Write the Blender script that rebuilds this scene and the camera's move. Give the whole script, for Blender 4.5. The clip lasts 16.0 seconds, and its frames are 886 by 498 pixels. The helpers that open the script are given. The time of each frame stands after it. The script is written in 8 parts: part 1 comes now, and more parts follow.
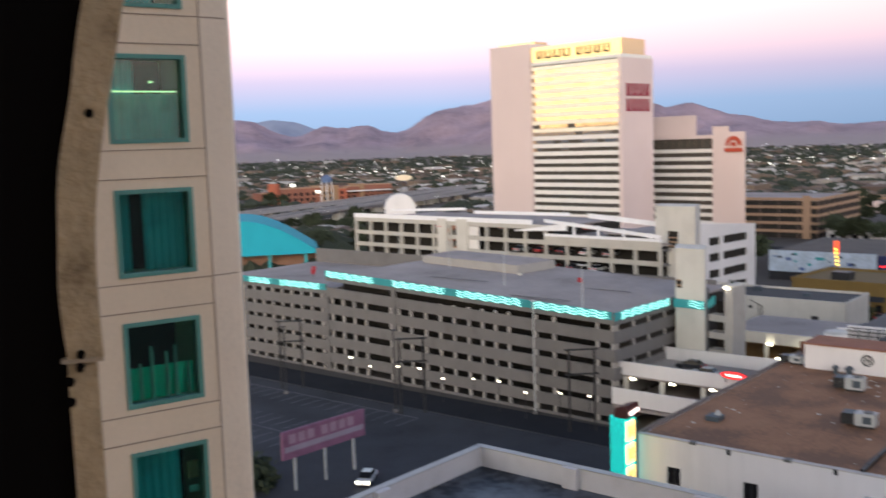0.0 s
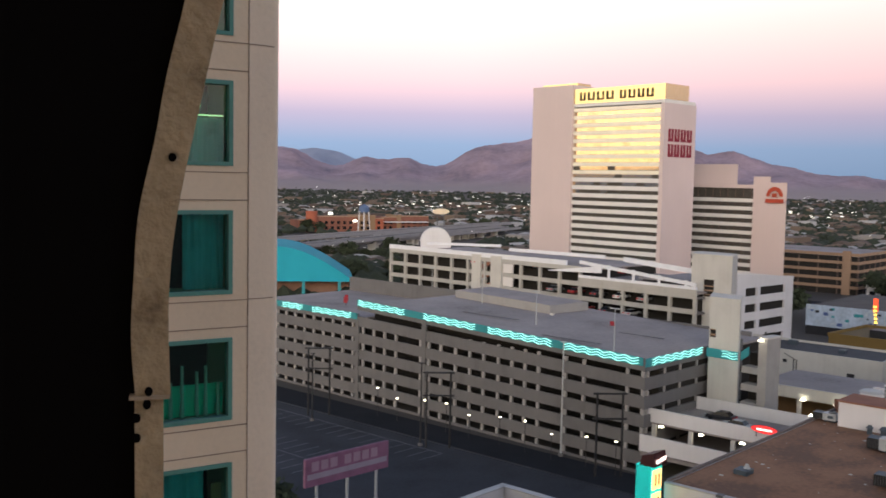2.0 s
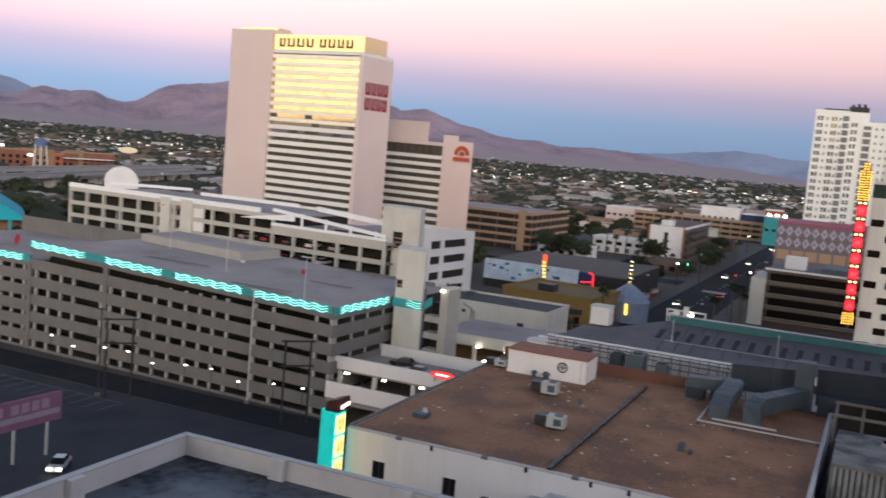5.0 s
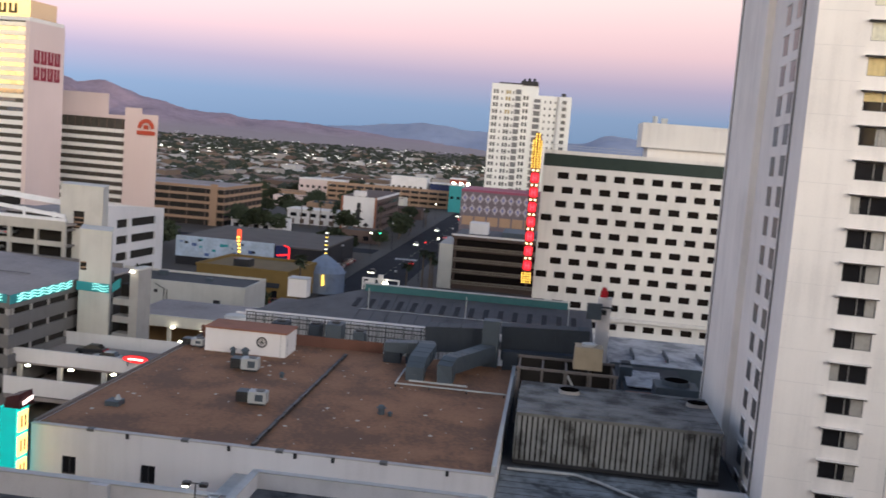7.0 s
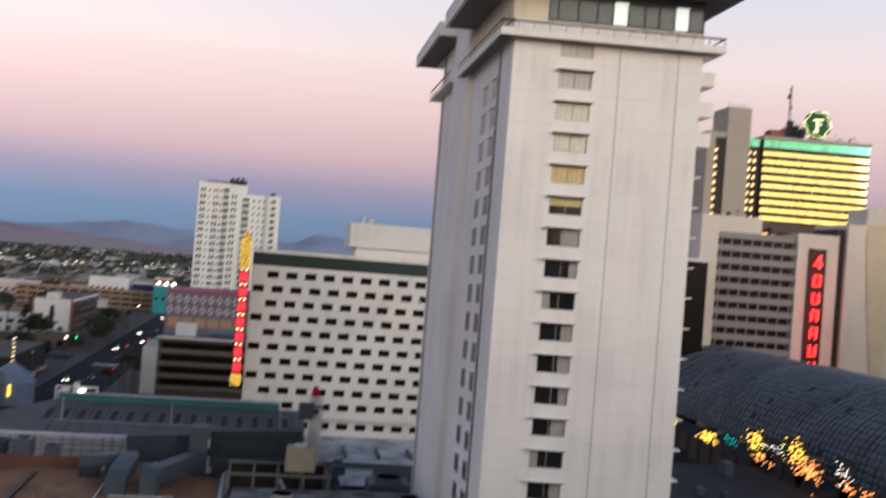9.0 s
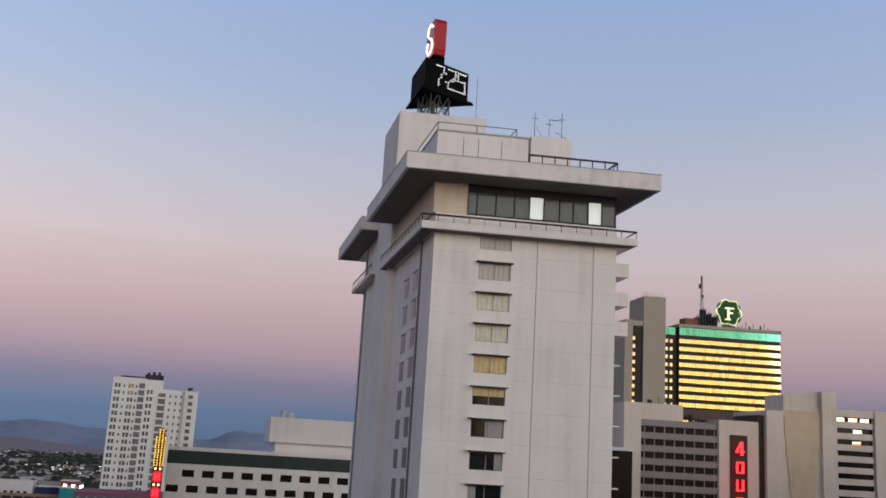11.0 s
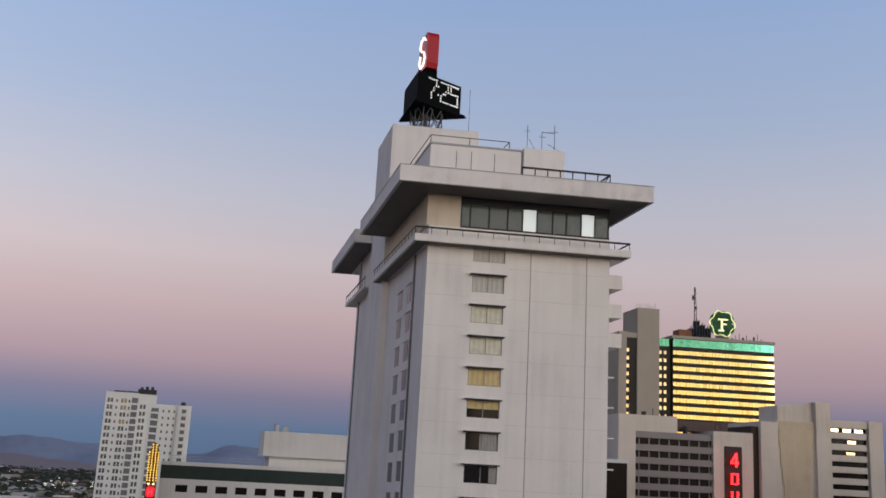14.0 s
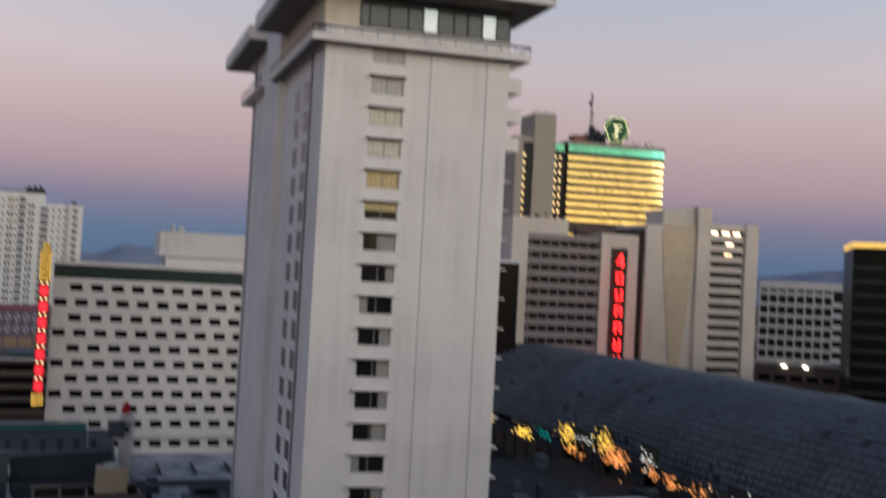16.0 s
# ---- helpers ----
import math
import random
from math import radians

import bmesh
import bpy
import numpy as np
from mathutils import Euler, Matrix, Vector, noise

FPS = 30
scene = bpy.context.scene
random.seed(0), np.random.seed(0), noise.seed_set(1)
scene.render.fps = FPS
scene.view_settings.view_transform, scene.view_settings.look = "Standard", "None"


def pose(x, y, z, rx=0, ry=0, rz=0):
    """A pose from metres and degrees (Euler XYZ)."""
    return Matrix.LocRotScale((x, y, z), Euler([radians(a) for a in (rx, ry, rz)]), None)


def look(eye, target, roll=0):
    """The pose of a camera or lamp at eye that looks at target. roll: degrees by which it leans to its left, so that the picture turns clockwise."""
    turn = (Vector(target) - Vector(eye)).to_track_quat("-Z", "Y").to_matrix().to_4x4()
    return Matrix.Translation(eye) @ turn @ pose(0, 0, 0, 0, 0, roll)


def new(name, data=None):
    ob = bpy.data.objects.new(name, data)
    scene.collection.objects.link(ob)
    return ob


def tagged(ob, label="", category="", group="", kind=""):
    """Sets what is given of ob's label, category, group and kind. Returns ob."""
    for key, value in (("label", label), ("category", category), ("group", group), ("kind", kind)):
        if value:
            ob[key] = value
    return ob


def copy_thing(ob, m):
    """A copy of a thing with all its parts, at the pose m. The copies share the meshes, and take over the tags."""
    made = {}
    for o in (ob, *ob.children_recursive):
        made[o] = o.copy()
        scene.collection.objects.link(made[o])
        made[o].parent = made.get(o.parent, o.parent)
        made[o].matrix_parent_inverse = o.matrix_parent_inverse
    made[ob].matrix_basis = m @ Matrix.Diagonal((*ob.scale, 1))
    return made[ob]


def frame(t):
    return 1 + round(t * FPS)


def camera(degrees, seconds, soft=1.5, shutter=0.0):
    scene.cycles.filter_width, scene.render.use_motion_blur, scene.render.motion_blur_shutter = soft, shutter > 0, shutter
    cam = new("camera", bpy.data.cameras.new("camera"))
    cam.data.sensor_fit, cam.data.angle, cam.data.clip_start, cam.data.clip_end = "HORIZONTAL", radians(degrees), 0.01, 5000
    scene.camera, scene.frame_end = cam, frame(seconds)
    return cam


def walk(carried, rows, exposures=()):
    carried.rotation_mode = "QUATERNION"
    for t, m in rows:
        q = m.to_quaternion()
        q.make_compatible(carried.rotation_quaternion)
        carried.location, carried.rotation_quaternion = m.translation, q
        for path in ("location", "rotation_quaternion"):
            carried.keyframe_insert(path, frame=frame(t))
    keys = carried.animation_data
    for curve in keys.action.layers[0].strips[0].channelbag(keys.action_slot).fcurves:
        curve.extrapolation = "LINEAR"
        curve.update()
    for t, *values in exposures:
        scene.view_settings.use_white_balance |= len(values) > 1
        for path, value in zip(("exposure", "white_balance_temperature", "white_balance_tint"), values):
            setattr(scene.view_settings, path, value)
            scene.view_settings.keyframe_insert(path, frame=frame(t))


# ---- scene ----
cam = camera(48.78, 16.0, soft=1.65, shutter=0.5)

PATH = [
    (0.0, 0.0258, -0.0163, 42.9833, 83.89, 1.84, -50.02),
    (0.5, 0.0098, -0.0062, 42.9938, 84.99, 0.52, -45.44),
    (1.0, -0.0007, 0.0004, 42.9991, 85.22, -0.54, -45.89),
    (1.5, 0.0002, -0.0001, 43.0000, 85.71, -0.72, -46.20),
    (2.0, 0.0026, -0.0016, 43.0021, 85.94, -1.10, -47.75),
    (2.5, 0.0003, -0.0002, 43.0009, 85.72, -1.29, -49.87),
    (3.0, 0.0021, -0.0014, 43.0013, 84.75, -1.78, -53.02),
    (5.5, 0.0021, -0.0014, 43.0013, 83.75, -4.74, -69.83),
    (6.0, 0.0021, -0.0014, 43.0013, 83.48, -4.20, -75.29),
    (6.5, 0.0021, -0.0014, 43.0013, 83.64, -4.42, -80.24),
    (7.0, 0.0021, -0.0014, 43.0013, 83.72, -4.49, -83.28),
    (7.5, 0.0021, -0.0014, 43.0013, 83.63, -4.25, -86.29),
    (8.0, 0.0021, -0.0014, 43.0013, 83.14, -4.00, -90.07),
    (8.5, 0.0021, -0.0014, 43.0013, 84.99, -4.49, -94.43),
    (9.0, 0.0021, -0.0014, 43.0013, 90.85, -4.53, -100.20),
    (9.5, 0.0021, -0.0014, 43.0013, 96.06, -4.11, -102.45),
    (10.0, 0.0021, -0.0014, 43.0013, 99.81, -3.90, -103.97),
    (12.5, 0.0021, -0.0014, 43.0013, 103.15, -2.97, -104.58),
    (13.0, 0.0021, -0.0014, 43.0013, 102.90, -2.94, -104.88),
    (13.5, 0.0021, -0.0014, 43.0013, 103.34, -2.76, -105.07),
    (14.0, 0.0021, -0.0014, 43.0013, 103.08, -2.97, -104.95),
    (14.5, 0.0021, -0.0014, 43.0013, 102.99, -3.20, -104.48),
    (15.0, 0.0021, -0.0014, 43.0013, 103.16, -3.25, -105.28),
    (15.5, 0.0021, -0.0014, 43.0013, 99.60, -3.19, -107.43),
    (16.0, 0.0021, -0.0014, 43.0013, 91.85, -2.98, -110.92),
]

EXPOSURES = [(0.0, 1.2, 6850, 4), (0.5, 1.02, 6850, 4), (1.0, 0.84, 6950, 5), (3.0, 0.87, 7000, 5), (5.5, 0.93, 6800, 4), (7.0, 0.97, 6700, 4), (8.0, 1.08, 6650, 4), (8.5, 1.02, 6650, 4), (9.0, 0.58, 6600, 4),
             (10.0, 0.10, 6400, 5), (12.5, -0.08, 6250, 5), (15.0, -0.1, 6250, 5), (15.5, -0.16, 6100, 6), (16.0, -0.05, 6300, 4)]
walk(cam, [(r[0], pose(*r[1:])) for r in PATH], EXPOSURES)

# ---- world: dusk sky, glowing in the west behind the camera ----
world = bpy.data.worlds.new("dusk")
scene.world = world
world.use_nodes = True
wn, wl = world.node_tree.nodes, world.node_tree.links
wn.clear()


def ramp(nodes, stops, mode="LINEAR"):
    node = nodes.new("ShaderNodeValToRGB")
    node.color_ramp.interpolation = mode
    els = node.color_ramp.elements
    els[0].position, els[0].color = stops[0][0], (*stops[0][1], 1)
    els[1].position, els[1].color = stops[-1][0], (*stops[-1][1], 1)
    for p, c in stops[1:-1]:
        e = els.new(p)
        e.color = (*c, 1)
    return node


coord = wn.new("ShaderNodeTexCoord")
sep = wn.new("ShaderNodeSeparateXYZ")
wl.new(coord.outputs["Generated"], sep.inputs[0])
# sine of the elevation along both ramps; the sky dims towards the zenith
east = ramp(wn, [(0.0, (0.108, 0.163, 0.272)), (0.036, (0.14, 0.195, 0.315)), (0.066, (0.255, 0.225, 0.325)), (0.10, (0.475, 0.33, 0.375)),
                 (0.15, (0.61, 0.44, 0.455)), (0.205, (0.67, 0.548, 0.57)), (0.265, (0.57, 0.545, 0.63)), (0.35, (0.42, 0.48, 0.655)), (0.46, (0.32, 0.42, 0.66)), (0.6, (0.11, 0.16, 0.29)),
                 (0.75, (0.05, 0.075, 0.14)), (1.0, (0.03, 0.045, 0.09))])
west = ramp(wn, [(0.0, (1.9, 1.15, 0.55)), (0.07, (2.0, 1.45, 0.9)), (0.18, (1.4, 1.2, 1.0)), (0.36, (0.50, 0.54, 0.62)), (0.6, (0.13, 0.17, 0.27)), (1.0, (0.03, 0.045, 0.09))])
wl.new(sep.outputs["Z"], east.inputs[0])
wl.new(sep.outputs["Z"], west.inputs[0])
# how far towards the sunset, which lies west-north-west
bear = wn.new("ShaderNodeVectorMath")
bear.operation = "DOT_PRODUCT"
bear.inputs[1].default_value = (-0.97, -0.25, 0.0)
wl.new(coord.outputs["Generated"], bear.inputs[0])
side = wn.new("ShaderNodeMapRange")
side.interpolation_type = "SMOOTHSTEP"
side.inputs["From Min"].default_value, side.inputs["From Max"].default_value = -0.1, 0.95
wl.new(bear.outputs["Value"], side.inputs["Value"])
lift = wn.new("ShaderNodeMapRange")
lift.inputs["From Min"].default_value, lift.inputs["From Max"].default_value = -1.0, -0.4
lift.inputs["To Min"].default_value, lift.inputs["To Max"].default_value = 0.90, 1.38
turn = wn.new("ShaderNodeVectorMath")
turn.operation = "DOT_PRODUCT"
turn.inputs[1].default_value = (-0.90, 0.43, 0.0)
wl.new(coord.outputs["Generated"], turn.inputs[0])
wl.new(turn.outputs["Value"], lift.inputs["Value"])
# the northern sky, far from the sunset, is dimmer
north = wn.new("ShaderNodeMapRange")
north.interpolation_type = "SMOOTHSTEP"
north.inputs["From Min"].default_value, north.inputs["From Max"].default_value = 0.78, 1.0
north.inputs["To Min"].default_value, north.inputs["To Max"].default_value = 1.0, 0.4
wl.new(sep.outputs["Y"], north.inputs["Value"])
level = wn.new("ShaderNodeMath")
level.operation = "MULTIPLY"
wl.new(lift.outputs[0], level.inputs[0])
wl.new(north.outputs[0], level.inputs[1])
bright = wn.new("ShaderNodeVectorMath")
bright.operation = "SCALE"
wl.new(east.outputs[0], bright.inputs[0])
wl.new(level.outputs[0], bright.inputs["Scale"])
blend = wn.new("ShaderNodeMix")
blend.data_type = "RGBA"
wl.new(side.outputs[0], blend.inputs["Factor"])
wl.new(bright.outputs[0], blend.inputs[6])
wl.new(west.outputs[0], blend.inputs[7])
back = wn.new("ShaderNodeBackground")
back.inputs["Strength"].default_value = 1.0
wl.new(blend.outputs[2], back.inputs["Color"])
wl.new(back.outputs[0], wn.new("ShaderNodeOutputWorld").inputs[0])

# the afterglow, very wide and low in the west
glow = new("sun", bpy.data.lights.new("sun", "SUN"))
glow.data.energy, glow.data.angle, glow.data.color = 1.25, radians(40), (1.0, 0.925, 0.935)
glow.matrix_world = look((-80, -60, 62), (0, 0, 45))


# ---- materials ----
def material(name, color, rough=0.8, metal=0.0, vary=0.25, scale=0.6, streak=0.0, bump=0.0, fine=9.0, tint=None, spec=0.22, mottle=False):
    """A surface with broad stains, fine grain, and where asked vertical streaks and relief."""
    m = bpy.data.materials.new(name)
    m.use_nodes = True
    n, l = m.node_tree.nodes, m.node_tree.links
    b = n["Principled BSDF"]
    b.inputs["Roughness"].default_value, b.inputs["Metallic"].default_value = rough, metal
    b.inputs["Specular IOR Level"].default_value = spec
    geo = n.new("ShaderNodeNewGeometry")
    big = n.new("ShaderNodeTexNoise")
    big.inputs["Scale"].default_value, big.inputs["Detail"].default_value = scale, 5
    l.new(geo.outputs["Position"], big.inputs["Vector"])
    small = n.new("ShaderNodeTexNoise")
    small.inputs["Scale"].default_value, small.inputs["Detail"].default_value = fine, 4
    l.new(geo.outputs["Position"], small.inputs["Vector"])
    add = n.new("ShaderNodeMath")
    add.operation = "MULTIPLY_ADD"
    add.inputs[1].default_value = 0.45
    l.new(small.outputs["Fac"], add.inputs[0])
    l.new(big.outputs["Fac"], add.inputs[2])
    last = add
    if streak:
        mp = n.new("ShaderNodeMapping")
        mp.inputs["Scale"].default_value = (1.3, 1.3, 0.045)
        l.new(geo.outputs["Position"], mp.inputs["Vector"])
        run = n.new("ShaderNodeTexNoise")
        run.inputs["Scale"].default_value, run.inputs["Detail"].default_value = 1.0, 5
        l.new(mp.outputs[0], run.inputs["Vector"])
        st = n.new("ShaderNodeMath")
        st.operation = "MULTIPLY_ADD"
        st.inputs[1].default_value = streak
        l.new(run.outputs["Fac"], st.inputs[0])
        l.new(add.outputs[0], st.inputs[2])
        last = st
    c = Vector(color)
    t = Vector(tint) if tint else c * 0.72
    lo, hi = c.lerp(t, min(1.0, vary * 2.2)), c * (1 + 0.4 * vary)
    if streak:
        mid = 0.725 + 0.5 * streak
        low = hi.lerp(t, min(1.0, vary)) if tint else hi * (1 - 0.42 * vary)
        f = 0.7 / mid
        squeeze = n.new("ShaderNodeMath")
        squeeze.operation = "MULTIPLY"
        squeeze.inputs[1].default_value = f
        l.new(last.outputs[0], squeeze.inputs[0])
        last = squeeze
        r = ramp(n, [(0.7 - 0.24 * f, tuple(low)), (0.7 - 0.03 * f, tuple(hi * 0.97)), (0.7 + 0.25 * f, tuple(hi * 1.03))])
    elif mottle:
        r = ramp(n, [(0.60, tuple(lo)), (0.72, tuple(c)), (0.86, tuple(hi))])
    else:
        r = ramp(n, [(0.42, tuple(lo)), (0.62, tuple(c)), (0.95, tuple(hi))])
    l.new(last.outputs[0], r.inputs[0])
    l.new(r.outputs[0], b.inputs["Base Color"])
    if bump:
        bp = n.new("ShaderNodeBump")
        bp.inputs["Strength"].default_value, bp.inputs["Distance"].default_value = bump, 0.03
        l.new(small.outputs["Fac"], bp.inputs["Height"])
        l.new(bp.outputs[0], b.inputs["Normal"])
    return m


def glass(name, color, rough=0.06, metal=0.0, spec=0.4):
    """A dark or mirrored pane, each with a slightly different tone."""
    m = bpy.data.materials.new(name)
    m.use_nodes = True
    n, l = m.node_tree.nodes, m.node_tree.links
    b = n["Principled BSDF"]
    info = n.new("ShaderNodeObjectInfo")
    geo = n.new("ShaderNodeNewGeometry")
    noise_ = n.new("ShaderNodeTexNoise")
    noise_.inputs["Scale"].default_value = 0.7
    l.new(geo.outputs["Position"], noise_.inputs["Vector"])
    s = n.new("ShaderNodeMath")
    s.operation = "ADD"
    l.new(info.outputs["Random"], s.inputs[0])
    l.new(noise_.outputs["Fac"], s.inputs[1])
    c = Vector(color)
    r = ramp(n, [(0.3, tuple(c * 0.7)), (1.0, tuple(c)), (1.0, tuple(c * 1.15))])
    l.new(s.outputs[0], r.inputs[0])
    l.new(r.outputs[0], b.inputs["Base Color"])
    b.inputs["Roughness"].default_value, b.inputs["Metallic"].default_value, b.inputs["Specular IOR Level"].default_value = rough, metal, spec
    return m


def lit(name, color, strength):
    m = bpy.data.materials.new(name)
    m.use_nodes = True
    b = m.node_tree.nodes["Principled BSDF"]
    b.inputs["Base Color"].default_value = (*[min(0.8, v) for v in color], 1)
    b.inputs["Emission Color"].default_value, b.inputs["Emission Strength"].default_value = (*color, 1), strength
    return m


WHITE = material("white stucco", (0.60, 0.58, 0.58), 0.85, vary=0.32, scale=0.12, streak=0.5, bump=0.2)
MINTW = material("tower stucco", (0.725, 0.683, 0.646), 0.85, vary=0.3, scale=0.16, streak=0.75, bump=0.25)
CREAM = material("cream stucco", (0.70, 0.58, 0.425), 0.85, vary=0.2, scale=0.3, streak=0.4, bump=0.25)
PINK = material("pink plaster", (0.58, 0.47, 0.45), 0.85, vary=0.15, scale=0.05, streak=0.3)
BAND = material("white concrete band", (0.66, 0.63, 0.60), 0.8, vary=0.2, scale=0.2, streak=0.2)
CONC = material("grey concrete", (0.138, 0.131, 0.129), 0.9, vary=0.4, scale=0.25, streak=0.5, bump=0.3)
CONCL = material("light concrete", (0.50, 0.48, 0.44), 0.9, vary=0.3, scale=0.25, streak=0.5, bump=0.3)
# Near-black for solid cores and sheets: the shade of unlit interiors as colour.
DARKIN = material("interior shade colour", (0.027, 0.024, 0.0215), 0.95, vary=0.4)
ASPH = material("asphalt", (0.026, 0.027, 0.032), 0.95, vary=0.5, scale=0.12, bump=0.4, fine=4, tint=(0.02, 0.021, 0.025), spec=0.06)
LOT = material("worn asphalt", (0.040, 0.041, 0.048), 0.92, vary=0.9, scale=0.10, bump=0.4, fine=2.2, tint=(0.024, 0.025, 0.030))
DECK = material("parking deck", (0.27, 0.238, 0.23), 0.9, vary=0.8, scale=0.09, fine=1.5, tint=(0.17, 0.152, 0.15))
BROWN = material("brown roofing", (0.25, 0.128, 0.075), 0.9, vary=0.5, scale=0.16, bump=0.4, fine=2.2, tint=(0.165, 0.092, 0.062), mottle=True)
RUST = material("rusty parapet", (0.24, 0.105, 0.07), 0.85, vary=0.4, scale=0.4, streak=0.4)
MEMB = material("dark roof membrane", (0.080, 0.090, 0.105), 0.55, vary=1.0, scale=0.2, fine=1.2, tint=(0.012, 0.017, 0.026), mottle=True)
WMEMB = material("white roof membrane", (0.36, 0.37, 0.395), 0.7, vary=0.8, scale=0.2, fine=1.0, tint=(0.22, 0.23, 0.25), mottle=True)
GALV = material("galvanised duct", (0.060, 0.076, 0.092), 0.55, metal=0.05, vary=0.4, scale=0.8, streak=0.3)
GALVD = material("dark sheet metal", (0.030, 0.037, 0.047), 0.65, metal=0.0, vary=0.45, scale=0.6, streak=0.4)
STEEL = material("painted steel", (0.10, 0.10, 0.10), 0.5, vary=0.3)
DARK = material("dark steel", (0.03, 0.03, 0.032), 0.5, vary=0.3)
GREYP = material("pale grey metal", (0.38, 0.39, 0.39), 0.5, vary=0.3, scale=1.5)
BLACK = material("black panel", (0.012, 0.012, 0.013), 0.6, vary=0.3)
MATTEBLACK = material("near-black matte", (0.0055, 0.0048, 0.0046), 1.0, vary=0.2, spec=0.0)
TEALP = material("teal paint", (0.04, 0.26, 0.28), 0.6, vary=0.2, scale=0.5)
TEALR = material("teal roof", (0.02, 0.33, 0.42), 0.85, vary=0.12, scale=0.2)
TEALD = material("dark green band", (0.022, 0.035, 0.03), 0.4, vary=0.3)
TAN = material("tan concrete", (0.31, 0.205, 0.14), 0.9, vary=0.3, scale=0.2, streak=0.3)
BRICK = material("brown cladding", (0.11, 0.078, 0.068), 0.85, vary=0.35, scale=0.4)
YELL = material("ochre wall", (0.20, 0.13, 0.045), 0.85, vary=0.35, scale=0.2)
REDP = material("red paint", (0.45, 0.02, 0.03), 0.45, vary=0.15)
GLASSD = glass("dark glass", (0.014, 0.014, 0.016), spec=0.2)
GLASSB = glass("brown glass", (0.012, 0.009, 0.008), rough=0.2, spec=0.12)
GOLD = glass("gold mirror glass", (0.80, 0.66, 0.30), rough=0.05, metal=1.0)
PANE = bpy.data.materials.new("teal-tinted window glass")
PANE.use_nodes = True
pb_ = PANE.node_tree.nodes["Principled BSDF"]
pb_.inputs["Base Color"].default_value, pb_.inputs["Roughness"].default_value = (0.35, 0.85, 0.78, 1), 0.02
pb_.inputs["Transmission Weight"].default_value, pb_.inputs["IOR"].default_value = 1.0, 1.45
GOLDL = glass("pale gold mirror glass", (0.74, 0.63, 0.44), rough=0.06, metal=1.0)
GOLDP = material("gold mirrored panel", (0.95, 0.79, 0.45), 0.22, metal=1.0, vary=0.1, scale=0.4)
CURT = material("pale curtain behind glass", (0.49, 0.47, 0.42), 0.35, vary=0.3, scale=1.0)
NEON = lit("turquoise neon", (0.38, 1.0, 0.93), 0.95)
NEONT = lit("turquoise sign face", (0.0, 0.62, 0.58), 0.5)
NYEL = lit("yellow bulbs", (1.0, 0.60, 0.10), 1.6)
NRED = lit("red neon", (1.0, 0.025, 0.03), 0.9)
LAMPW = lit("white lamp", (1.0, 0.93, 0.75), 6.0)
NREDS = lit("bright red neon", (1.0, 0.010, 0.013), 8.0)
COLU = material("pale concrete column", (0.30, 0.285, 0.27), 0.9, vary=0.3, scale=0.5, streak=0.4)
LEDW = lit("white bulbs", (1.0, 0.96, 0.88), 1.5)


# ---- building blocks ----
class Solid:
    """Collects boxes, prisms and tubes of one part; warp maps its own axes onto its thing's."""

    def __init__(self, warp=None):
        self.v, self.f, self.warp = [], [], warp

    def put(self, pts, faces):
        k = len(self.v)
        self.v += [self.warp(*p) for p in pts] if self.warp else [tuple(p) for p in pts]
        self.f += [[k + i for i in f] for f in faces]
        return self

    def box(self, x0, x1, y0, y1, z0, z1):
        return self.put([(x0, y0, z0), (x1, y0, z0), (x1, y1, z0), (x0, y1, z0), (x0, y0, z1), (x1, y0, z1), (x1, y1, z1), (x0, y1, z1)],
                        [(0, 3, 2, 1), (4, 5, 6, 7), (0, 1, 5, 4), (1, 2, 6, 5), (2, 3, 7, 6), (3, 0, 4, 7)])

    def hexa(self, low, high):
        """Two loops of points of equal number, joined and capped."""
        n = len(low)
        return self.put([*low, *high], [tuple(reversed(range(n))), tuple(range(n, 2 * n)), *[(i, (i + 1) % n, n + (i + 1) % n, n + i) for i in range(n)]])

    def ring(self, x0, x1, z0, z1, t, y0, y1):
        """A rectangular frame, t wide, standing in the x-z plane between the depths y0 and y1."""
        o = [(x0, z0), (x1, z0), (x1, z1), (x0, z1)]
        i = [(x0 + t, z0 + t), (x1 - t, z0 + t), (x1 - t, z1 - t), (x0 + t, z1 - t)]
        pts = [(x, y0, z) for x, z in o + i] + [(x, y1, z) for x, z in o + i]
        f = []
        for k in range(4):
            n = (k + 1) % 4
            f += [(k, n, 4 + n, 4 + k), (8 + n, 8 + k, 12 + k, 12 + n), (n, k, 8 + k, 8 + n), (4 + k, 4 + n, 12 + n, 12 + k)]
        return self.put(pts, f)

    def cyl(self, x, y, z0, z1, r, n=12, r1=None):
        r1 = r if r1 is None else r1
        a = [2 * math.pi * i / n for i in range(n)]
        return self.hexa([(x + r * math.cos(t), y + r * math.sin(t), z0) for t in a], [(x + r1 * math.cos(t), y + r1 * math.sin(t), z1) for t in a])

    def tube(self, p, q, r, n=6):
        p, q = Vector(p), Vector(q)
        d = (q - p).normalized()
        a = d.orthogonal().normalized()
        b = d.cross(a)
        ring = [a * math.cos(2 * math.pi * i / n) * r + b * math.sin(2 * math.pi * i / n) * r for i in range(n)]
        return self.hexa([tuple(p + w) for w in ring], [tuple(q + w) for w in ring])

    def mesh(self, name, mat):
        me = bpy.data.meshes.new(name)
        me.from_pydata(self.v, [], self.f)
        me.materials.append(mat)
        me.update()
        return me

    def part(self, name, mat, parent=None, label=""):
        ob = new(name, self.mesh(name, mat))
        ob.parent = parent
        return tagged(ob, label)


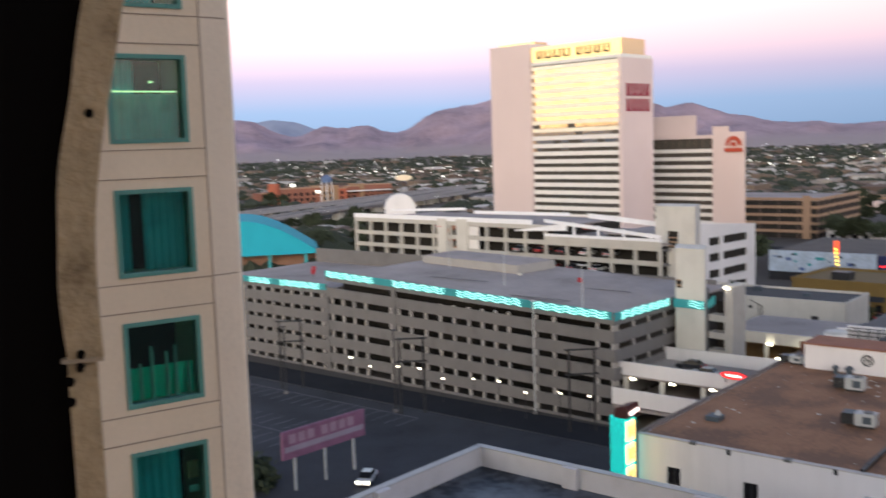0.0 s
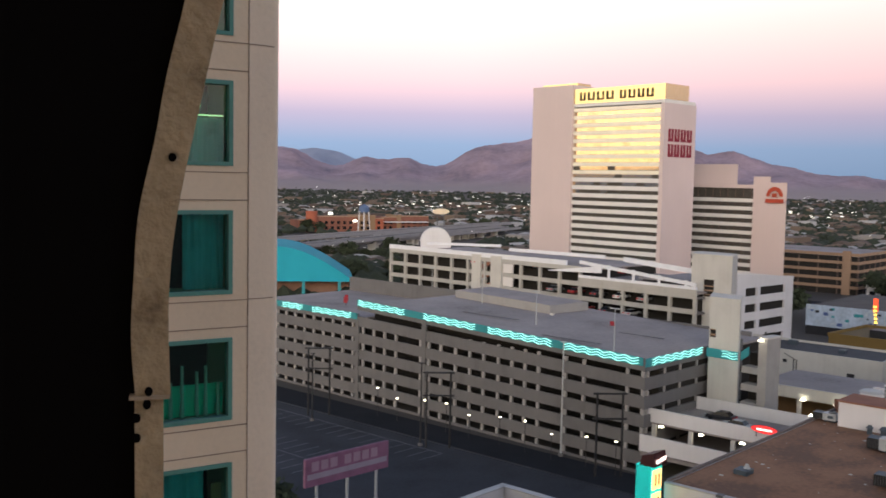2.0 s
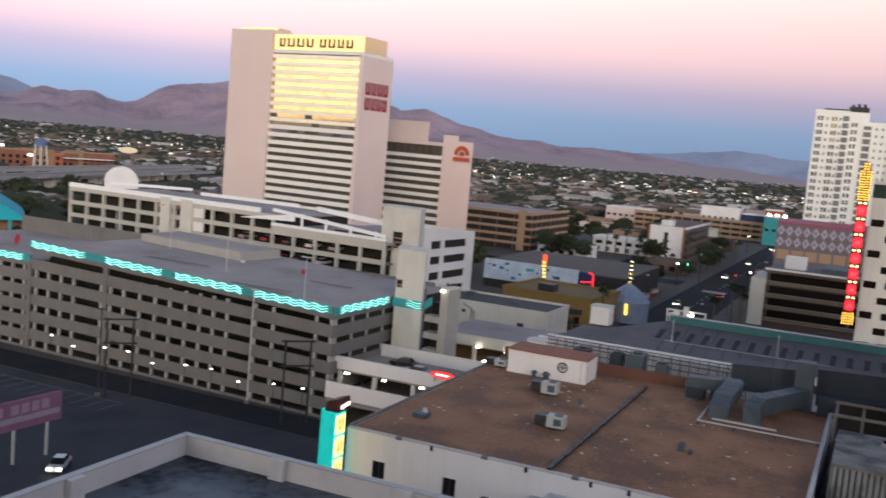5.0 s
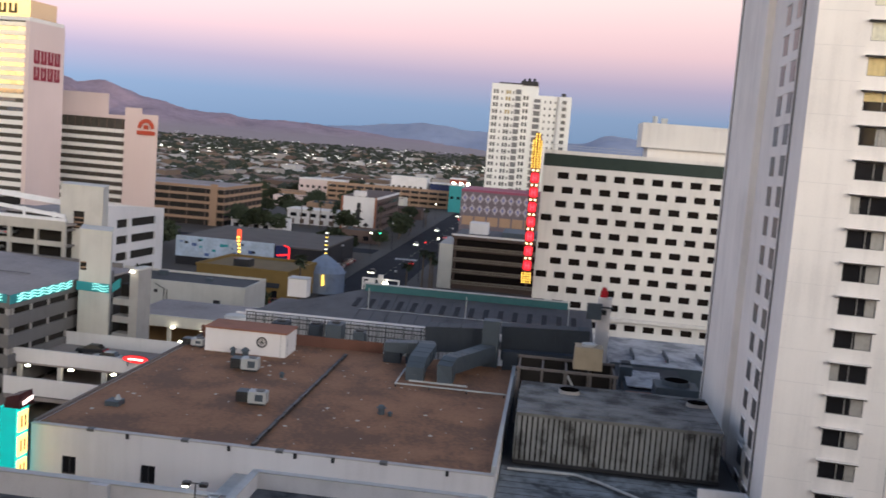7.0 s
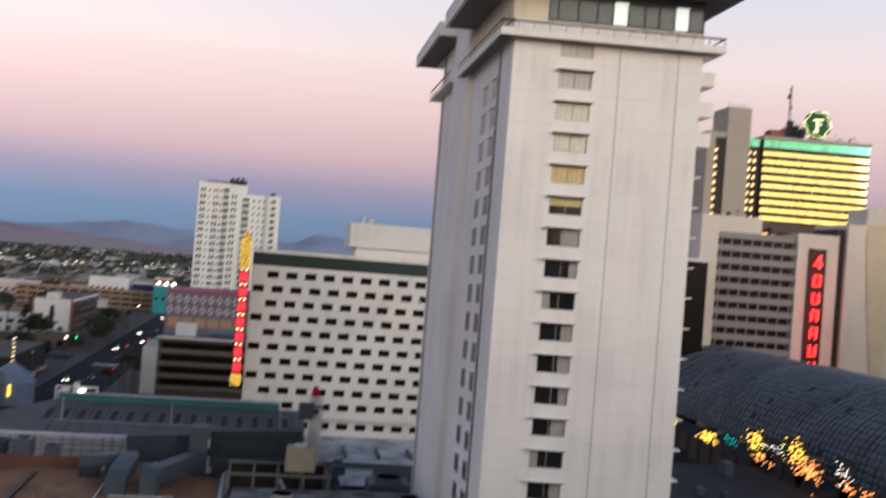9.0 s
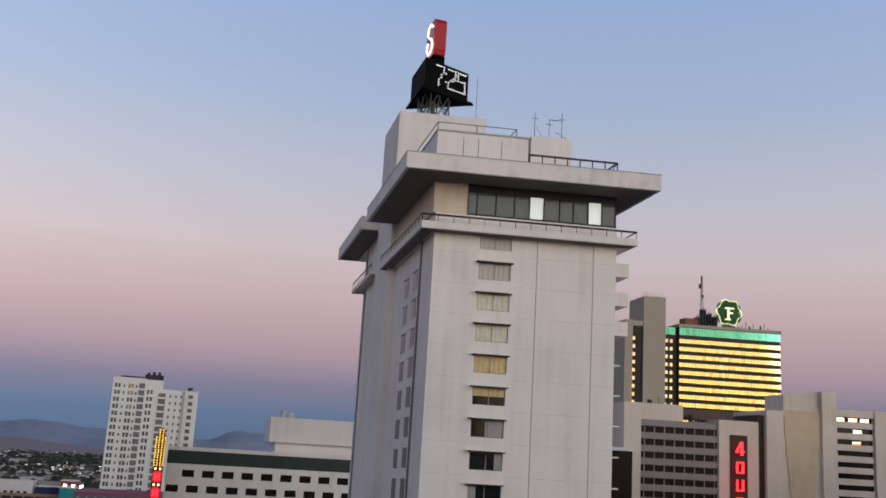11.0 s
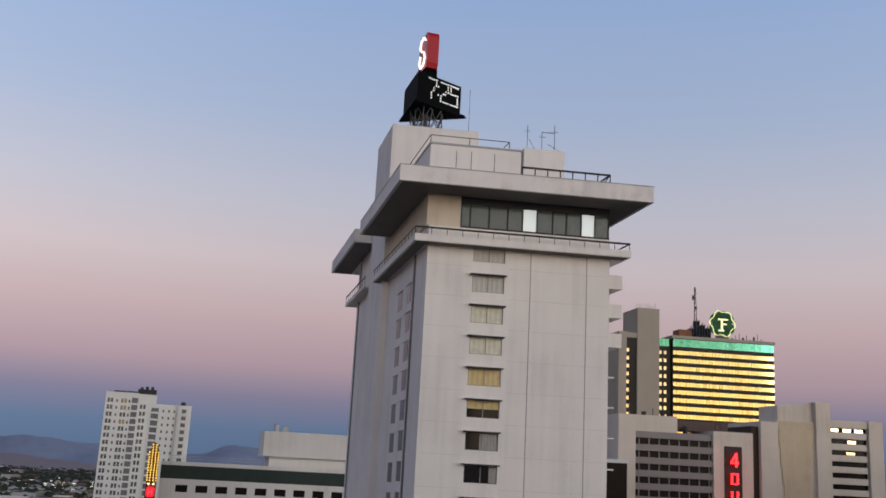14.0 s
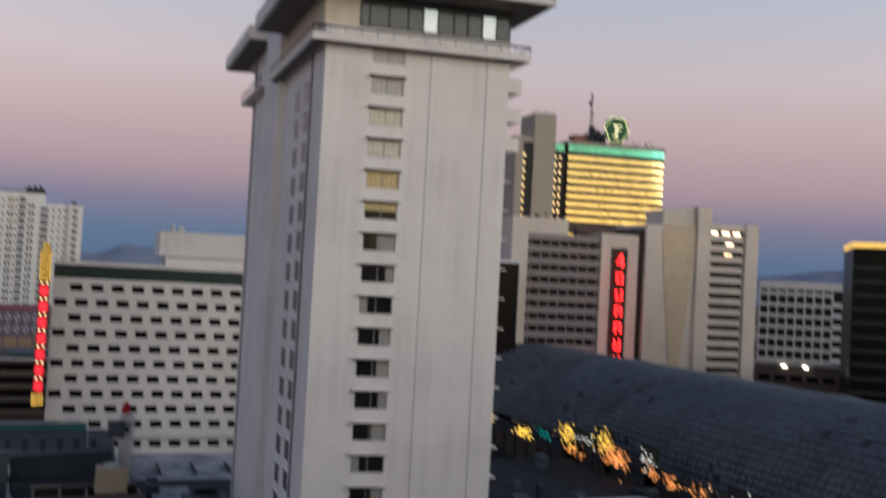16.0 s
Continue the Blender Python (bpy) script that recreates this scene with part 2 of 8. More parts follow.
def thing(name, label, category, x=0.0, y=0.0, z=0.0, yaw=0.0, group="", kind=""):
    ob = new(name)
    ob.empty_display_size = 0.5
    ob.matrix_basis = pose(x, y, z, 0, 0, yaw)
    return tagged(ob, label, category, group, kind)


def again(name, mesh, parent, x, y, z, yaw=0.0, label=""):
    """One more piece on a shared mesh, under its thing."""
    ob = new(name, mesh)
    ob.parent = parent
    ob.matrix_basis = pose(x, y, z, 0, 0, yaw)
    return tagged(ob, label)


def skewed(deg):
    s, c = math.sin(radians(deg)), math.cos(radians(deg))
    return lambda u, v, z: (u - v * s, v * c, z)


# ---- ground ----
ground = Solid().put([(-4200, -4200, 0), (4900, -4200, 0), (4900, 4200, 0), (-4200, 4200, 0)], [(0, 1, 2, 3)]).part(
    "ground", material("desert city ground", (0.075, 0.066, 0.06), 0.95, vary=0.6, scale=0.012, fine=0.06, tint=(0.045, 0.045, 0.038)))
tagged(ground, "flat dusty valley floor of a desert city", "ground", kind="structure")


# ---- the hotel wing beside the camera ----
def hotel_wing():
    w = thing("hotel_wing", "cream stucco hotel wing with teal-framed windows", "building", 13.6, 17.5, 0, 165)
    # local x runs away from the free edge, y into the wing
    top, pitch, z0 = 62.0, 2.80, 37.70
    x0, x1, glass_h, rim = 1.00, 2.50, 1.66, 0.09
    bleached = material("bleached corner stucco", (0.70, 0.595, 0.465), 0.85, vary=0.3, scale=0.3, streak=0.5, bump=0.25)
    arc = [(-0.09 - 0.16 * math.sin(q * math.pi / 16), -0.30 + 0.16 * math.cos(q * math.pi / 16)) for q in range(9)]
    outline = [(0.10, -0.14)] + arc + [(-0.25, -14), (0.10, -14)]
    Solid().hexa([(x, y, 0) for x, y in outline], [(x, y, top) for x, y in outline]).part("corner_pier", bleached, w, "rounded stucco corner pier")
    Solid().box(0.10, 0.54, -0.06, -14, 0, top).part("corner_pier", bleached, w)
    Solid().box(0.54, x0 - rim, -0.02, -14, 0, top).part("wall", CREAM, w)
    Solid().box(x1 + rim, 9.0, -0.02, -14, 0, top).part("wall", CREAM, w)
    sills = [z0 + pitch * i for i in range(-6, 8)]
    z = 0.0
    for s in sills + [top + rim]:
        Solid().box(x0 - rim, x1 + rim, -0.02, -1.5, z, s - rim).part("spandrel", CREAM, w)
        z = s + glass_h + rim
    # One box for all rooms; their lack of light is in its colour.
    Solid().box(x0 - rim, x1 + rim, -1.6, -13.9, 0.1, top - 0.1).part("room_wall", material("unlit room", (0.010, 0.016, 0.018), 0.9), w, "box coloured near black for the unlit room behind the windows")
    seal = material("joint sealant", (0.30, 0.225, 0.17), 0.9)
    across = Solid().box(0.56, 9.0, 0.0, -0.1, 0, 0.020).mesh("joint", seal)
    pier = Solid().box(0.104, 0.54, -0.05, -0.15, 0, 0.024).box(-0.09, 0.10, -0.13, -0.16, 0, 0.024).mesh("joint", seal)
    for i, s in enumerate(sills):
        again("joint", across, w, 0, 0, s - 0.24)
        again("joint", across, w, 0, 0, s + glass_h + 0.30)
        if i % 2:
            again("joint", pier, w, 0, 0, s - 0.24)
    Solid().box(0.54, 0.558, 0.0, -0.1, 0, top).part("joint", seal, w, "dark panel joint")
    drapes = [material("blue-green drape", (0.10, 0.38, 0.42), 0.85, vary=0.5, scale=3), material("grey-green drape", (0.20, 0.36, 0.34), 0.85, vary=0.5, scale=3),
              material("drape with glow in its green", (0.03, 0.62, 0.42), 0.7, vary=0.4, scale=3)]
    teal_frame = material("teal frame", (0.10, 0.27, 0.23), 0.5)
    pale = material("pale rod", (0.42, 0.48, 0.42), 0.6, vary=0.4, scale=8)
    bar_m = lit("glowing reflection strip", (1.0, 0.85, 0.45), 0.7)
    for i, s in enumerate(sills):
        f = Solid().ring(x0 - rim, x1 + rim, s - rim, s + glass_h + rim, rim, 0.02, -0.2).part("window", teal_frame, w, "teal-painted window frame")
        p = Solid().box(x0, x1, -0.13, -0.145, s, s + glass_h).part("pane", PANE, f, "teal-tinted glass")
        p.visible_shadow = False

        def folds(a, b, z0_, z1_, mat, n=11):
            prof = [(a + (b - a) * q / n, -0.32 - 0.05 * (q % 2)) for q in range(n + 1)]
            ring = prof + [(x, y - 0.02) for x, y in reversed(prof)]
            Solid().hexa([(x, y, z0_) for x, y in ring], [(x, y, z1_) for x, y in ring]).part("curtain", mat, f, "drawn curtain behind the glass")
        m = (i - 5) % 4
        if m == 1:
            # cloth with the window's green glow put into its colour, pale rods before it
            folds(x0, x1, s, s + 0.70, drapes[2], 9)
            for x, h in ((1.14, 0.72), (1.42, 1.12), (1.62, 1.0), (1.95, 1.15), (2.2, 0.8)):
                Solid().cyl(x, -0.25, s, s + h, 0.05, 8, 0.03).part("rod", pale, f, "pale upright rod")
        elif m == 2:
            folds(x0, x0 + 0.90, s, s + glass_h, drapes[0])
            folds(x0 + 1.2, x1, s, s + glass_h, drapes[0], 7)
        elif m == 3:
            folds(x0, x1, s, s + 0.95, drapes[1], 13)
            folds(x0 + 0.95, x1, s + 0.95, s + glass_h, drapes[0], 6)
            # Glowing bar and spot put a lamp's reflection behind the pane as shapes.
            Solid().box(x0 + 0.05, x1, -0.24, -0.27, s + 0.98, s + 1.01).part("reflection_bar", bar_m, f, "thin glowing strip standing for a lamp reflected in the glass")
            Solid().box(x0 + 0.55, x0 + 0.63, -0.24, -0.27, s + 1.17, s + 1.22).part("reflection_spot", bar_m, f)
        else:
            folds(x0 + 0.45, x1, s, s + glass_h, drapes[0])
            Solid().box(x0 + 0.05, x0 + 0.30, -0.24, -0.30, s + 0.85, s + 1.25).part("ornament", material("copper ornament", (0.45, 0.18, 0.08), 0.5), f, "copper-coloured ornament on the sill")
            Solid().box(x0 + 0.08, x0 + 0.28, -0.24, -0.30, s + 0.55, s + 0.68).part("ornament", pale, f)
    return w


hotel_wing()
# Unseen block behind the camera; it closes the place and blocks western light.
hb = thing("hotel_building", "unseen cream hotel block added behind the window", "building")
Solid().box(-22, -1.2, -30, 34, 0, 62).part("wall", CREAM, hb)
# Made-up extension that shades the tower's foot and the low roofs.
Solid().box(-26, -5.0, -140, -30.01, 0, 44).part("shading_wing", CREAM, hb, "unseen wing added to shade the low roofs")


def bent_trim():
    """The bowed trim of the opening, an arm's length from the camera, and the dark panel that it edges."""
    az = radians(57.69)
    cx, cy = 0.8 * math.cos(az), 0.8 * math.sin(az)
    t = thing("window_trim", "weathered bowed wooden trim strip with bolt holes", "trim", cx, cy, 43.0, 57.69 - 90)
    strip = Solid()
    n = 28
    rows = []
    for i in range(n + 1):
        z = -0.174 + 0.40 * i / n
        k = max(0.0, z + 0.16)
        right = 0.0 + 0.47 * k * k + 0.002 * math.sin(23 * z)
        left = right - 0.0275 - 0.003 * (i / n) + 0.0008 * math.sin(60 * z)
        rows.append((left, right, z))
    outline = [(q[0], q[2]) for q in rows] + [(q[1], q[2]) for q in reversed(rows)]
    strip.hexa([(x, 0, z) for x, z in outline], [(x, 0.012, z) for x, z in outline])
    wood = material("weathered wood", (0.37, 0.285, 0.175), 0.6, vary=0.8, scale=18, fine=110, bump=0.3, tint=(0.20, 0.145, 0.085))
    strip.part("strip", wood, t)
    low = Solid().box(-0.026, -0.004, 0.003, 0.014, -0.5, -0.175)
    low.part("lower_strip", wood, t, "straight lower length of trim")
    seam = Solid().box(-0.030, 0.001, -0.002, 0.01, -0.1765, -0.1735)
    seam.part("seam", material("pale seam", (0.35, 0.28, 0.2), 0.7), t)
    bolt = Solid()
    a = [2 * math.pi * i / 12 for i in range(12)]
    bolt.hexa([(0.0032 * math.cos(q), -0.0022, 0.0036 * math.sin(q)) for q in a], [(0.0032 * math.cos(q), 0.004, 0.0036 * math.sin(q)) for q in a])
    bm_ = bolt.mesh("bolt", MATTEBLACK)
    for x, z in ((0.003, 0.0156), (-0.0152, -0.1700), (-0.0165, -0.1805)):
        again("bolt", bm_, t, x, -0.001, z)
    for z in (-0.1917, -0.2078):
        again("bolt", bm_, t, -0.0245, 0.002, z)
    # Stands in open light, so the room's darkness is put into its black.
    p = thing("blackout_panel", "flat panel coloured black for the unlit room side", "panel", cx, cy, 43.0, 57.69 - 90)
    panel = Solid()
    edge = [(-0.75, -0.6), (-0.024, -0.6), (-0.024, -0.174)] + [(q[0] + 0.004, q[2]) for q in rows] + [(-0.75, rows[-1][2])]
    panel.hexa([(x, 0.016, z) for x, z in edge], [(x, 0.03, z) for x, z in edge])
    panel.part("panel", MATTEBLACK, p)


bent_trim()


# ---- the parking garage with the neon waves ----
def neon_garage():
    L = 102.0
    g = thing("parking_garage", "grey concrete parking garage with turquoise neon waves", "building", 125.6, 73.5, 0, -92)
    step = 64.3

    def top(u):
        return 17.3 + 2.2 * u / 63 if u < step else 16.9

    def levels(u):
        return [top(u) * (1 - k / 6.15) for k in range(7)]
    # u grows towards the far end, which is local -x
    # Closed block behind the openings; its dark colour replaces the shaded floors.
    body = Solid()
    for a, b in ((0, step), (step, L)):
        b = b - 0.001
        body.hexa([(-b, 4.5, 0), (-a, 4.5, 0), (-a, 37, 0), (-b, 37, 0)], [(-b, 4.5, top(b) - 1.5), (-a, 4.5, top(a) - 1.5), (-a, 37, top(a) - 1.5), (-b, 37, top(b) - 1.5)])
    body.part("core", DARKIN, g, "solid block coloured as the shade between parking floors")
    deck = Solid()
    for a, b in ((0, step), (step, L)):
        b = b - 0.001
        deck.hexa([(-b, 0.3, top(b) - 1.4), (-a, 0.3, top(a) - 1.4), (-a, 38, top(a) - 1.3), (-b, 38, top(b) - 1.3)],
                  [(-b, 0.3, top(b) - 1.0), (-a, 0.3, top(a) - 1.0), (-a, 38, top(a) - 0.9), (-b, 38, top(b) - 0.9)])
    deck.part("deck", DECK, g, "worn parking roof deck")
    for k in range(7):
        for a, b in ((0.0, step), (step, L)):
            s = Solid()
            a2, b2 = a, b - 0.002
            za, zb = levels(a2)[k], levels(b2)[k]
            h = 1.88
            s.hexa([(-b2, 0, max(0, zb - h)), (-a2, 0, max(0, za - h)), (-a2, 0.35, max(0, za - h)), (-b2, 0.35, max(0, zb - h))],
                   [(-b2, 0, zb), (-a2, 0, za), (-a2, 0.35, za), (-b2, 0.35, zb)])
            s.part("spandrel", CONC, g)
        # the return along the side street
        s = Solid()
        z = levels(0)[k]
        h = 1.88
        s.box(-0.002, 0.35, 0.0, 30, max(0, z - h - 0.1), z - 0.12)
        s.part("spandrel", CONC, g)
    col = Solid().box(-0.25, 0.25, 0.10, 0.45, 0, 15.6).mesh("column", COLU)
    posts = [0.1, 2.8, 10.8, 14.3, 19.8, 22.6, 25.4, 28.4, 31.7, 34.9, 38.3, 41.9, 44.9, 47.0, 53.6] + [56.7 + 3.05 * i for i in range(15)]
    for u in posts:
        again("column", col, g, -u, 0, 0)
    for v in (0.9, 5.5, 10, 15, 22, 29):
        again("column", col, g, 0.0, v, 0)
    for z in (4.6, 7.5, 10.3, 13.0):
        Solid().box(-2.0, -1.2, 13.2, 14.0, z, z + 0.2).part("lamp", LAMPW, g, "lit lamp inside the garage")
    for u in (step, 46.0):
        Solid().box(-u - 0.5, -u + 0.5, -0.12, 0.3, 0, top(u) - 1.4).part("pier", CONC, g, "full-height concrete pier")
    # the band under the waves
    band = Solid()
    for a, b, in ((0, step), (step, L)):
        b = b - 0.002
        band.hexa([(-b, -0.10, top(b) - 1.15), (-a, -0.10, top(a) - 1.15), (-a, -0.004, top(a) - 1.15), (-b, -0.004, top(b) - 1.15)],
                  [(-b, -0.10, top(b) + 0.1), (-a, -0.10, top(a) + 0.1), (-a, -0.004, top(a) + 0.1), (-b, -0.004, top(b) + 0.1)])
    band.box(0.354, 0.45, 0, 16.2, 16.0, 17.3)
    band.part("fascia", TEALP, g, "teal fascia band under the neon")

    def wave(u0, u1, along_side=False):
        for r in range(3):
            s = Solid()
            n = max(8, int(abs(u1 - u0) * 6))
            pts = []
            for i in range(n + 1):
                u_ = u0 + (u1 - u0) * i / n
                z = (top(u_) if not along_side else 17.25) - 0.12 - 0.40 * r + 0.15 * math.sin(u_ * 2.5)
                pts.append((-u_, -0.2, z) if not along_side else (0.55, u_, z))
            for p, q in zip(pts, pts[1:]):
                s.tube(p, q, 0.064, 4)
            s.part("neon_wave", NEON, g, "glowing turquoise neon wave")
    for u0, u1 in ((0.7, 14.5), (17.0, 30.5), (33.5, 46.0), (51.0, 63.8), (66.0, 78.0), (81.5, 88.0), (91, 100)):
        wave(u0, u1)
    wave(1.6, 16.2, True)
    ramp_ = Solid()
    ramp_.hexa([(-62, 25, 16.8), (-37, 25, 15.8), (-36, 36, 15.8), (-62, 36, 16.8)], [(-62, 25, 20.0), (-37, 25, 19.3), (-36, 36, 19.3), (-62, 36, 20.0)])
    ramp_.part("ramp", COLU, g, "walled ramp between roof decks")
    Solid().hexa([(-61.6, 25.4, 19.99), (-37.4, 25.4, 19.31), (-36.4, 35.6, 19.31), (-61.6, 35.6, 19.99)], [(-61.6, 25.4, 20.06), (-37.4, 25.4, 19.38), (-36.4, 35.6, 19.38), (-61.6, 35.6, 20.06)]).part("ramp_deck", DECK, g)
    for q in ((-24, 6, 12.0, 0.5), (-18, 20, 9.0, 0.35), (-48, 12, 14.0, 0.45), (-75, 14, 10, 0.4)):
        Solid().box(q[0], q[0] + q[2], q[1], q[1] + q[3], top(-q[0]) - 0.99, top(-q[0]) - 0.90).part("seam", CONC, g, "dark tar seam across the deck")
    Solid().box(-L, -62, 30, 30.4, 16, 19.2).part("parapet", CONC, g, "low concrete roof parapet")
    Solid().box(-37, -2, 37.4, 37.8, 16, 17.3).part("parapet", CONC, g, "low concrete roof parapet")
    Solid().box(-36.2, -35.6, 24, 24.6, 15.8, 18.0).part("bollard", CONCL, g)
    return g


neon_garage()


def stair_tower(x, y, w, d, top, slot, label, lean=0.0):
    t = thing("stair_tower", label, "building", x, y, 0, -95)
    k = skewed(lean)
    s = Solid(k)
    # one wall shell with a slot through its front
    s.box(0, w, 0.6, d, 0, top)
    s.put([(0, 0, 0), (w, 0, 0), (w, 0, top), (0, 0, top), (slot[0], 0, slot[2]), (slot[1], 0, slot[2]), (slot[1], 0, slot[3]), (slot[0], 0, slot[3]),
           (0, 0.6, 0), (w, 0.6, 0), (w, 0.6, top), (0, 0.6, top), (slot[0], 0.6, slot[2]), (slot[1], 0.6, slot[2]), (slot[1], 0.6, slot[3]), (slot[0], 0.6, slot[3])],
          [(0, 1, 5, 4), (1, 2, 6, 5), (2, 3, 7, 6), (3, 0, 4, 7), (4, 5, 13, 12), (5, 6, 14, 13), (6, 7, 15, 14), (7, 4, 12, 15), (1, 9, 10, 2), (0, 3, 11, 8), (3, 2, 10, 11)])
    s.part("wall", CONCL, t)
    # Sheet across the slot, coloured as dark as the shade within.
    Solid(k).box(slot[0], slot[1], 0.5, 0.59, slot[2], slot[3]).part("recess", DARKIN, t)
    Solid(k).box(-0.15, w + 0.15, -0.15, d + 0.15, top + 0.003, top + 0.35).part("roof_cap", CONCL, t)
    z0 = slot[2]
    for j in range(3):
        Solid(k).box(slot[0] + 0.1, slot[1] - 0.1, 0.2, 0.48, z0 + 0.3 + j * 0.9, z0 + 0.55 + j * 0.9).part("stair", TAN, t)
    return t


near = stair_tower(142.0, 71.5, 5.25, 6.0, 25.1, (0.15, 1.2, 19.0, 20.4), "pale concrete stair tower on the neon garage", 28)
Solid().box(-0.3, 5.25, -0.12, -0.004, 15.9, 17.3).part("fascia", TEALP, near, "teal fascia band under the neon")
for r in range(3):
    waves = Solid()
    pts = [(2.5 + 0.16 * i, -0.22, 17.05 - 0.40 * r + 0.15 * math.sin(0.4 * i)) for i in range(18)]
    for p, q in zip(pts, pts[1:]):
        waves.tube(p, q, 0.05, 4)
    waves.part("neon_wave", NEON, near, "glowing turquoise neon wave")
stair_tower(185.9, 98.1, 9.4, 7.0, 28.4, (3.0, 5.4, 19.9, 23.5), "tall pale concrete stair tower of the garage behind", 22)


def side_stair():
    t = thing("stair_core", "open concrete stair core with landings", "building", 142.0, 71.5, 0, -95)
    Solid().box(8.1, 9.5, 0.9, 5, 0, 19.7).part("wall", COLU, t)
    Solid().box(5.4, 8.09, 0.9, 1.1, 0, 3.0).part("wall", COLU, t)
    Solid().box(5.4, 8.09, 3.2, 5, 0, 17.0).part("recess", DARKIN, t)
    for k in range(5):
        Solid().box(5.35, 8.09, 0.9, 3.1, 3.1 + 2.75 * k, 4.1 + 2.75 * k).part("landing", COLU, t)
    Solid().hexa([(5.3, 0.6, 15.9), (6.6, 0.6, 16.9), (6.6, 0.85, 16.9), (5.3, 0.85, 15.9)], [(5.3, 0.6, 17.3), (6.6, 0.6, 18.3), (6.6, 0.85, 18.3), (5.3, 0.85, 17.3)]).part("fascia", TEALP, t, "teal fascia panel")
    Solid().box(8.0, 9.6, 0.85, 5.05, 19.703, 19.95).part("roof_cap", CONCL, t)
    Solid().box(8.2, 8.9, 0.55, 0.84, 19.4, 19.6).part("lamp", LAMPW, t, "lit wall lamp")


side_stair()


def back_garage():
    g = thing("parking_garage", "white and beige parking garage with open decks", "building", 181.8, 94.7, 0, -94)
    L = 96.0
    # Solid cores again, with the gloom of the decks in their colour.
    Solid().box(-L + 0.8, -30, 3.5, 30, 0, 22.8).box(-29.99, -0.8, 3.5, 30, 0, 20.4).part("core", DARKIN, g, "solid block coloured as the shade between parking floors")
    beige = material("beige spandrel", (0.40, 0.38, 0.345), 0.9, vary=0.3, scale=0.3, streak=0.5)
    shine = material("bright white paint", (0.74, 0.735, 0.75), 0.7, vary=0.15)
    Solid().box(-L, -30, -0.05, 0.4, 23.0, 24.0).part("spandrel", beige, g)
    Solid().box(-L, -34, -0.12, 0.42, 24.004, 25.1).part("ramp_parapet", shine, g, "bright white ramp parapet")
    Solid().box(-30, 0, -0.05, 0.4, 19.6, 21.5).part("spandrel", beige, g)
    Solid().box(-30.4, 0, -0.12, 0.42, 21.504, 22.1).part("ramp_parapet", shine, g, "bright white ramp parapet")
    for z0, z1, u0 in ((19.6, 20.6, -L), (16.4, 17.4, -L), (13.1, 14.1, -L), (9.8, 10.8, -L), (6.5, 7.5, -L)):
        Solid().box(u0, 0 if z0 < 19 else -30, 0, 0.4, z0, z1).part("spandrel", beige, g)
        Solid().box(u0, 0, 0.4, 3.5, z0 - 0.1, z0 + 0.3).part("floor_slab", CONC, g)
    c = Solid().box(-0.32, 0.32, -0.06, 0.7, 0, 23.0).mesh("column", beige)
    c2 = Solid().box(-0.32, 0.32, -0.06, 0.7, 0, 19.6).mesh("column", beige)
    for i in range(17):
        u = -L + 0.4 + i * 5.95
        again("column", c if u < -29 else c2, g, u, -0.03, 0)
    for u0, u1, z in ((-64, -61, 24.6), (-57.5, -54, 24.6)):
        Solid().box(u0, u1, -0.4, 0.45, 0, z).part("pier", CONCL, g, "beige stair bay pier")
    for i in range(4):
        Solid().hexa([(-61, 0.3, 13 + 2.7 * i), (-57.5, 0.3, 14.6 + 2.7 * i), (-57.5, 1.0, 14.6 + 2.7 * i), (-61, 1.0, 13 + 2.7 * i)], [(-61, 0.3, 14 + 2.7 * i), (-57.5, 0.3, 15.6 + 2.7 * i), (-57.5, 1.0, 15.6 + 2.7 * i), (-61, 1.0, 14 + 2.7 * i)]).part("stair", RUST, g, "rust-coloured stair inside the bay")
    Solid().box(-61, -57.5, 1.2, 1.5, 0, 23.4).part("recess", DARKIN, g)
    for z in (17.5, 20.7):
        Solid().box(-53.9, -50.6, -0.02, 0.5, z, z + 2.2).part("panel", BAND, g)
    # the upper ramps with white parapets
    for u0, u1, z0, z1, v, t_ in ((-39, -24, 22.6, 24.6, -0.3, 1.6), (-30.4, -0.3, 25.4, 22.9, 0.1, 0.75), (-24, 0, 26.3, 24.6, 8, 1.1), (-60, -30, 26.0, 26.2, 9, 0.8), (-92, -64, 25.6, 26.6, 10, 0.7)):
        Solid().hexa([(u0, v, z0 - (t_ if u0 != -39 else 0.2)), (u1, v, z1 - t_), (u1, v + 0.35, z1 - t_), (u0, v + 0.35, z0 - (t_ if u0 != -39 else 0.2))],
                     [(u0, v, z0), (u1, v, z1), (u1, v + 0.35, z1), (u0, v + 0.35, z0)]).part("ramp_parapet", shine, g, "bright white ramp parapet")
    for i in range(4):
        Solid().box(-22.5 + i * 6.5, -22.0 + i * 6.5, 0.12, 0.5, 22.1, 24.9 - 0.54 * i).part("post", shine, g)
    Solid().box(-L, -30, 0.42, 30, 23.0, 23.3).part("deck", DECK, g)
    Solid().box(-29.99, -0.1, 0.42, 30, 20.5, 20.9).part("deck", DECK, g)
    # the white return on the side street
    e = thing("parking_garage", "white end of the parking garage with slot openings", "building", 192.5, 91.0, 0, -5)
    w = Solid()
    # local x runs along the street, y away from it
    zs = [(19.4, 21.2), (15.9, 17.7), (12.3, 14.1), (8.8, 10.6), (5.3, 7.1)]
    lo = 0.0
    for a, b in reversed(zs):
        w.box(0, 24, 0, 0.4, lo, a)
        for x0, x1 in ((0, 3.5), (8.2, 9.6), (20.2, 24)):
            w.box(x0, x1, 0, 0.4, a, b)
        lo = b
    w.box(0, 24, 0, 0.4, lo, 22.6)
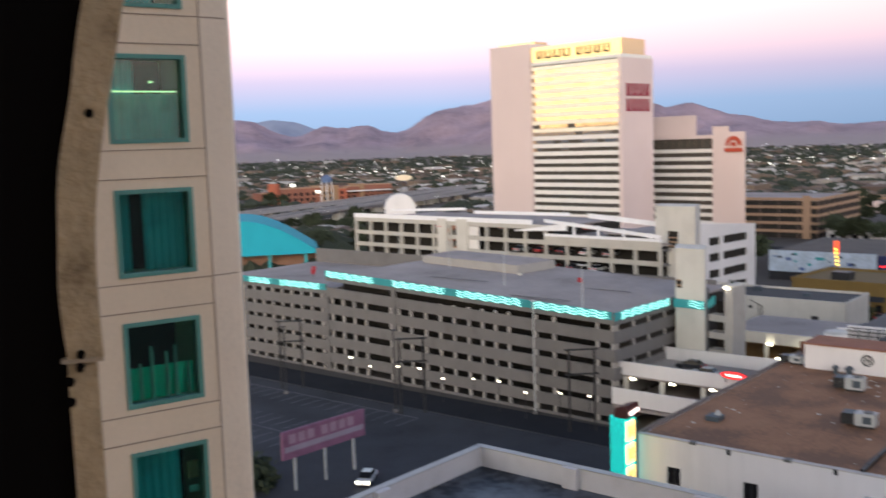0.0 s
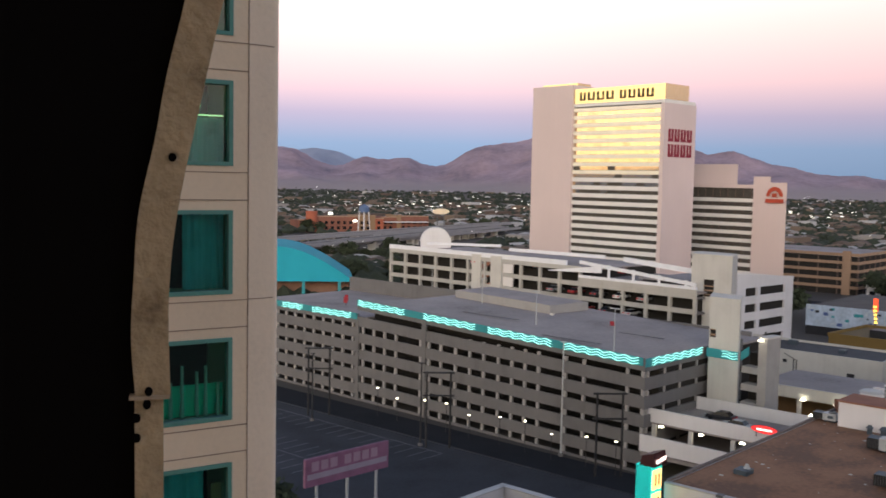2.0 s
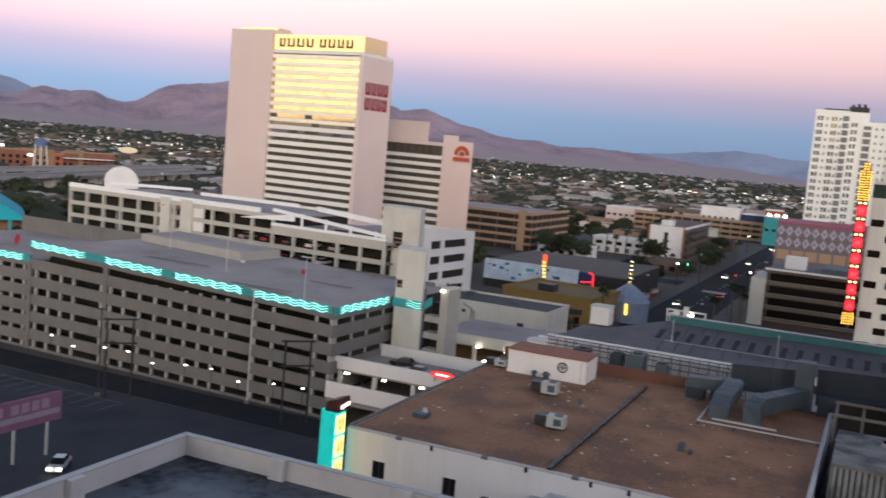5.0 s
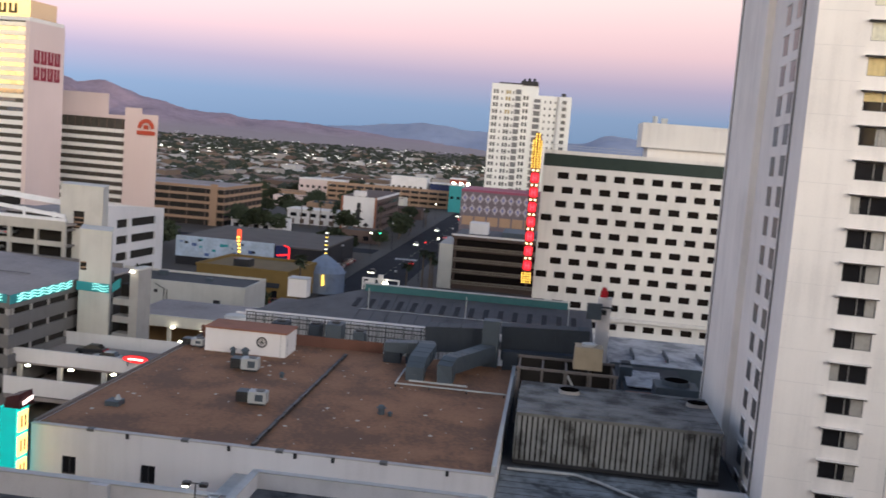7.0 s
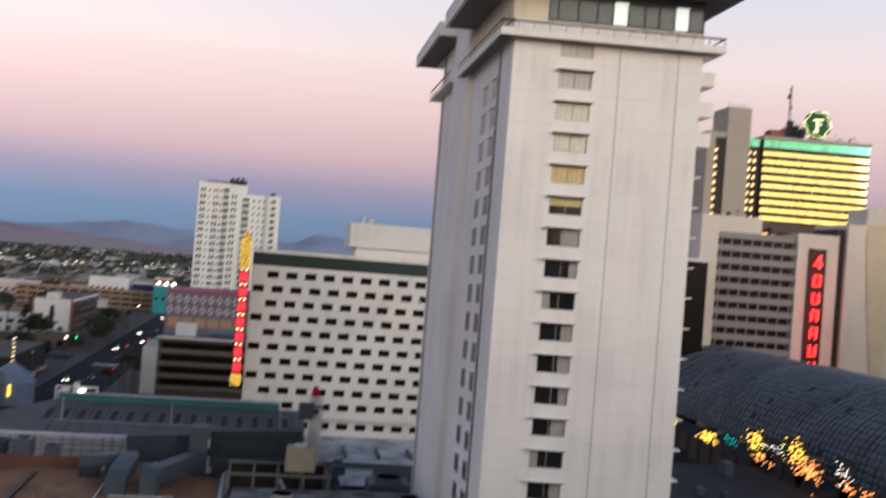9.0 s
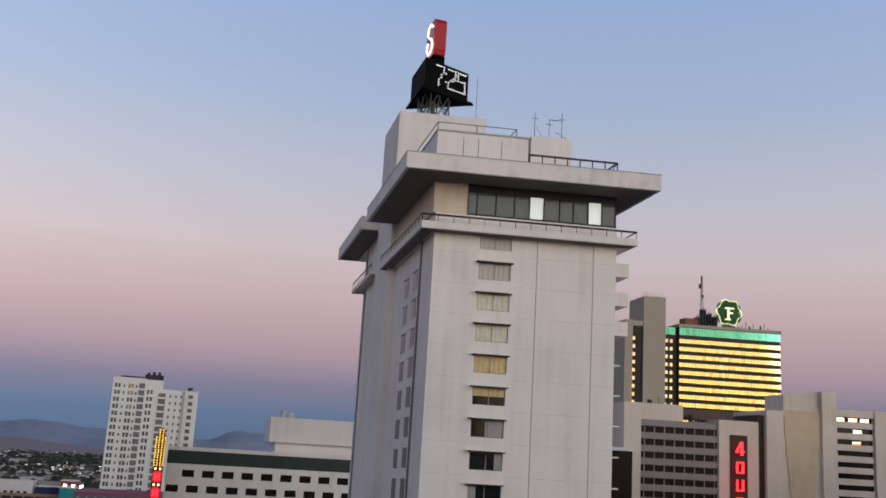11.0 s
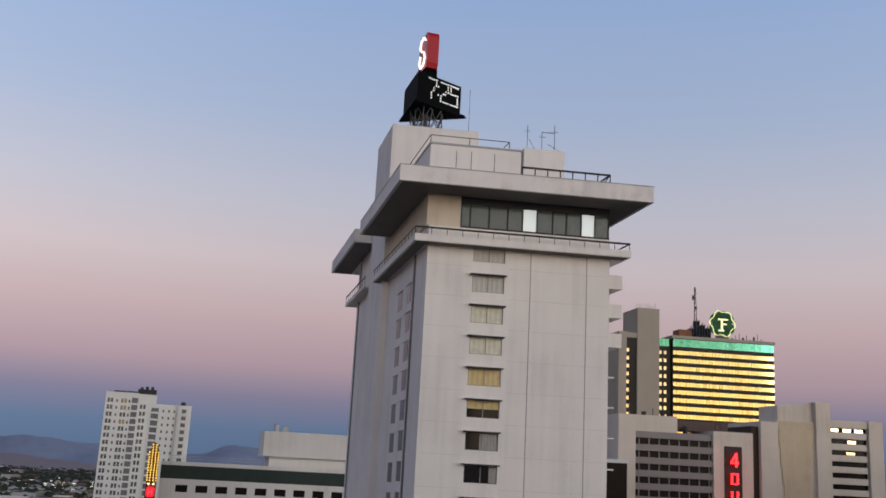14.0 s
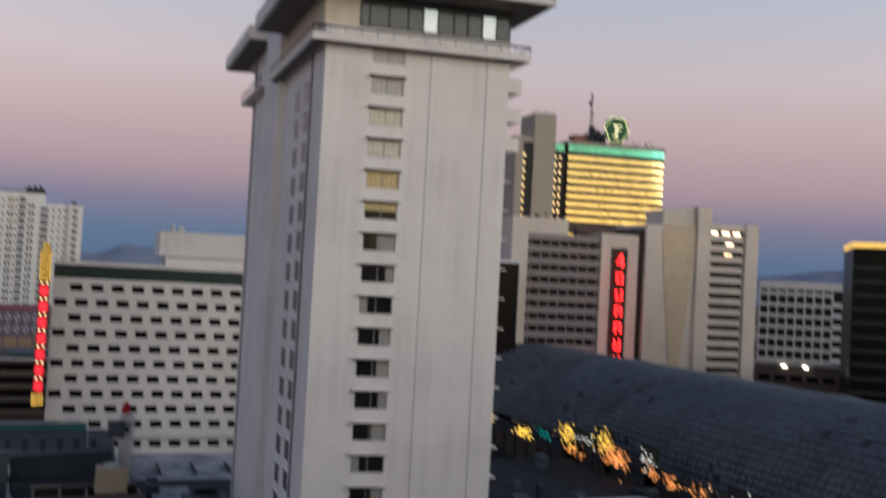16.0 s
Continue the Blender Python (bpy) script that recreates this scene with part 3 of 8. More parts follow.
    w.box(23.6, 24, 0.4, 25, 0, 22.6)
    w.part("wall", WHITE, e)
    # Dark fill behind the slot openings stands for shade inside.
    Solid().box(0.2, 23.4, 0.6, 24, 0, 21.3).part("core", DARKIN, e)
    Solid().box(0, 24, 0.4, 25, 21.304, 21.6).part("deck", DECK, e)
    Solid().hexa([(0, -0.05, 22.6), (24, -0.05, 22.6), (24, 0.4, 22.6), (0, 0.4, 22.6)], [(0, -0.05, 24.4), (24, -0.05, 22.8), (24, 0.4, 22.8), (0, 0.4, 24.4)]).part("parapet", WHITE, e)


back_garage()


# ---- the gold-topped hotel and its lower wing ----
def gold_hotel():
    h = thing("hotel_tower", "pink plaster hotel tower with gold mirror glass bands", "building", 304.4, 172.8, 0, -96.5)
    k = skewed(2.5)
    Solid(k).box(-62.2, -41.6, -1.2, 19.6, 0, 79.6).part("wall", PINK, h, "blank pink end wall")
    Solid(k).box(-1.6, 0, -0.5, 19.6, 0, 71.2).part("wall", PINK, h)
    Solid(k).box(-41.6, -1.6, 0.8, 19.4, 0, 71.0).part("core", DARKIN, h)
    Solid(k).box(-41.5, 0.02, -0.55, 14.4, 72.4, 77.9).part("sign_box", GOLDP, h, "gold mirrored sign crown")
    Solid(k).box(-41.6, 0.0, -0.45, 19.0, 71.204, 72.39).part("ledge", BAND, h)
    Solid(k).box(-60, -42, 2, 10, 79.604, 80.6).part("roof_box", GOLDP, h)
    dusky = glass("dusky hotel glass", (0.075, 0.068, 0.058), rough=0.15, spec=0.35)
    dim = Solid().box(-39.9, 0, 0.0, 0.1, 0, 1.35).mesh("window_band", dusky)
    sill = Solid().box(-39.9, 0, -0.45, 0.5, 0, 1.52).mesh("floor_band", BAND)
    gilt = material("gold-tinted spandrel", (0.84, 0.79, 0.66), 0.4, metal=0.4, vary=0.15, scale=0.3)
    bright = Solid().box(-39.9, 0, -0.45, 0.5, 0, 1.40).mesh("floor_band", gilt)
    # Same glass throughout: the mirrored sunset is put in as gold cells above, dusky below.
    cell = Solid().box(-3.27, 0, 0.0, 0.1, 0, 1.42).mesh("window", GOLDL)
    cell_dark = Solid().box(-3.27, 0, 0.0, 0.1, 0, 1.42).mesh("window", dusky)
    rnd = random.Random(12)
    z = 70.9
    for i in range(24):
        if i < 11:
            again("floor_band", bright if i < 9 else sill, h, -1.65, 0, z - 1.52)
            for q in range(12):
                again("window", cell_dark if rnd.random() < (0.0, 0.0, 0.0, 0.0, 0.0, 0.0, 0.0, 0.04, 0.15, 0.45, 0.8)[i] else cell, h, -1.68 - q * 3.325, 0.2, z - 2.94)
        else:
            again("floor_band", sill, h, -1.65, 0, z - 1.52)
            again("window_band", dim, h, -1.65, 0.2, z - 2.89)
        z -= 2.9
    # crown sign drawn as plain bars
    bar = material("dark sign bars", (0.06, 0.045, 0.02), 0.6)
    x = -38.6
    for w in (3.4, 3.9, 3.9, 3.9, 0, 3.4, 3.6, 3.4, 3.6):
        if w:
            bars = [(x, 73.5), (x + w - 0.75, 73.5), (x + w - 0.75, 76.6), (x + w - 1.5, 76.6), (x + w - 1.5, 74.1), (x + 0.8, 74.1), (x + 0.8, 76.6), (x, 76.6)]
            Solid().hexa([(p, -0.75, q) for p, q in bars], [(p, -0.56, q) for p, q in bars]).part("letter_bar", bar, h, "dark bar of the crown sign")
        x += w + 0.5 if w else 1.8
    red = material("dark red sign", (0.22, 0.015, 0.035), 0.5, vary=0.1)
    for z0 in (57.9, 52.5):
        for i in range(4):
            v = 2.2 + i * 3.9
            bars = [(v, z0), (v + 2.9, z0), (v + 2.9, z0 + 4.4), (v + 1.9, z0 + 4.4), (v + 1.9, z0 + 1.0), (v + 1.0, z0 + 1.0), (v + 1.0, z0 + 4.4), (v, z0 + 4.4)]
            Solid(k).hexa([(0.02, p, q) for p, q in bars], [(0.3, p, q) for p, q in bars]).part("letter_bar", red, h, "dark red bar of the wall sign")
    n = skewed(30)
    w = thing("hotel_wing", "lower pink hotel wing with dark ribbon windows", "building", 340.8, 179.0, 0, -96)
    Solid(n).box(-3, 24.6, 0.6, 14, 0, 42.0).part("core", dusky, w)
    mull = Solid().box(-0.15, 0.15, 0.35, 0.598, 0, 41.9).mesh("mullion", BRICK)
    for i in range(8):
        again("mullion", mull, w, 0.5 + i * 3.2, 0, 0)
    Solid(n).box(-3, 24.6, -0.3, 14, 42.0, 43.3).part("parapet", PINK, w)
    b = Solid().box(-3, 24.2, 0.0, 0.8, 0, 1.35).mesh("floor_band", BAND)
    z = 36.9
    for i in range(13):
        again("floor_band", b, w, 0, 0, z)
        z -= 2.95
    Solid(n).box(23.9, 30.6, -1.2, 14, 0, 46.3).part("pier", PINK, w)
    Solid(n).box(30.6, 37.0, -0.8, 14, 0, 44.2).part("wall", PINK, w)
    Solid(n).box(-3, 17.0, 5, 12, 43.3, 50.8).part("penthouse", PINK, w)
    Solid().box(2, 4, 5.9, 6.2, 44, 46).box(8, 9.4, 5.9, 6.2, 44, 46.5).part("door", GLASSD, w)
    o = material("orange-red sign", (0.42, 0.07, 0.04), 0.5, vary=0.1)
    Solid().box(29.6, 36.6, -1.5, -1.25, 37.0, 38.4).part("sign_bar", o, w, "orange-red plain sign bar")
    arc = [math.pi * i / 12 for i in range(13)]
    ring = [(33.1 + 3.2 * math.cos(t), 39.3 + 3.4 * math.sin(t)) for t in arc] + [(33.1 + 1.9 * math.cos(t), 39.3 + 2.0 * math.sin(t)) for t in reversed(arc)]
    Solid().hexa([(x, -1.5, z) for x, z in ring], [(x, -1.25, z) for x, z in ring]).part("sign_arch", o, w, "orange-red plain sign arch")
    Solid().box(32.2, 34.0, -1.5, -1.25, 39.0, 40.4).part("sign_mark", o, w)


gold_hotel()


# ---- the white tower with the rotating sign ----
def white_tower():
    t = thing("hotel_tower", "tall white stucco hotel tower with flat overhanging roof", "building", 89.6, -21.0, 0, -97)
    k = skewed(6)
    W = 18.4
    # front wall with one column of windows
    x0, x1, pitch = 4.75, 7.90, 2.99
    tops = [65.05 - pitch * i for i in range(22)]
    front = Solid(k)
    front.box(0.25, x0, 0, 0.5, 0, 66.7).box(x1, W, 0, 0.5, 0, 66.7)
    z = 66.7
    for zt in tops:
        front.box(x0, x1, 0, 0.5, zt, z)
        z = zt - 1.62
    front.box(x0, x1, 0, 0.5, 0, z)
    front.box(W - 0.5, W, 0.5, 24, 0, 66.7)
    front.box(0.7, W - 0.5, 1.2, 24, 0, 66.7)
    front.part("wall", MINTW, t)
    grooves = Solid(k)
    for u in (10.42, 16.05):
        grooves.box(u, u + 0.09, -0.012, 0.1, 6, 64.74)
    grooves.part("joint", material("stucco joint", (0.34, 0.315, 0.305), 0.9), t, "thin expansion joint")
    seams = Solid(k)
    for i in range(21):
        for a, b in ((0.27, x0 - 0.4), (x1 + 0.4, W - 0.02)):
            seams.box(a, b, -0.004, 0.1, 62.9 - pitch * i, 62.925 - pitch * i)
    seams.part("joint", material("stucco seam", (0.55, 0.52, 0.50), 0.9), t, "hairline seam in the stucco")
    frame_m = material("grey window frame", (0.25, 0.24, 0.23), 0.5)
    hood = Solid().box(-0.25, 3.3, -0.55, 0.02, 0.052, 0.11).mesh("hood", MINTW)
    # The shade beneath each hood is put in as a near-black underside.
    under = Solid().box(-0.25, 3.3, -0.56, 0.02, -0.04, 0.05).mesh("hood_soffit", material("hood underside shade", (0.05, 0.043, 0.04), 0.7))
    pane = Solid().box(0, 1.50, 0.0, 0.04, 0, 1.52).mesh("pane", GLASSD)
    # Lit-window warmth is only this curtain's colour; nothing behind it shines.
    warm_c = material("curtain coloured warm as if lit", (0.60, 0.47, 0.23), 0.6, vary=0.4, scale=1.5)
    white_c = material("white net curtain", (0.66, 0.63, 0.50), 0.6, vary=0.3, scale=2.0)
    # Lower curtains: the dimness behind the glass is put into the grey.
    grey_c = material("curtain with shade in its grey", (0.33, 0.315, 0.29), 0.6, vary=0.4, scale=2.0)
    for i, zt in enumerate(tops):
        f = Solid(k)
        f.box(x0, x0 + 0.07, 0.08, 0.3, zt - 1.62, zt).box(x1 - 0.07, x1, 0.08, 0.3, zt - 1.62, zt).box(x0 + 1.55, x0 + 1.62, 0.08, 0.3, zt - 1.62, zt)
        f.box(x0, x1, 0.06, 0.3, zt - 1.66, zt - 1.58)
        w = f.part("window", frame_m, t, "aluminium framed window")
        again("pane", pane, w, x0 + 0.06, 0.16, zt - 1.58)
        again("pane", pane, w, x0 + 1.60, 0.16, zt - 1.58)
        a, b = ((0.0, 3.0), (0, 3.0), (0, 3.0), (0.0, 3.0), (0, 3.0), (0, 3.0), (1.3, 3.0), (2.3, 3.0))[i] if i < 8 else [(1.9, 3.0), (2.2, 3.0), (1.7, 3.0), (0.0, 0.7), (2.0, 3.0)][i % 5]
        c = Solid()
        n = 12
        prof = [(x0 + 0.07 + a + (b - a) * j / n, 0.11 + 0.025 * (j % 2)) for j in range(n + 1)]
        ring = prof + [(x, y + 0.02) for x, y in reversed(prof)]
        drop = (0.75 if i == 5 else 1.52)
        c.hexa([(x, y, zt - 0.04 - drop) for x, y in ring], [(x, y, zt - 0.04) for x, y in ring])
        c.part("curtain", warm_c if i in (4, 5) else white_c if i in (2, 3) else CURT if i in (0, 1) else grey_c, w, "drawn curtain" if i not in (4, 5) else "curtain coloured warm as if lit")
        if 1 <= i:
            again("hood", hood, w, x0, 0, zt + 0.06)
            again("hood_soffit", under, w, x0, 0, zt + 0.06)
    # side wall, stair core and rear wing
    sidew = Solid(k).box(0.25, 0.7, 0.5, 20, 0, 66.7)
    sidew.part("side_wall", MINTW, t)
    sp = Solid(k).box(0.21, 0.5, -1.0, 1.0, -1.95, 0).mesh("side_window", material("shaded pane", (0.105, 0.10, 0.098), 0.3, vary=0.4))
    rv = Solid(k).box(0.11, 0.27, -1.35, 1.35, 0.02, 0.12).mesh("lintel", MINTW)
    for i in range(20):
        for v, zt in ((7.7, 62.15), (12.3, 62.0)):
            x, y, z = k(0, v, zt - 2.99 * i)
            again("side_window", sp, t, x, y, z)
            again("lintel", rv, t, x, y, z)
    pipe = Solid(k).box(0.08, 0.24, 5.1, 5.4, 0, 65.0)
    pipe.part("downpipe", material("grey downpipe", (0.20, 0.19, 0.185), 0.7, vary=0.3), t, "grey downpipe")
    core = Solid(k).box(-0.5, 10.0, 20.0, 30.0, 0, 84.0)
    core.part("core", MINTW, t, "stair and lift core rising above the roof")
    rear = Solid(k).box(0.25, W, 30, 44, 0, 71.4)
    rear.part("rear_wall", MINTW, t)
    rj = Solid(k)
    for v in (32.4, 41.8):
        rj.box(0.10, 0.26, v, v + 0.35, 0, 71)
    rj.part("joint", bpy.data.materials["grey downpipe"], t)
    Solid(k).box(-2.7, W + 3, 30.5, 52.2, 71.5, 73.2).part("rear_roof", MINTW, t, "flat overhanging rear roof")
    Solid(k).box(-1.0, W + 1, 30.2, 46.8, 65.7, 66.15).part("rear_gallery", MINTW, t)
    Solid(k).box(-0.98, -0.9, 30.3, 46.7, 67.0, 67.15).part("railing", DARK, t, "dark steel gallery railing")
    for i in range(9):
        Solid(k).box(-0.97, -0.91, 30.6 + i * 2.0, 30.68 + i * 2.0, 66.15, 67.0).part("baluster", DARK, t)
    # gallery below the top storey
    Solid(k).box(-1.35, W + 1.6, -1.4, 22, 64.75, 65.45).part("gallery_slab", MINTW, t, "cantilevered gallery slab")
    Solid(k).box(3.3, W, 0.35, 22, 65.5, 69.9).part("observation_core", DARKIN, t)
    Solid(k).box(0.0, 3.3, 0.0, 20, 66.702, 69.9).part("wall", material("tan plaster", (0.60, 0.52, 0.41), 0.85, vary=0.35, scale=0.4, streak=0.4), t, "tan plastered wall of the top storey")
    pn = Solid().box(0, 1.42, 0, 0.05, 0, 2.55).mesh("top_pane", glass("grey observation glass", (0.085, 0.10, 0.10), rough=0.1, spec=0.9))
    # These blinds glow themselves in place of room light behind them.
    pb = Solid().box(0, 1.42, 0, 0.05, 0, 2.55).mesh("top_pane", lit("self-glowing white blind", (0.88, 0.97, 0.95), 0.38))
    cuts = [3.4, 4.3, 6.2, 8.05, 9.55, 11.0, 12.6, 14.0, 15.5, 16.9, 18.3]
    for i, (a, b) in enumerate(zip(cuts, cuts[1:])):
        m = pb if i in (4, 8) else pn
        ob = again("top_pane", m, t, a + 0.05, 0.22, 66.9, 0)
        ob.scale = ((b - a - 0.1) / 1.42, 1, 1)
    mul = Solid(k)
    for a in cuts:
        mul.box(a - 0.05, a + 0.05, 0.1, 0.34, 66.7, 69.9)
    mul.box(3.4, W, 0.1, 0.34, 66.72, 66.9).box(3.4, W, 0.1, 0.34, 69.12, 69.9)
    mul.part("mullion", DARK, t, "dark window frame of the top storey")
    rail = Solid(k)
    rail.box(-1.3, W + 1.5, -1.38, -1.28, 66.02, 66.2).box(-1.33, -1.27, -1.36, 22, 66.08, 66.2).box(W + 1.5, W + 1.56, -1.36, 20, 66.08, 66.2)
    for i in range(15):
        rail.box(-1.3 + i * 1.51, -1.25 + i * 1.51, -1.36, -1.31, 65.15, 66.1)
        rail.box(-1.33, -1.28, -1.3 + i * 1.6, -1.25 + i * 1.6, 65.15, 66.1)
    rail.part("railing", DARK, t, "dark steel gallery railing")
    # roof slab
    Solid(k).box(-3.55, W + 2.9, -3.6, 19.9, 69.9, 71.45).part("roof", material("roof slab", (0.69, 0.65, 0.625), 0.85, vary=0.5, scale=0.35, streak=0.4, bump=0.3), t, "thick overhanging roof slab")
    # Thin sheets under the overhangs carry their shade as a darker colour.
    soffit_m = material("soffit with shade in its colour", (0.21, 0.19, 0.175), 0.95, vary=0.4, scale=0.2)
    Solid(k).box(-3.2, W + 2.55, -3.25, 19.6, 69.86, 69.896).part("soffit", soffit_m, t, "soffit coloured darker for the shade under the overhang")
    Solid(k).box(-1.1, W + 1.35, -1.15, -0.01, 64.71, 64.746).part("soffit", soffit_m, t, "soffit coloured darker for the shade under the overhang")
    Solid(k).box(-1.1, -0.01, -0.01, 21.8, 64.71, 64.746).part("soffit", soffit_m, t, "soffit coloured darker for the shade under the overhang")
    Solid(k).box(-2.4, 0.2, 30.8, 51.9, 71.46, 71.496).part("soffit", soffit_m, t, "soffit coloured darker for the shade under the overhang")
    cap = Solid(k).box(-3.6, W + 2.95, -3.65, -3.4, 71.45, 71.53).box(-3.6, -3.35, -3.4, 19.9, 71.45, 71.53)
    cap.part("drip_edge", GREYP, t, "thin metal roof edge")
    Solid(k).box(1.25, 11.0, 6.0, 20, 71.5, 77.1).part("penthouse", MINTW, t)
    Solid(k).box(1.15, 11.1, 5.9, 20, 77.104, 77.3).part("penthouse_coping", GREYP, t)
    for u in (4.0, 5.6, 8.1):
        Solid(k).box(u, u + 0.06, 5.98, 6.1, 72.5, 76.6).part("penthouse_joint", STEEL, t)
    Solid(k).box(11.3, 15.75, 6.0, 14, 71.5, 77.6).part("penthouse", MINTW, t)
    r2 = Solid(k)
    r2.box(9.9, 19.2, 2.0, 2.08, 74.0, 74.2)
    r2.box(19.12, 19.2, 2.0, 8.0, 74.0, 74.2)
    for i in range(8):
        r2.box(9.9 + i * 1.32, 10.0 + i * 1.32, 2.0, 2.08, 71.45, 74.1)
    r2.tube((18.0, 2.04, 72.4), (19.1, 2.04, 74.0), 0.05)
    r2.part("railing", DARK, t, "dark roof railing")
    r3 = Solid(k)
    r3.box(1.4, 10.0, 7.0, 7.05, 78.4, 78.48).box(1.4, 1.46, 7, 19.0, 78.4, 78.48).box(9.94, 10.0, 7.0, 12, 78.4, 78.48)
    for u in (1.4, 5.6, 9.94):
        r3.box(u, u + 0.07, 7.0, 7.07, 77.3, 78.45)
    r3.part("railing", STEEL, t)
    an = Solid(k)
    for u, h in ((11.9, 3.0), (13.5, 2.4), (14.9, 3.2)):
        an.box(u, u + 0.045, 7.0, 7.045, 77.6, 77.6 + h).box(u - 0.35, u + 0.4, 7.0, 7.03, 77.2 + h * 0.9, 77.24 + h * 0.9)
    an.box(13.5, 14.9, 7.0, 7.05, 79.9, 79.96)
    an.tube((14.2, 7.02, 78.6), (15.6, 7.02, 77.9), 0.025)
    an.tube((12.1, 7.02, 79.0), (12.9, 7.02, 77.7), 0.02)
    an.box(9.7, 9.74, 24, 24.04, 84, 91)
    an.part("antenna", DARK, t, "thin rooftop antenna")
    bal = Solid(k)
    bal.box(W, 21.0, 3.0, 6.5, -1.4, 0)
    bm_ = bal.mesh("balcony", MINTW)
    for z in (63.8, 60.82, 57.83):
        again("balcony", bm_, t, 0, 0, z, 0, "stucco balcony box")
    lm_ = Solid(k).box(W, 20.3, 3.0, 4.2, 0, 0.12).mesh("ledge", MINTW)
    for i in range(14):
        again("ledge", lm_, t, 0, 0, 53.35 - 2.99 * i)
    return t


white_tower()


def clock_sign():
    """The three-sided readout and the emblem above it, on a steel frame over the lift core."""
    s = thing("rooftop_sign", "black time and temperature sign with red emblem on top", "sign", 113.0, -25.6, 84.0)
    sign_black = material("sign black", (0.003, 0.003, 0.0035), 0.7, vary=0.2, spec=0.05)
    p = [(-3.5, 2.05), (-0.35, -4.3), (3.6, 2.2)]
    c = Solid().hexa([(x, y, 3.6) for x, y in p], [(x, y, 7.3) for x, y in p])
    box_ = c.part("readout_box", sign_black, s)
    Solid().hexa([(x * 1.2, y * 1.2, 3.15) for x, y in p], [(x * 1.14, y * 1.14, 3.55) for x, y in p]).part("tray", sign_black, s)
    strut = [((-2.6, 0.9), (-0.7, 0.5)), ((-1.8, -0.4), (-0.5, 0.0)), ((-0.6, -2.0), (0.1, -0.6)), ((1.0, 1.6), (0.4, 0.4)), ((2.0, 1.2), (0.8, 0.6)), ((-1.0, 1.6), (-0.3, 0.8))]
    for (x, y), (x1, y1) in strut:
        Solid().tube((x1 * 1.8, y1 * 1.8, 0), (x, y, 3.2), 0.09).part("strut", STEEL, s)
        Solid().tube((x, y, 0), (x1, y1, 3.2), 0.06).part("strut", STEEL, s)
    ring = [(2.1 * math.cos(2 * math.pi * j / 8) - 0.3, 2.1 * math.sin(2 * math.pi * j / 8)) for j in range(9)]
    for j, ((x, y), (x1, y1)) in enumerate(zip(ring, ring[1:])):
        Solid().tube((x, y, 0.15), (x1, y1, 3.2), 0.055).part("strut", STEEL, s)
        Solid().tube((x1, y1, 0.15), (x, y, 3.2), 0.055).part("strut", STEEL, s)
        Solid().tube((x, y, 1.6), (x1, y1, 1.6), 0.05).part("brace", STEEL, s)
    Solid().cyl(0, 0, 0, 3.2, 0.28, 10).part("mast", STEEL, s)
    for z in (0.8, 2.0):
        Solid().tube((-2.4, 0.8, z), (-0.5, -1.8, z), 0.06).part("brace", STEEL, s)
    Solid().box(-2.2, 0.2, -0.6, 0.9, 7.3, 8.3).part("emblem_post", sign_black, s)
    # the emblem, a thick rounded box seen nearly along its face
    o, f, w = Vector((-3.0, 1.0, 0)), Vector((0.996, 0.087, 0)), Vector((0.087, -0.996, 0))
    pr = [(0.2, 8.2), (0.0, 8.9), (0.0, 12.4), (0.25, 12.9), (2.9, 12.9), (3.2, 12.5), (3.2, 8.9), (2.9, 8.2)]
    em = Solid().hexa([tuple(o + f * a + Vector((0, 0, z))) for a, z in pr], [tuple(o + f * a + w * 1.5 + Vector((0, 0, z))) for a, z in pr])
    em = em.part("emblem", material("red enamel", (0.42, 0.012, 0.02), 0.35, vary=0.1), s, "red emblem box")
    ol = Solid()
    loop = [(0.5, 11.9), (1.2, 12.5), (2.2, 12.3), (2.5, 11.4), (1.8, 10.8), (0.9, 10.4), (0.5, 9.5), (1.0, 8.7), (2.0, 8.6), (2.6, 9.4), (2.2, 10.3)]
    for a, b in zip(loop, loop[1:]):
        ol.tube(tuple(o + f * a[0] - w * 0.14 + Vector((0, 0, a[1]))), tuple(o + f * b[0] - w * 0.14 + Vector((0, 0, b[1]))), 0.13, 6)
    ol.part("emblem_outline", LEDW, em, "white neon loop shape")
    Solid().box(-1.6, -1.2, -0.75, -0.5, 11.6, 12.3).part("floodlight", DARK, em)
    # the digits, in single bulbs on the street face
    a, b = Vector((*p[0], 0)), Vector((*p[1], 0))
    d = (b - a).normalized()
    out = Vector((d.y, -d.x, 0)) * 0.06
    font = {"7": "1111 0001 0001 0010 0010 0100 0100 0100", "2": "1111 0001 0001 0011 0110 1000 1000 1111", "5": "1111 1000 1000 1111 0001 0001 0001 1111",
            ":": "0 0 1 0 0 1 0 0"}
    bulb = Solid().box(-0.055, 0.055, -0.055, 0.055, -0.065, 0.065).mesh("bulb", LEDW)
    for ch, x in (("7", 1.8), (":", 3.3), ("2", 3.75), ("5", 5.35)):
        for r, line in enumerate(font[ch].split()):
            for q, bit in enumerate(line):
                if bit == "1":
                    at = a + d * (x + q * 0.38) + out
                    again("bulb", bulb, box_, at.x, at.y, 6.85 - 0.355 * r)


clock_sign()


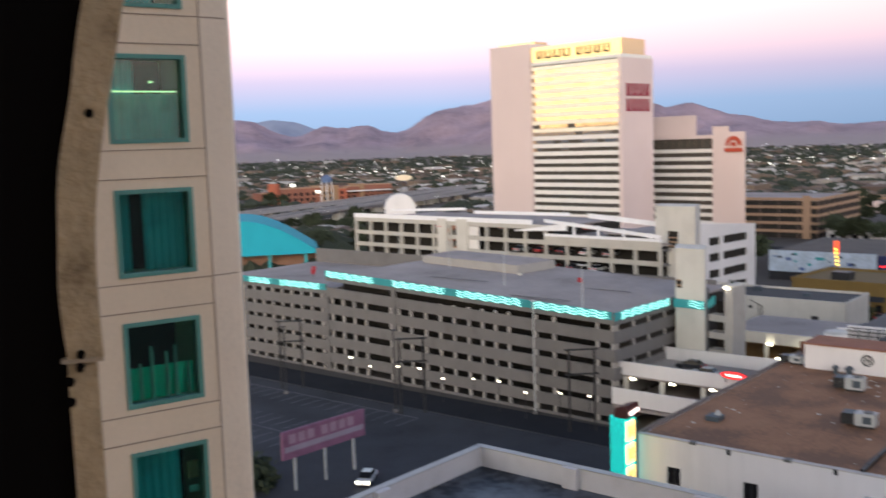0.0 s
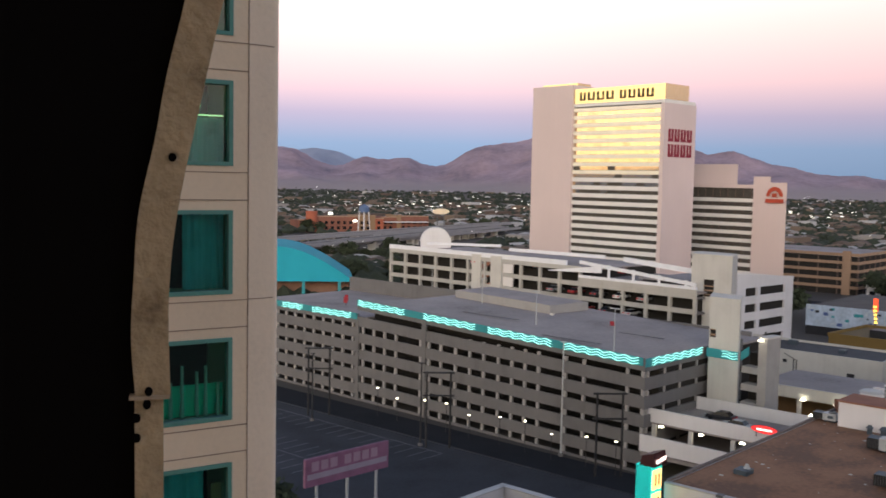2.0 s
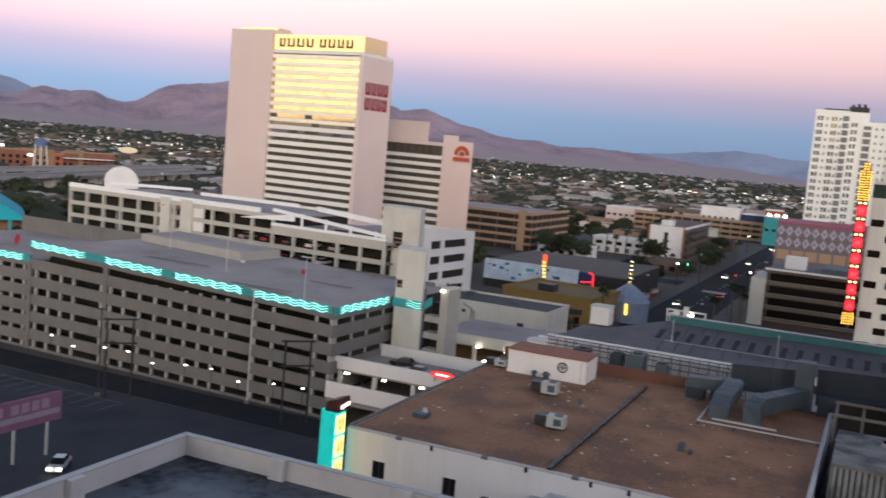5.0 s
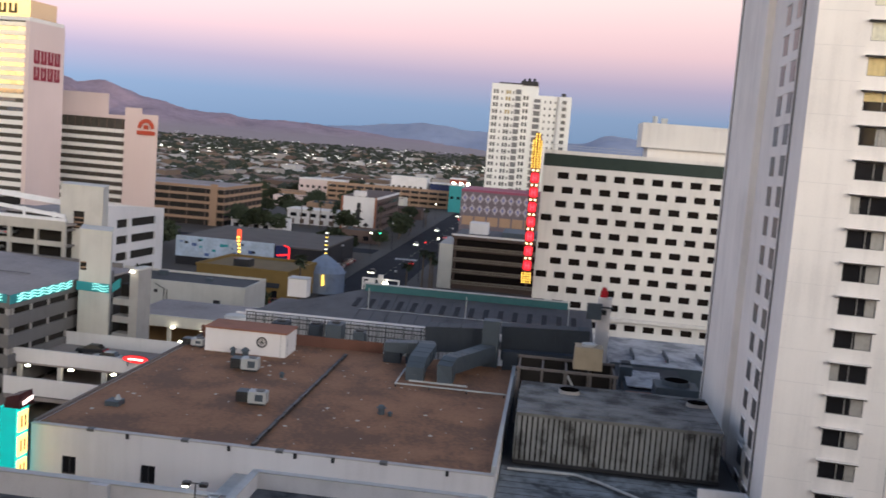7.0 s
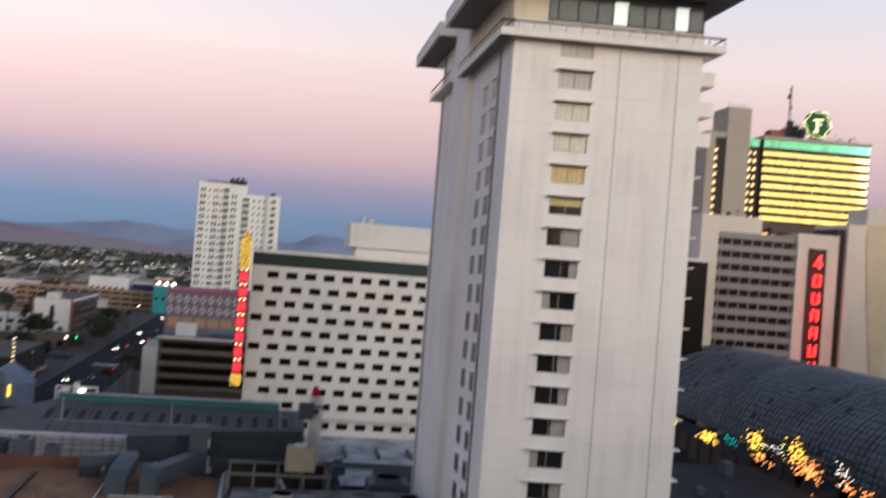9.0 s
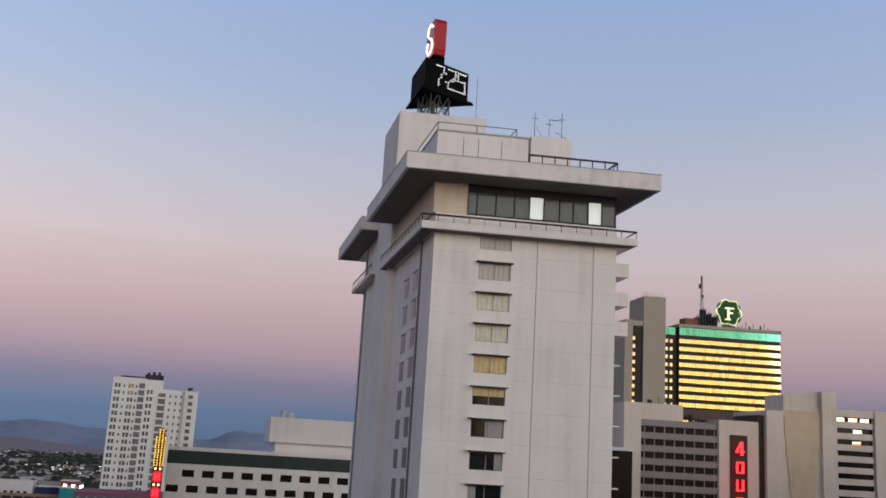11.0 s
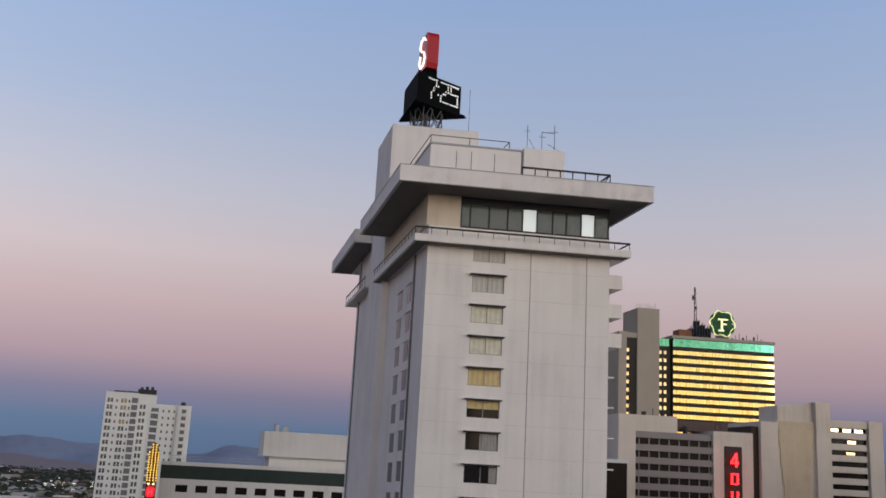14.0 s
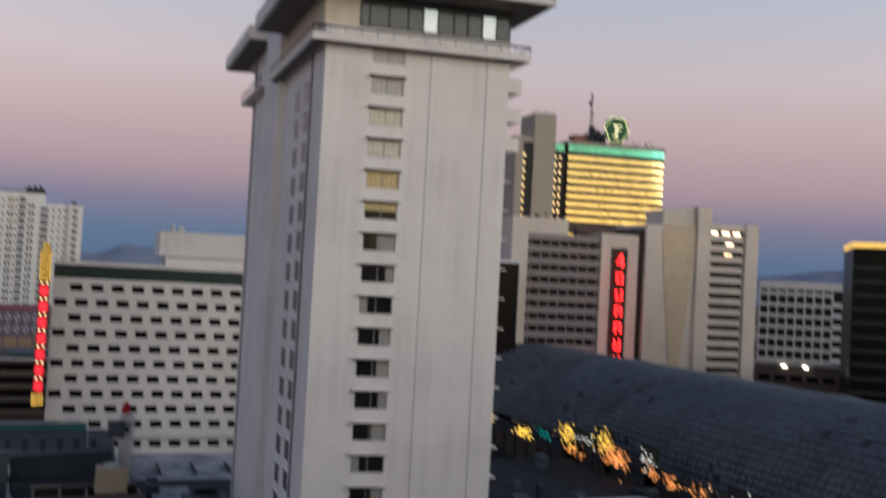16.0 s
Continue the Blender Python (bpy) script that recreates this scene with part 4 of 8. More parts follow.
# ---- the white hotel with the neon blade ----
def blade_hotel():
    h = thing("hotel_building", "white hotel block with staggered dark windows", "building", 190.0, 2.6, 0, -90)
    shell_m = material("cream white stucco", (0.56, 0.535, 0.505), 0.85, vary=0.35, scale=0.12, streak=0.6, bump=0.2)
    L = 70.0
    wall = Solid().box(0, L, 0.35, 24, 0, 40.0).box(0, L, 0, 24, 42.4, 43.1)
    w, hgt, pitch = 2.15, 1.28, 3.59
    rows = [38.95 - 2.76 * i for i in range(10)]
    z = 40.0
    for i, zt in enumerate(rows):
        off = 2.9 if i % 2 == 0 else 0.32
        wall.box(0, L, 0, 0.35, zt, z)
        x = 0.0
        j = 0
        while True:
            a = off + j * pitch
            if a > L - 3:
                break
            if a > 0.1:
                wall.box(x, a, 0, 0.35, zt - hgt, zt)
                x = a + w
            j += 1
        wall.box(x, L, 0, 0.35, zt - hgt, zt)
        z = zt - hgt
    wall.box(0, L, 0, 0.35, 8, z).box(0, L, -0.9, 0, 11.1, 11.75)
    wall.part("wall", shell_m, h)
    Solid().box(0.0, L, 0.06, 23.9, 40.004, 42.396).part("top_band", TEALD, h, "dark green glazed top band")
    pane = Solid().box(0, w, 0.2, 0.3, 0, hgt).mesh("window", GLASSB)
    for i, zt in enumerate(rows):
        off = 2.9 if i % 2 == 0 else 0.32
        for j in range(19):
            a = off + j * pitch
            if 0.1 < a < L - 3:
                again("window", pane, h, a, 0, zt - hgt)
    low = Solid().box(0, 2.15, -0.012, 0.1, 0, 1.2).mesh("window", GLASSB)
    for j in range(17):
        again("window", low, h, 0.36 + 3.59 * j, 0, 9.25)
    Solid().box(0, L, -4, 0, 0, 8).part("podium", shell_m, h)
    Solid().box(18.6, L, 6, 18, 45.0, 49.8).box(20, L, 7, 17, 43.104, 45.0).part("penthouse", shell_m, h, "ribbed white rooftop plant room")
    rib = Solid().box(-0.04, 0.04, -0.05, 0.0, 45.1, 49.7).mesh("rib", shell_m)
    for i in range(40):
        again("rib", rib, h, 19 + i * 0.7, 6, 0)
    rl = Solid().box(1, 18, 1.5, 1.55, 44.1, 44.16).box(1, 18, 1.5, 1.55, 43.6, 43.66)
    for i in range(10):
        rl.box(1 + i * 1.88, 1.06 + i * 1.88, 1.5, 1.56, 43.1, 44.15)
    rl.part("railing", GREYP, h)
    Solid().cyl(21, 8, 49.8, 51.2, 0.5).part("roof_vent", GREYP, h)
    Solid().box(22.2, 23.4, 8, 9, 49.8, 50.9).part("roof_unit", GREYP, h)
    # the blade sign, at right angles to the wall
    s = thing("blade_sign", "tall vertical blade sign with red and yellow lights", "sign", 189.0, 4.0, 0, -90)
    body = Solid().box(-0.9, 0.9, -0.6, 0.9, 17.0, 44.6)
    body.hexa([(-0.9, -0.6, 44.6), (0.9, -0.6, 44.6), (0.9, 0.9, 44.6), (-0.9, 0.9, 44.6)], [(-0.2, -0.3, 46.2), (0.2, -0.3, 46.2), (0.2, 0.6, 46.2), (-0.2, 0.6, 46.2)])
    body.part("body", material("dark sign casing", (0.10, 0.03, 0.02), 0.5), s)
    one = Solid().box(-0.11, 0.11, -0.75, -0.6, 0, 0.24).mesh("bulb", NYEL)
    for x in (-0.8, -0.3, 0.25, 0.75):
        z = 39.4
        while z < 44.6 + (1.3 if abs(x) < 0.5 else 0):
            again("bulb", one, s, x, 0, z)
            z += 0.45
        z = 17.1
        while z < 19.2:
            again("bulb", one, s, x, 0, z)
            z += 0.45
    red = Solid().hexa([(-0.75, -0.95, 0.25), (-0.45, -0.95, 0), (0.45, -0.95, 0), (0.75, -0.95, 0.25), (0.75, -0.95, 1.6), (0.45, -0.95, 1.85), (-0.45, -0.95, 1.85), (-0.75, -0.95, 1.6)],
                       [(-0.75, -0.6, 0.25), (-0.45, -0.6, 0), (0.45, -0.6, 0), (0.75, -0.6, 0.25), (0.75, -0.6, 1.6), (0.45, -0.6, 1.85), (-0.45, -0.6, 1.85), (-0.75, -0.6, 1.6)]).mesh("letter_panel", lit("deep red neon", (1.0, 0.012, 0.03), 0.75))
    stroke = Solid().box(-0.42, -0.2, -1.0, -0.952, 0.35, 1.5).box(0.2, 0.42, -1.0, -0.952, 0.35, 1.5).box(-0.2, 0.2, -1.0, -0.952, 0.8, 1.05).mesh("letter_bar", lit("pink neon tube", (1.0, 0.06, 0.09), 0.95))
    pair = Solid().box(-0.18, 0.18, -0.85, -0.6, -0.17, 0.17).mesh("bulb", lit("warm white bulbs", (1.0, 0.80, 0.45), 1.8))
    for i in range(7):
        z = 19.6 + i * 2.83
        panel = again("letter_panel", red, s, 0, 0, z)
        again("letter_bar", stroke, panel, 0, 0, 0, 0, "pink neon letter bars")
        for x in (-0.42, 0.42):
            again("bulb", pair, s, x, 0, z + 2.33)


blade_hotel()


# ---- roofs below the camera ----
def parapet_roof(x0, x1, y0, y1, top, label, mat, drop=1.5):
    r = thing("low_building", label, "building", 0, 0, 0)
    Solid().box(x0, x1, y0, y1, 0, top - drop - 0.004).part("wall", WHITE, r)
    Solid().box(x0 + 0.45, x1 - 0.45, y0 + 0.45, y1 - 0.45, top - drop, top - drop + 0.05).part("roof", mat, r, "ponded dark roof membrane")
    for a in ((x1 - 0.45, x1, y0, y1), (x0, x1 - 0.45, y1 - 0.45, y1), (x0, x1 - 0.45, y0, y0 + 0.45)):
        p = Solid().box(*a, top - drop, top).part("parapet", material("pale parapet", (0.52, 0.51, 0.52), 0.8, vary=0.3, scale=0.5, streak=0.4) if "pale parapet" not in bpy.data.materials else bpy.data.materials["pale parapet"], r)
        c = (a[0] - 0.08, a[1] + 0.08, a[2] - 0.08, a[3] + 0.08)
        Solid().box(*c, top + 0.002, top + 0.10).part("coping", GREYP, p, "metal coping strip")
    return r


r = parapet_roof(8, 57.2, 19.0, 45.2, 20.0, "low building with pale parapet and dark wet roof", MEMB)
for y in (26.0, 36.0):
    Solid().box(56.3, 57.35, y, y + 1.2, 18.5, 20.06).part("buttress", bpy.data.materials["pale parapet"], r)
Solid().box(45.0, 46.2, 44.2, 45.35, 18.5, 20.06).part("buttress", bpy.data.materials["pale parapet"], r)
parapet_roof(58.2, 70.4, 3.0, 20.8, 17.0, "lower roof with white parapet beside the alley", MEMB, 1.3)
s = thing("low_wall", "low white ledge wall along the casino front", "wall")
Solid().box(78.5, 83.8, 18.0, 26.5, 0, 11.4).part("wall", WHITE, s)
Solid().box(78.3, 83.8, 17.9, 26.6, 11.404, 11.55).part("coping", GREYP, s)


def double_lamp(x, y, z, h, on=True, label="twin-head roof lamp, one head lit"):
    l_ = thing("street_lamp", label, "lamp", x, y, z)
    Solid().cyl(0, 0, 0, h, 0.06, 8, 0.05).part("pole", DARK, l_)
    Solid().box(-0.04, 0.04, -0.5, 0.5, h, h + 0.06).part("arm", DARK, l_)
    for i, q in enumerate((-1, 1)):
        Solid().box(-0.2, 0.2, q * 0.55 - 0.22, q * 0.55 + 0.25, h - 0.12, h + 0.1).part("head", DARK, l_)
        if on and i == 1:
            Solid().box(-0.24, 0.16, q * 0.55 - 0.15, q * 0.55 + 0.18, h - 0.2, h - 0.124).part("lens", LAMPW, l_)
    return l_


double_lamp(55.9, 20.15, 18.55, 2.5)


# ---- the brown-roofed casino ----
def brown_roof():
    b = thing("casino_building", "low white casino building with weathered brown roof", "building", 84, 3, 0)
    # local x away from the street front, y along it
    W, D_, T = 43.4, 44.2, 14.0
    ys = [(31.2, 32.6), (38.9, 40.3)]
    y = 0.0
    for a, c in ys:
        for q in ((y, a, 0, T - 0.08), (a, c, 0, 9.45), (a, c, 11.2, T - 0.08)):
            Solid().box(0, 0.4, *q).part("wall", WHITE, b)
        y = c
    Solid().box(0, 0.4, y, W, 0, T - 0.08).part("wall", WHITE, b)
    for q in ((0.4, D_, 0, 0.4), (0.4, D_, W - 0.4, W), (D_ - 0.4, D_, 0.4, W - 0.4)):
        Solid().box(*q, 0, T - 0.08).part("wall", WHITE, b)
    for a, c in ys:
        f = Solid().box(0.1, 0.3, a, c, 9.45, 9.55).box(0.1, 0.3, a, a + 0.08, 9.45, 11.2).box(0.1, 0.3, c - 0.08, c, 9.45, 11.2).box(0.1, 0.3, (a + c) / 2 - 0.04, (a + c) / 2 + 0.04, 9.45, 11.2).part("window", DARK, b, "dark sash window")
        Solid().box(0.2, 0.24, a, c, 9.5, 11.2).part("pane", GLASSD, f)
    Solid().box(0.42, D_ - 0.42, 0.42, W - 0.42, T - 0.5, T).part("roof", BROWN, b, "brown gravel roof with patches and litter")
    # thin drip edge with scuppers
    e = Solid().box(-0.06, 0.5, 0, W, T - 0.075, T + 0.06)
    e.part("drip_edge", material("tarnished drip edge", (0.42, 0.40, 0.39), 0.6, vary=0.4), b)
    sc = Solid().box(-0.1, 0.6, -0.35, 0.35, -0.06, 0.19).mesh("scupper", STEEL)
    for q in (10.0, 19.6, 28.5, 37.6):
        again("scupper", sc, b, 0, q, T - 0.1)
    dp = Solid().box(-0.12, 0.0, -0.14, 0.14, -0.35, 0.15).mesh("outlet", DARK)
    for q in (4.2, 14.6, 18.1, 24.3, 34.0):
        again("outlet", dp, b, 0, q, T - 0.15)
    Solid().box(0.51, D_, W - 0.22, W + 0.05, T - 0.07, T + 0.22).part("parapet", material("stained metal edge", (0.16, 0.135, 0.125), 0.7, vary=0.6, scale=0.5), b, "low side parapet with stained metal cap")
    Solid().box(0.51, D_, -0.05, 0.35, T - 0.07, T + 0.7).part("parapet", GREYP, b)
    Solid().box(D_ - 0.3, D_ + 0.1, 18, W, T - 0.07, T + 1.4).part("parapet", material("dark rust parapet", (0.13, 0.062, 0.045), 0.85, vary=0.5, scale=0.4, streak=0.4), b, "rust-coloured far parapet")
    n = 26
    dm = Solid().box(0, (D_ - 4.5) / n * 0.97, 22.05, 22.4, 0, 0.3).mesh("divider", DARK)
    for i in range(n):
        again("divider", dm, b, 0.4 + (D_ - 4.5) * i / n, 0.03 * (i % 3), T + 0.03 * (i % 2), 0, "dark raised expansion joint")
    rnd = random.Random(4)
    lit_ = Solid()
    for i in range(125):
        x, y = rnd.uniform(1.5, D_ - 2), rnd.uniform(1.5, W - 2)
        if rnd.random() < 0.25:
            x, y = rnd.gauss(34, 3), rnd.gauss(31, 3.2)
        q = rnd.choice((0.07, 0.09, 0.12, 0.16, 0.26))
        if 1 < x < D_ - 2 and 1 < y < W - 2:
            a = rnd.uniform(0, 3)
            c, s_ = math.cos(a) * q, math.sin(a) * q
            lit_.hexa([(x - c, y - s_, T + 0.004), (x + s_, y - c, T + 0.004), (x + c, y + s_, T + 0.004), (x - s_, y + c, T + 0.004)],
                      [(x - c, y - s_, T + 0.03), (x + s_, y - c, T + 0.05), (x + c, y + s_, T + 0.03), (x - s_, y + c, T + 0.02)])
    o = lit_.part("litter", material("bleached litter", (0.48, 0.44, 0.38), 0.9, vary=0.5, scale=0.8), b, "scattered pale scraps on the roof")
    o["kind"] = "stuff"
    return b


brown_roof()
TR = 14.0


def ac_unit(x, y, yaw, w, d, h, label="pale grey packaged rooftop air conditioner"):
    a = thing("air_conditioner", label, "air conditioner", x, y, TR, yaw, group="rooftop air conditioners")
    Solid().box(-d / 2, d / 2, -w / 2, w / 2, 0.25, h).part("case", GREYP, a)
    Solid().box(-d / 2 + 0.15, d / 2 - 0.15, -w / 2 + 0.1, w / 2 - 0.1, 0, 0.25).part("curb", DARK, a)
    Solid().box(-d / 2 - 0.03, d / 2 + 0.03, w / 2 + 0.001, w / 2 + 1.25, 0.3, h * 0.93).part("intake", BLACK, a, "dark louvred intake")
    Solid().box(-d / 2 - 0.04, d / 2 + 0.04, w / 2 + 0.1, w / 2 + 1.2, h * 0.932, h * 0.97).part("intake_top", GALV, a)
    for i in range(5):
        Solid().box(-d / 2 - 0.05, -d / 2 - 0.031, w / 2 + 0.08 + i * 0.24, w / 2 + 0.13 + i * 0.24, 0.35, h * 0.9).part("louvre", STEEL, a)
    Solid().cyl(0.0, -w * 0.12, h + 0.002, h + 0.12, 0.5, 14).part("fan_guard", STEEL, a)
    Solid().box(-d / 2 - 0.02, -d / 2 - 0.002, -w / 2 + 0.3, 0.2, 0.5, h - 0.25).part("access_panel", GALV, a)
    return a


ac_unit(98.0, 29.0, 4, 1.9, 1.5, 1.45)
ac_unit(111.6, 34.2, 4, 2.0, 1.6, 1.55)
ac_unit(121.0, 44.2, 0, 1.6, 1.3, 1.1, "small beige rooftop ventilation box")


def small_vent(x, y, r_, h, label="stubby sheet-metal roof vent"):
    v = thing("roof_vent", label, "vent", x, y, TR, group="roof vents")
    Solid().cyl(0, 0, 0, h * 0.7, r_, 10).part("pipe", GALV, v)
    Solid().cyl(0, 0, h * 0.7, h, r_ * 1.5, 10, r_ * 0.6).part("cap", GALV, v)
    return v


small_vent(99.3, 16.0, 0.35, 1.0, "dark boxy roof vent among the litter")
small_vent(109.8, 29.8, 0.25, 0.7)
small_vent(98.9, 15.0, 0.2, 0.5)
small_vent(117.6, 36.8, 0.4, 1.3)
small_vent(118.2, 38.6, 0.3, 1.1)
v = thing("roof_hatch", "low grey roof hatch with lamp beside the parapet", "hatch", 92.4, 42.2, TR)
Solid().box(-0.8, 0.8, -0.7, 0.7, 0, 0.5).part("base", GALV, v)
Solid().cyl(0.3, -0.2, 0.5, 0.95, 0.35, 12, 0.15).part("dome", GREYP, v)


def roof_house():
    h = thing("rooftop_shed", "white rooftop shed with rust roof and wall fan", "shed", 119.5, 32.2, TR)
    Solid().box(0, 5.2, 0, 10.6, 0, 3.0).part("wall", WHITE, h)
    Solid().box(-0.15, 5.35, -0.15, 10.75, 3.004, 3.2).part("roof", RUST, h)
    f = Solid()
    for i in range(14):
        a, b = 2 * math.pi * i / 14, 2 * math.pi * (i + 1) / 14
        f.tube((-0.06, 3.1 + 0.62 * math.cos(a), 1.75 + 0.62 * math.sin(a)), (-0.06, 3.1 + 0.62 * math.cos(b), 1.75 + 0.62 * math.sin(b)), 0.09, 5)
    f.part("fan_ring", DARK, h, "dark wall fan ring")
    for i in range(4):
        a = math.pi * i / 4
        Solid().tube((-0.05, 3.1 - 0.55 * math.cos(a), 1.75 - 0.55 * math.sin(a)), (-0.05, 3.1 + 0.55 * math.cos(a), 1.75 + 0.55 * math.sin(a)), 0.05, 4).part("fan_blade", STEEL, h)
    Solid().box(0.8, 1.0, -0.05, -0.002, 0.2, 2.3).box(-0.05, -0.002, 0.6, 0.68, 0.1, 2.9).part("conduit", GREYP, h)
    p = thing("water_tank", "squat white rooftop tank beside the shed", "tank", 135.5, 44.2, 0)
    Solid().cyl(0, 0, 0, 15.5, 1.5, 16).part("shell", WHITE, p)
    Solid().cyl(0, 0, 15.504, 15.8, 1.65, 16, 1.3).part("rim", GREYP, p)


roof_house()


# ---- ducts, cooling tower and plant ----
def duct(pts, w, h, label, mat=GALV):
    """A rectangular duct along a line of points, with flange ribs."""
    d = thing("air_duct", label, "duct", 0, 0, 0)
    body = Solid()
    prof = []
    for i, p in enumerate(pts):
        p = Vector(p)
        t = (Vector(pts[min(i + 1, len(pts) - 1)]) - Vector(pts[max(i - 1, 0)])).normalized()
        s_ = Vector((t.y, -t.x, 0))
        s_ = s_.normalized() if s_.length > 0.2 else Vector((0, -1, 0))
        u = t.cross(s_) * -1
        prof.append([tuple(p + s_ * a * w / 2 + u * b * h / 2) for a, b in ((-1, -1), (1, -1), (1, 1), (-1, 1))])
    for a, b in zip(prof, prof[1:]):
        body.hexa(a, b)
        va, vb = [Vector(q) for q in a], [Vector(q) for q in b]
        L = (va[0] - vb[0]).length
        for k in range(1, max(2, int(L / 1.4))):
            f = k / max(2, int(L / 1.4))
            c = sum((x.lerp(y, f) for x, y in zip(va, vb)), Vector()) / 4
            g = (vb[0] - va[0]).normalized() * 0.05
            ring = [c + (x.lerp(y, f) - c) * 1.05 for x, y in zip(va, vb)]
            Solid().hexa([tuple(q - g) for q in ring], [tuple(q + g) for q in ring]).part("flange", mat, d)
    body.part("duct_body", mat, d)
    return d


duct([(115.6, 14.8, 14.0), (115.6, 14.8, 15.2), (117.0, 14.7, 15.9), (121.6, 14.2, 16.6), (123.6, 14.8, 16.5)], 2.2, 1.5, "bent galvanised duct dropping onto the roof")
duct([(124.2, 14.0, 16.3), (124.2, 20.0, 15.9)], 2.0, 1.4, "level galvanised duct along the parapet")
duct([(124.0, 19.0, 14.0), (124.0, 19.0, 15.4)], 2.2, 1.8, "short dark duct elbow", GALVD)
duct([(124.2, 16.4, 14.0), (124.2, 16.4, 15.6)], 1.6, 1.6, "square duct drop beside the elbow", GALVD)
duct([(116.3, 11.1, 14.0), (116.3, 11.1, 15.6), (117.4, 10.8, 15.9), (122.0, 9.0, 15.8), (127.0, 6.6, 15.9)], 1.9, 2.0, "second galvanised duct running to the riser")
duct([(131.0, 15.6, 16.3), (131.0, 7.6, 16.8)], 3.4, 3.4, "long sheet-metal plenum behind the parapet", GALVD)
duct([(127.6, 6.6, 14.0), (127.6, 6.6, 20.1)], 2.2, 2.3, "upright galvanised duct riser on the roof")
duct([(130.6, 5.3, 16.8), (131.0, -6.4, 17.2)], 3.0, 4.6, "large dark air handler casing", GALVD)
duct([(126.6, 4.8, 15.2), (127.0, -6.0, 15.4)], 1.8, 2.4, "lower dark air handler casing", GALVD)
g = thing("roof_railing", "low pale kerb frame round the duct openings", "railing")
Solid().box(111.2, 111.35, 3.5, 16.6, 14.35, 14.5).part("rail", GREYP, g)
Solid().box(111.35, 119, 16.45, 16.6, 14.35, 14.5).part("rail", GREYP, g)
Solid().box(113.0, 113.15, 8.2, 15.2, 14.35, 14.55).part("rail", GREYP, g)
for y in (3.6, 8.0, 12.4, 16.4):
    Solid().box(111.2, 111.35, y, y + 0.15, 14.0, 14.35).part("foot", DARK, g)
for i, (x, y, sx, sy, z0, z1) in enumerate(((129.5, 28, 3, 2.2, 14, 17.2), (130.5, 31, 2.4, 1.6, 14, 16.6), (129.5, 24.6, 2, 1.6, 14, 16.4), (131, 36, 3.0, 2.0, 13, 16.4))):
    q = thing("condenser", "pale grey condenser unit behind the parapet", "air conditioner", x, y, 0, group="condensers behind the parapet")
    Solid().box(-sx / 2, sx / 2, -sy / 2, sy / 2, 0, z1).part("case", GALVD if i % 2 else GALV, q)
    Solid().cyl(0, 0, z1 + 0.002, z1 + 0.25, 0.6, 12).part("fan", DARK, q)


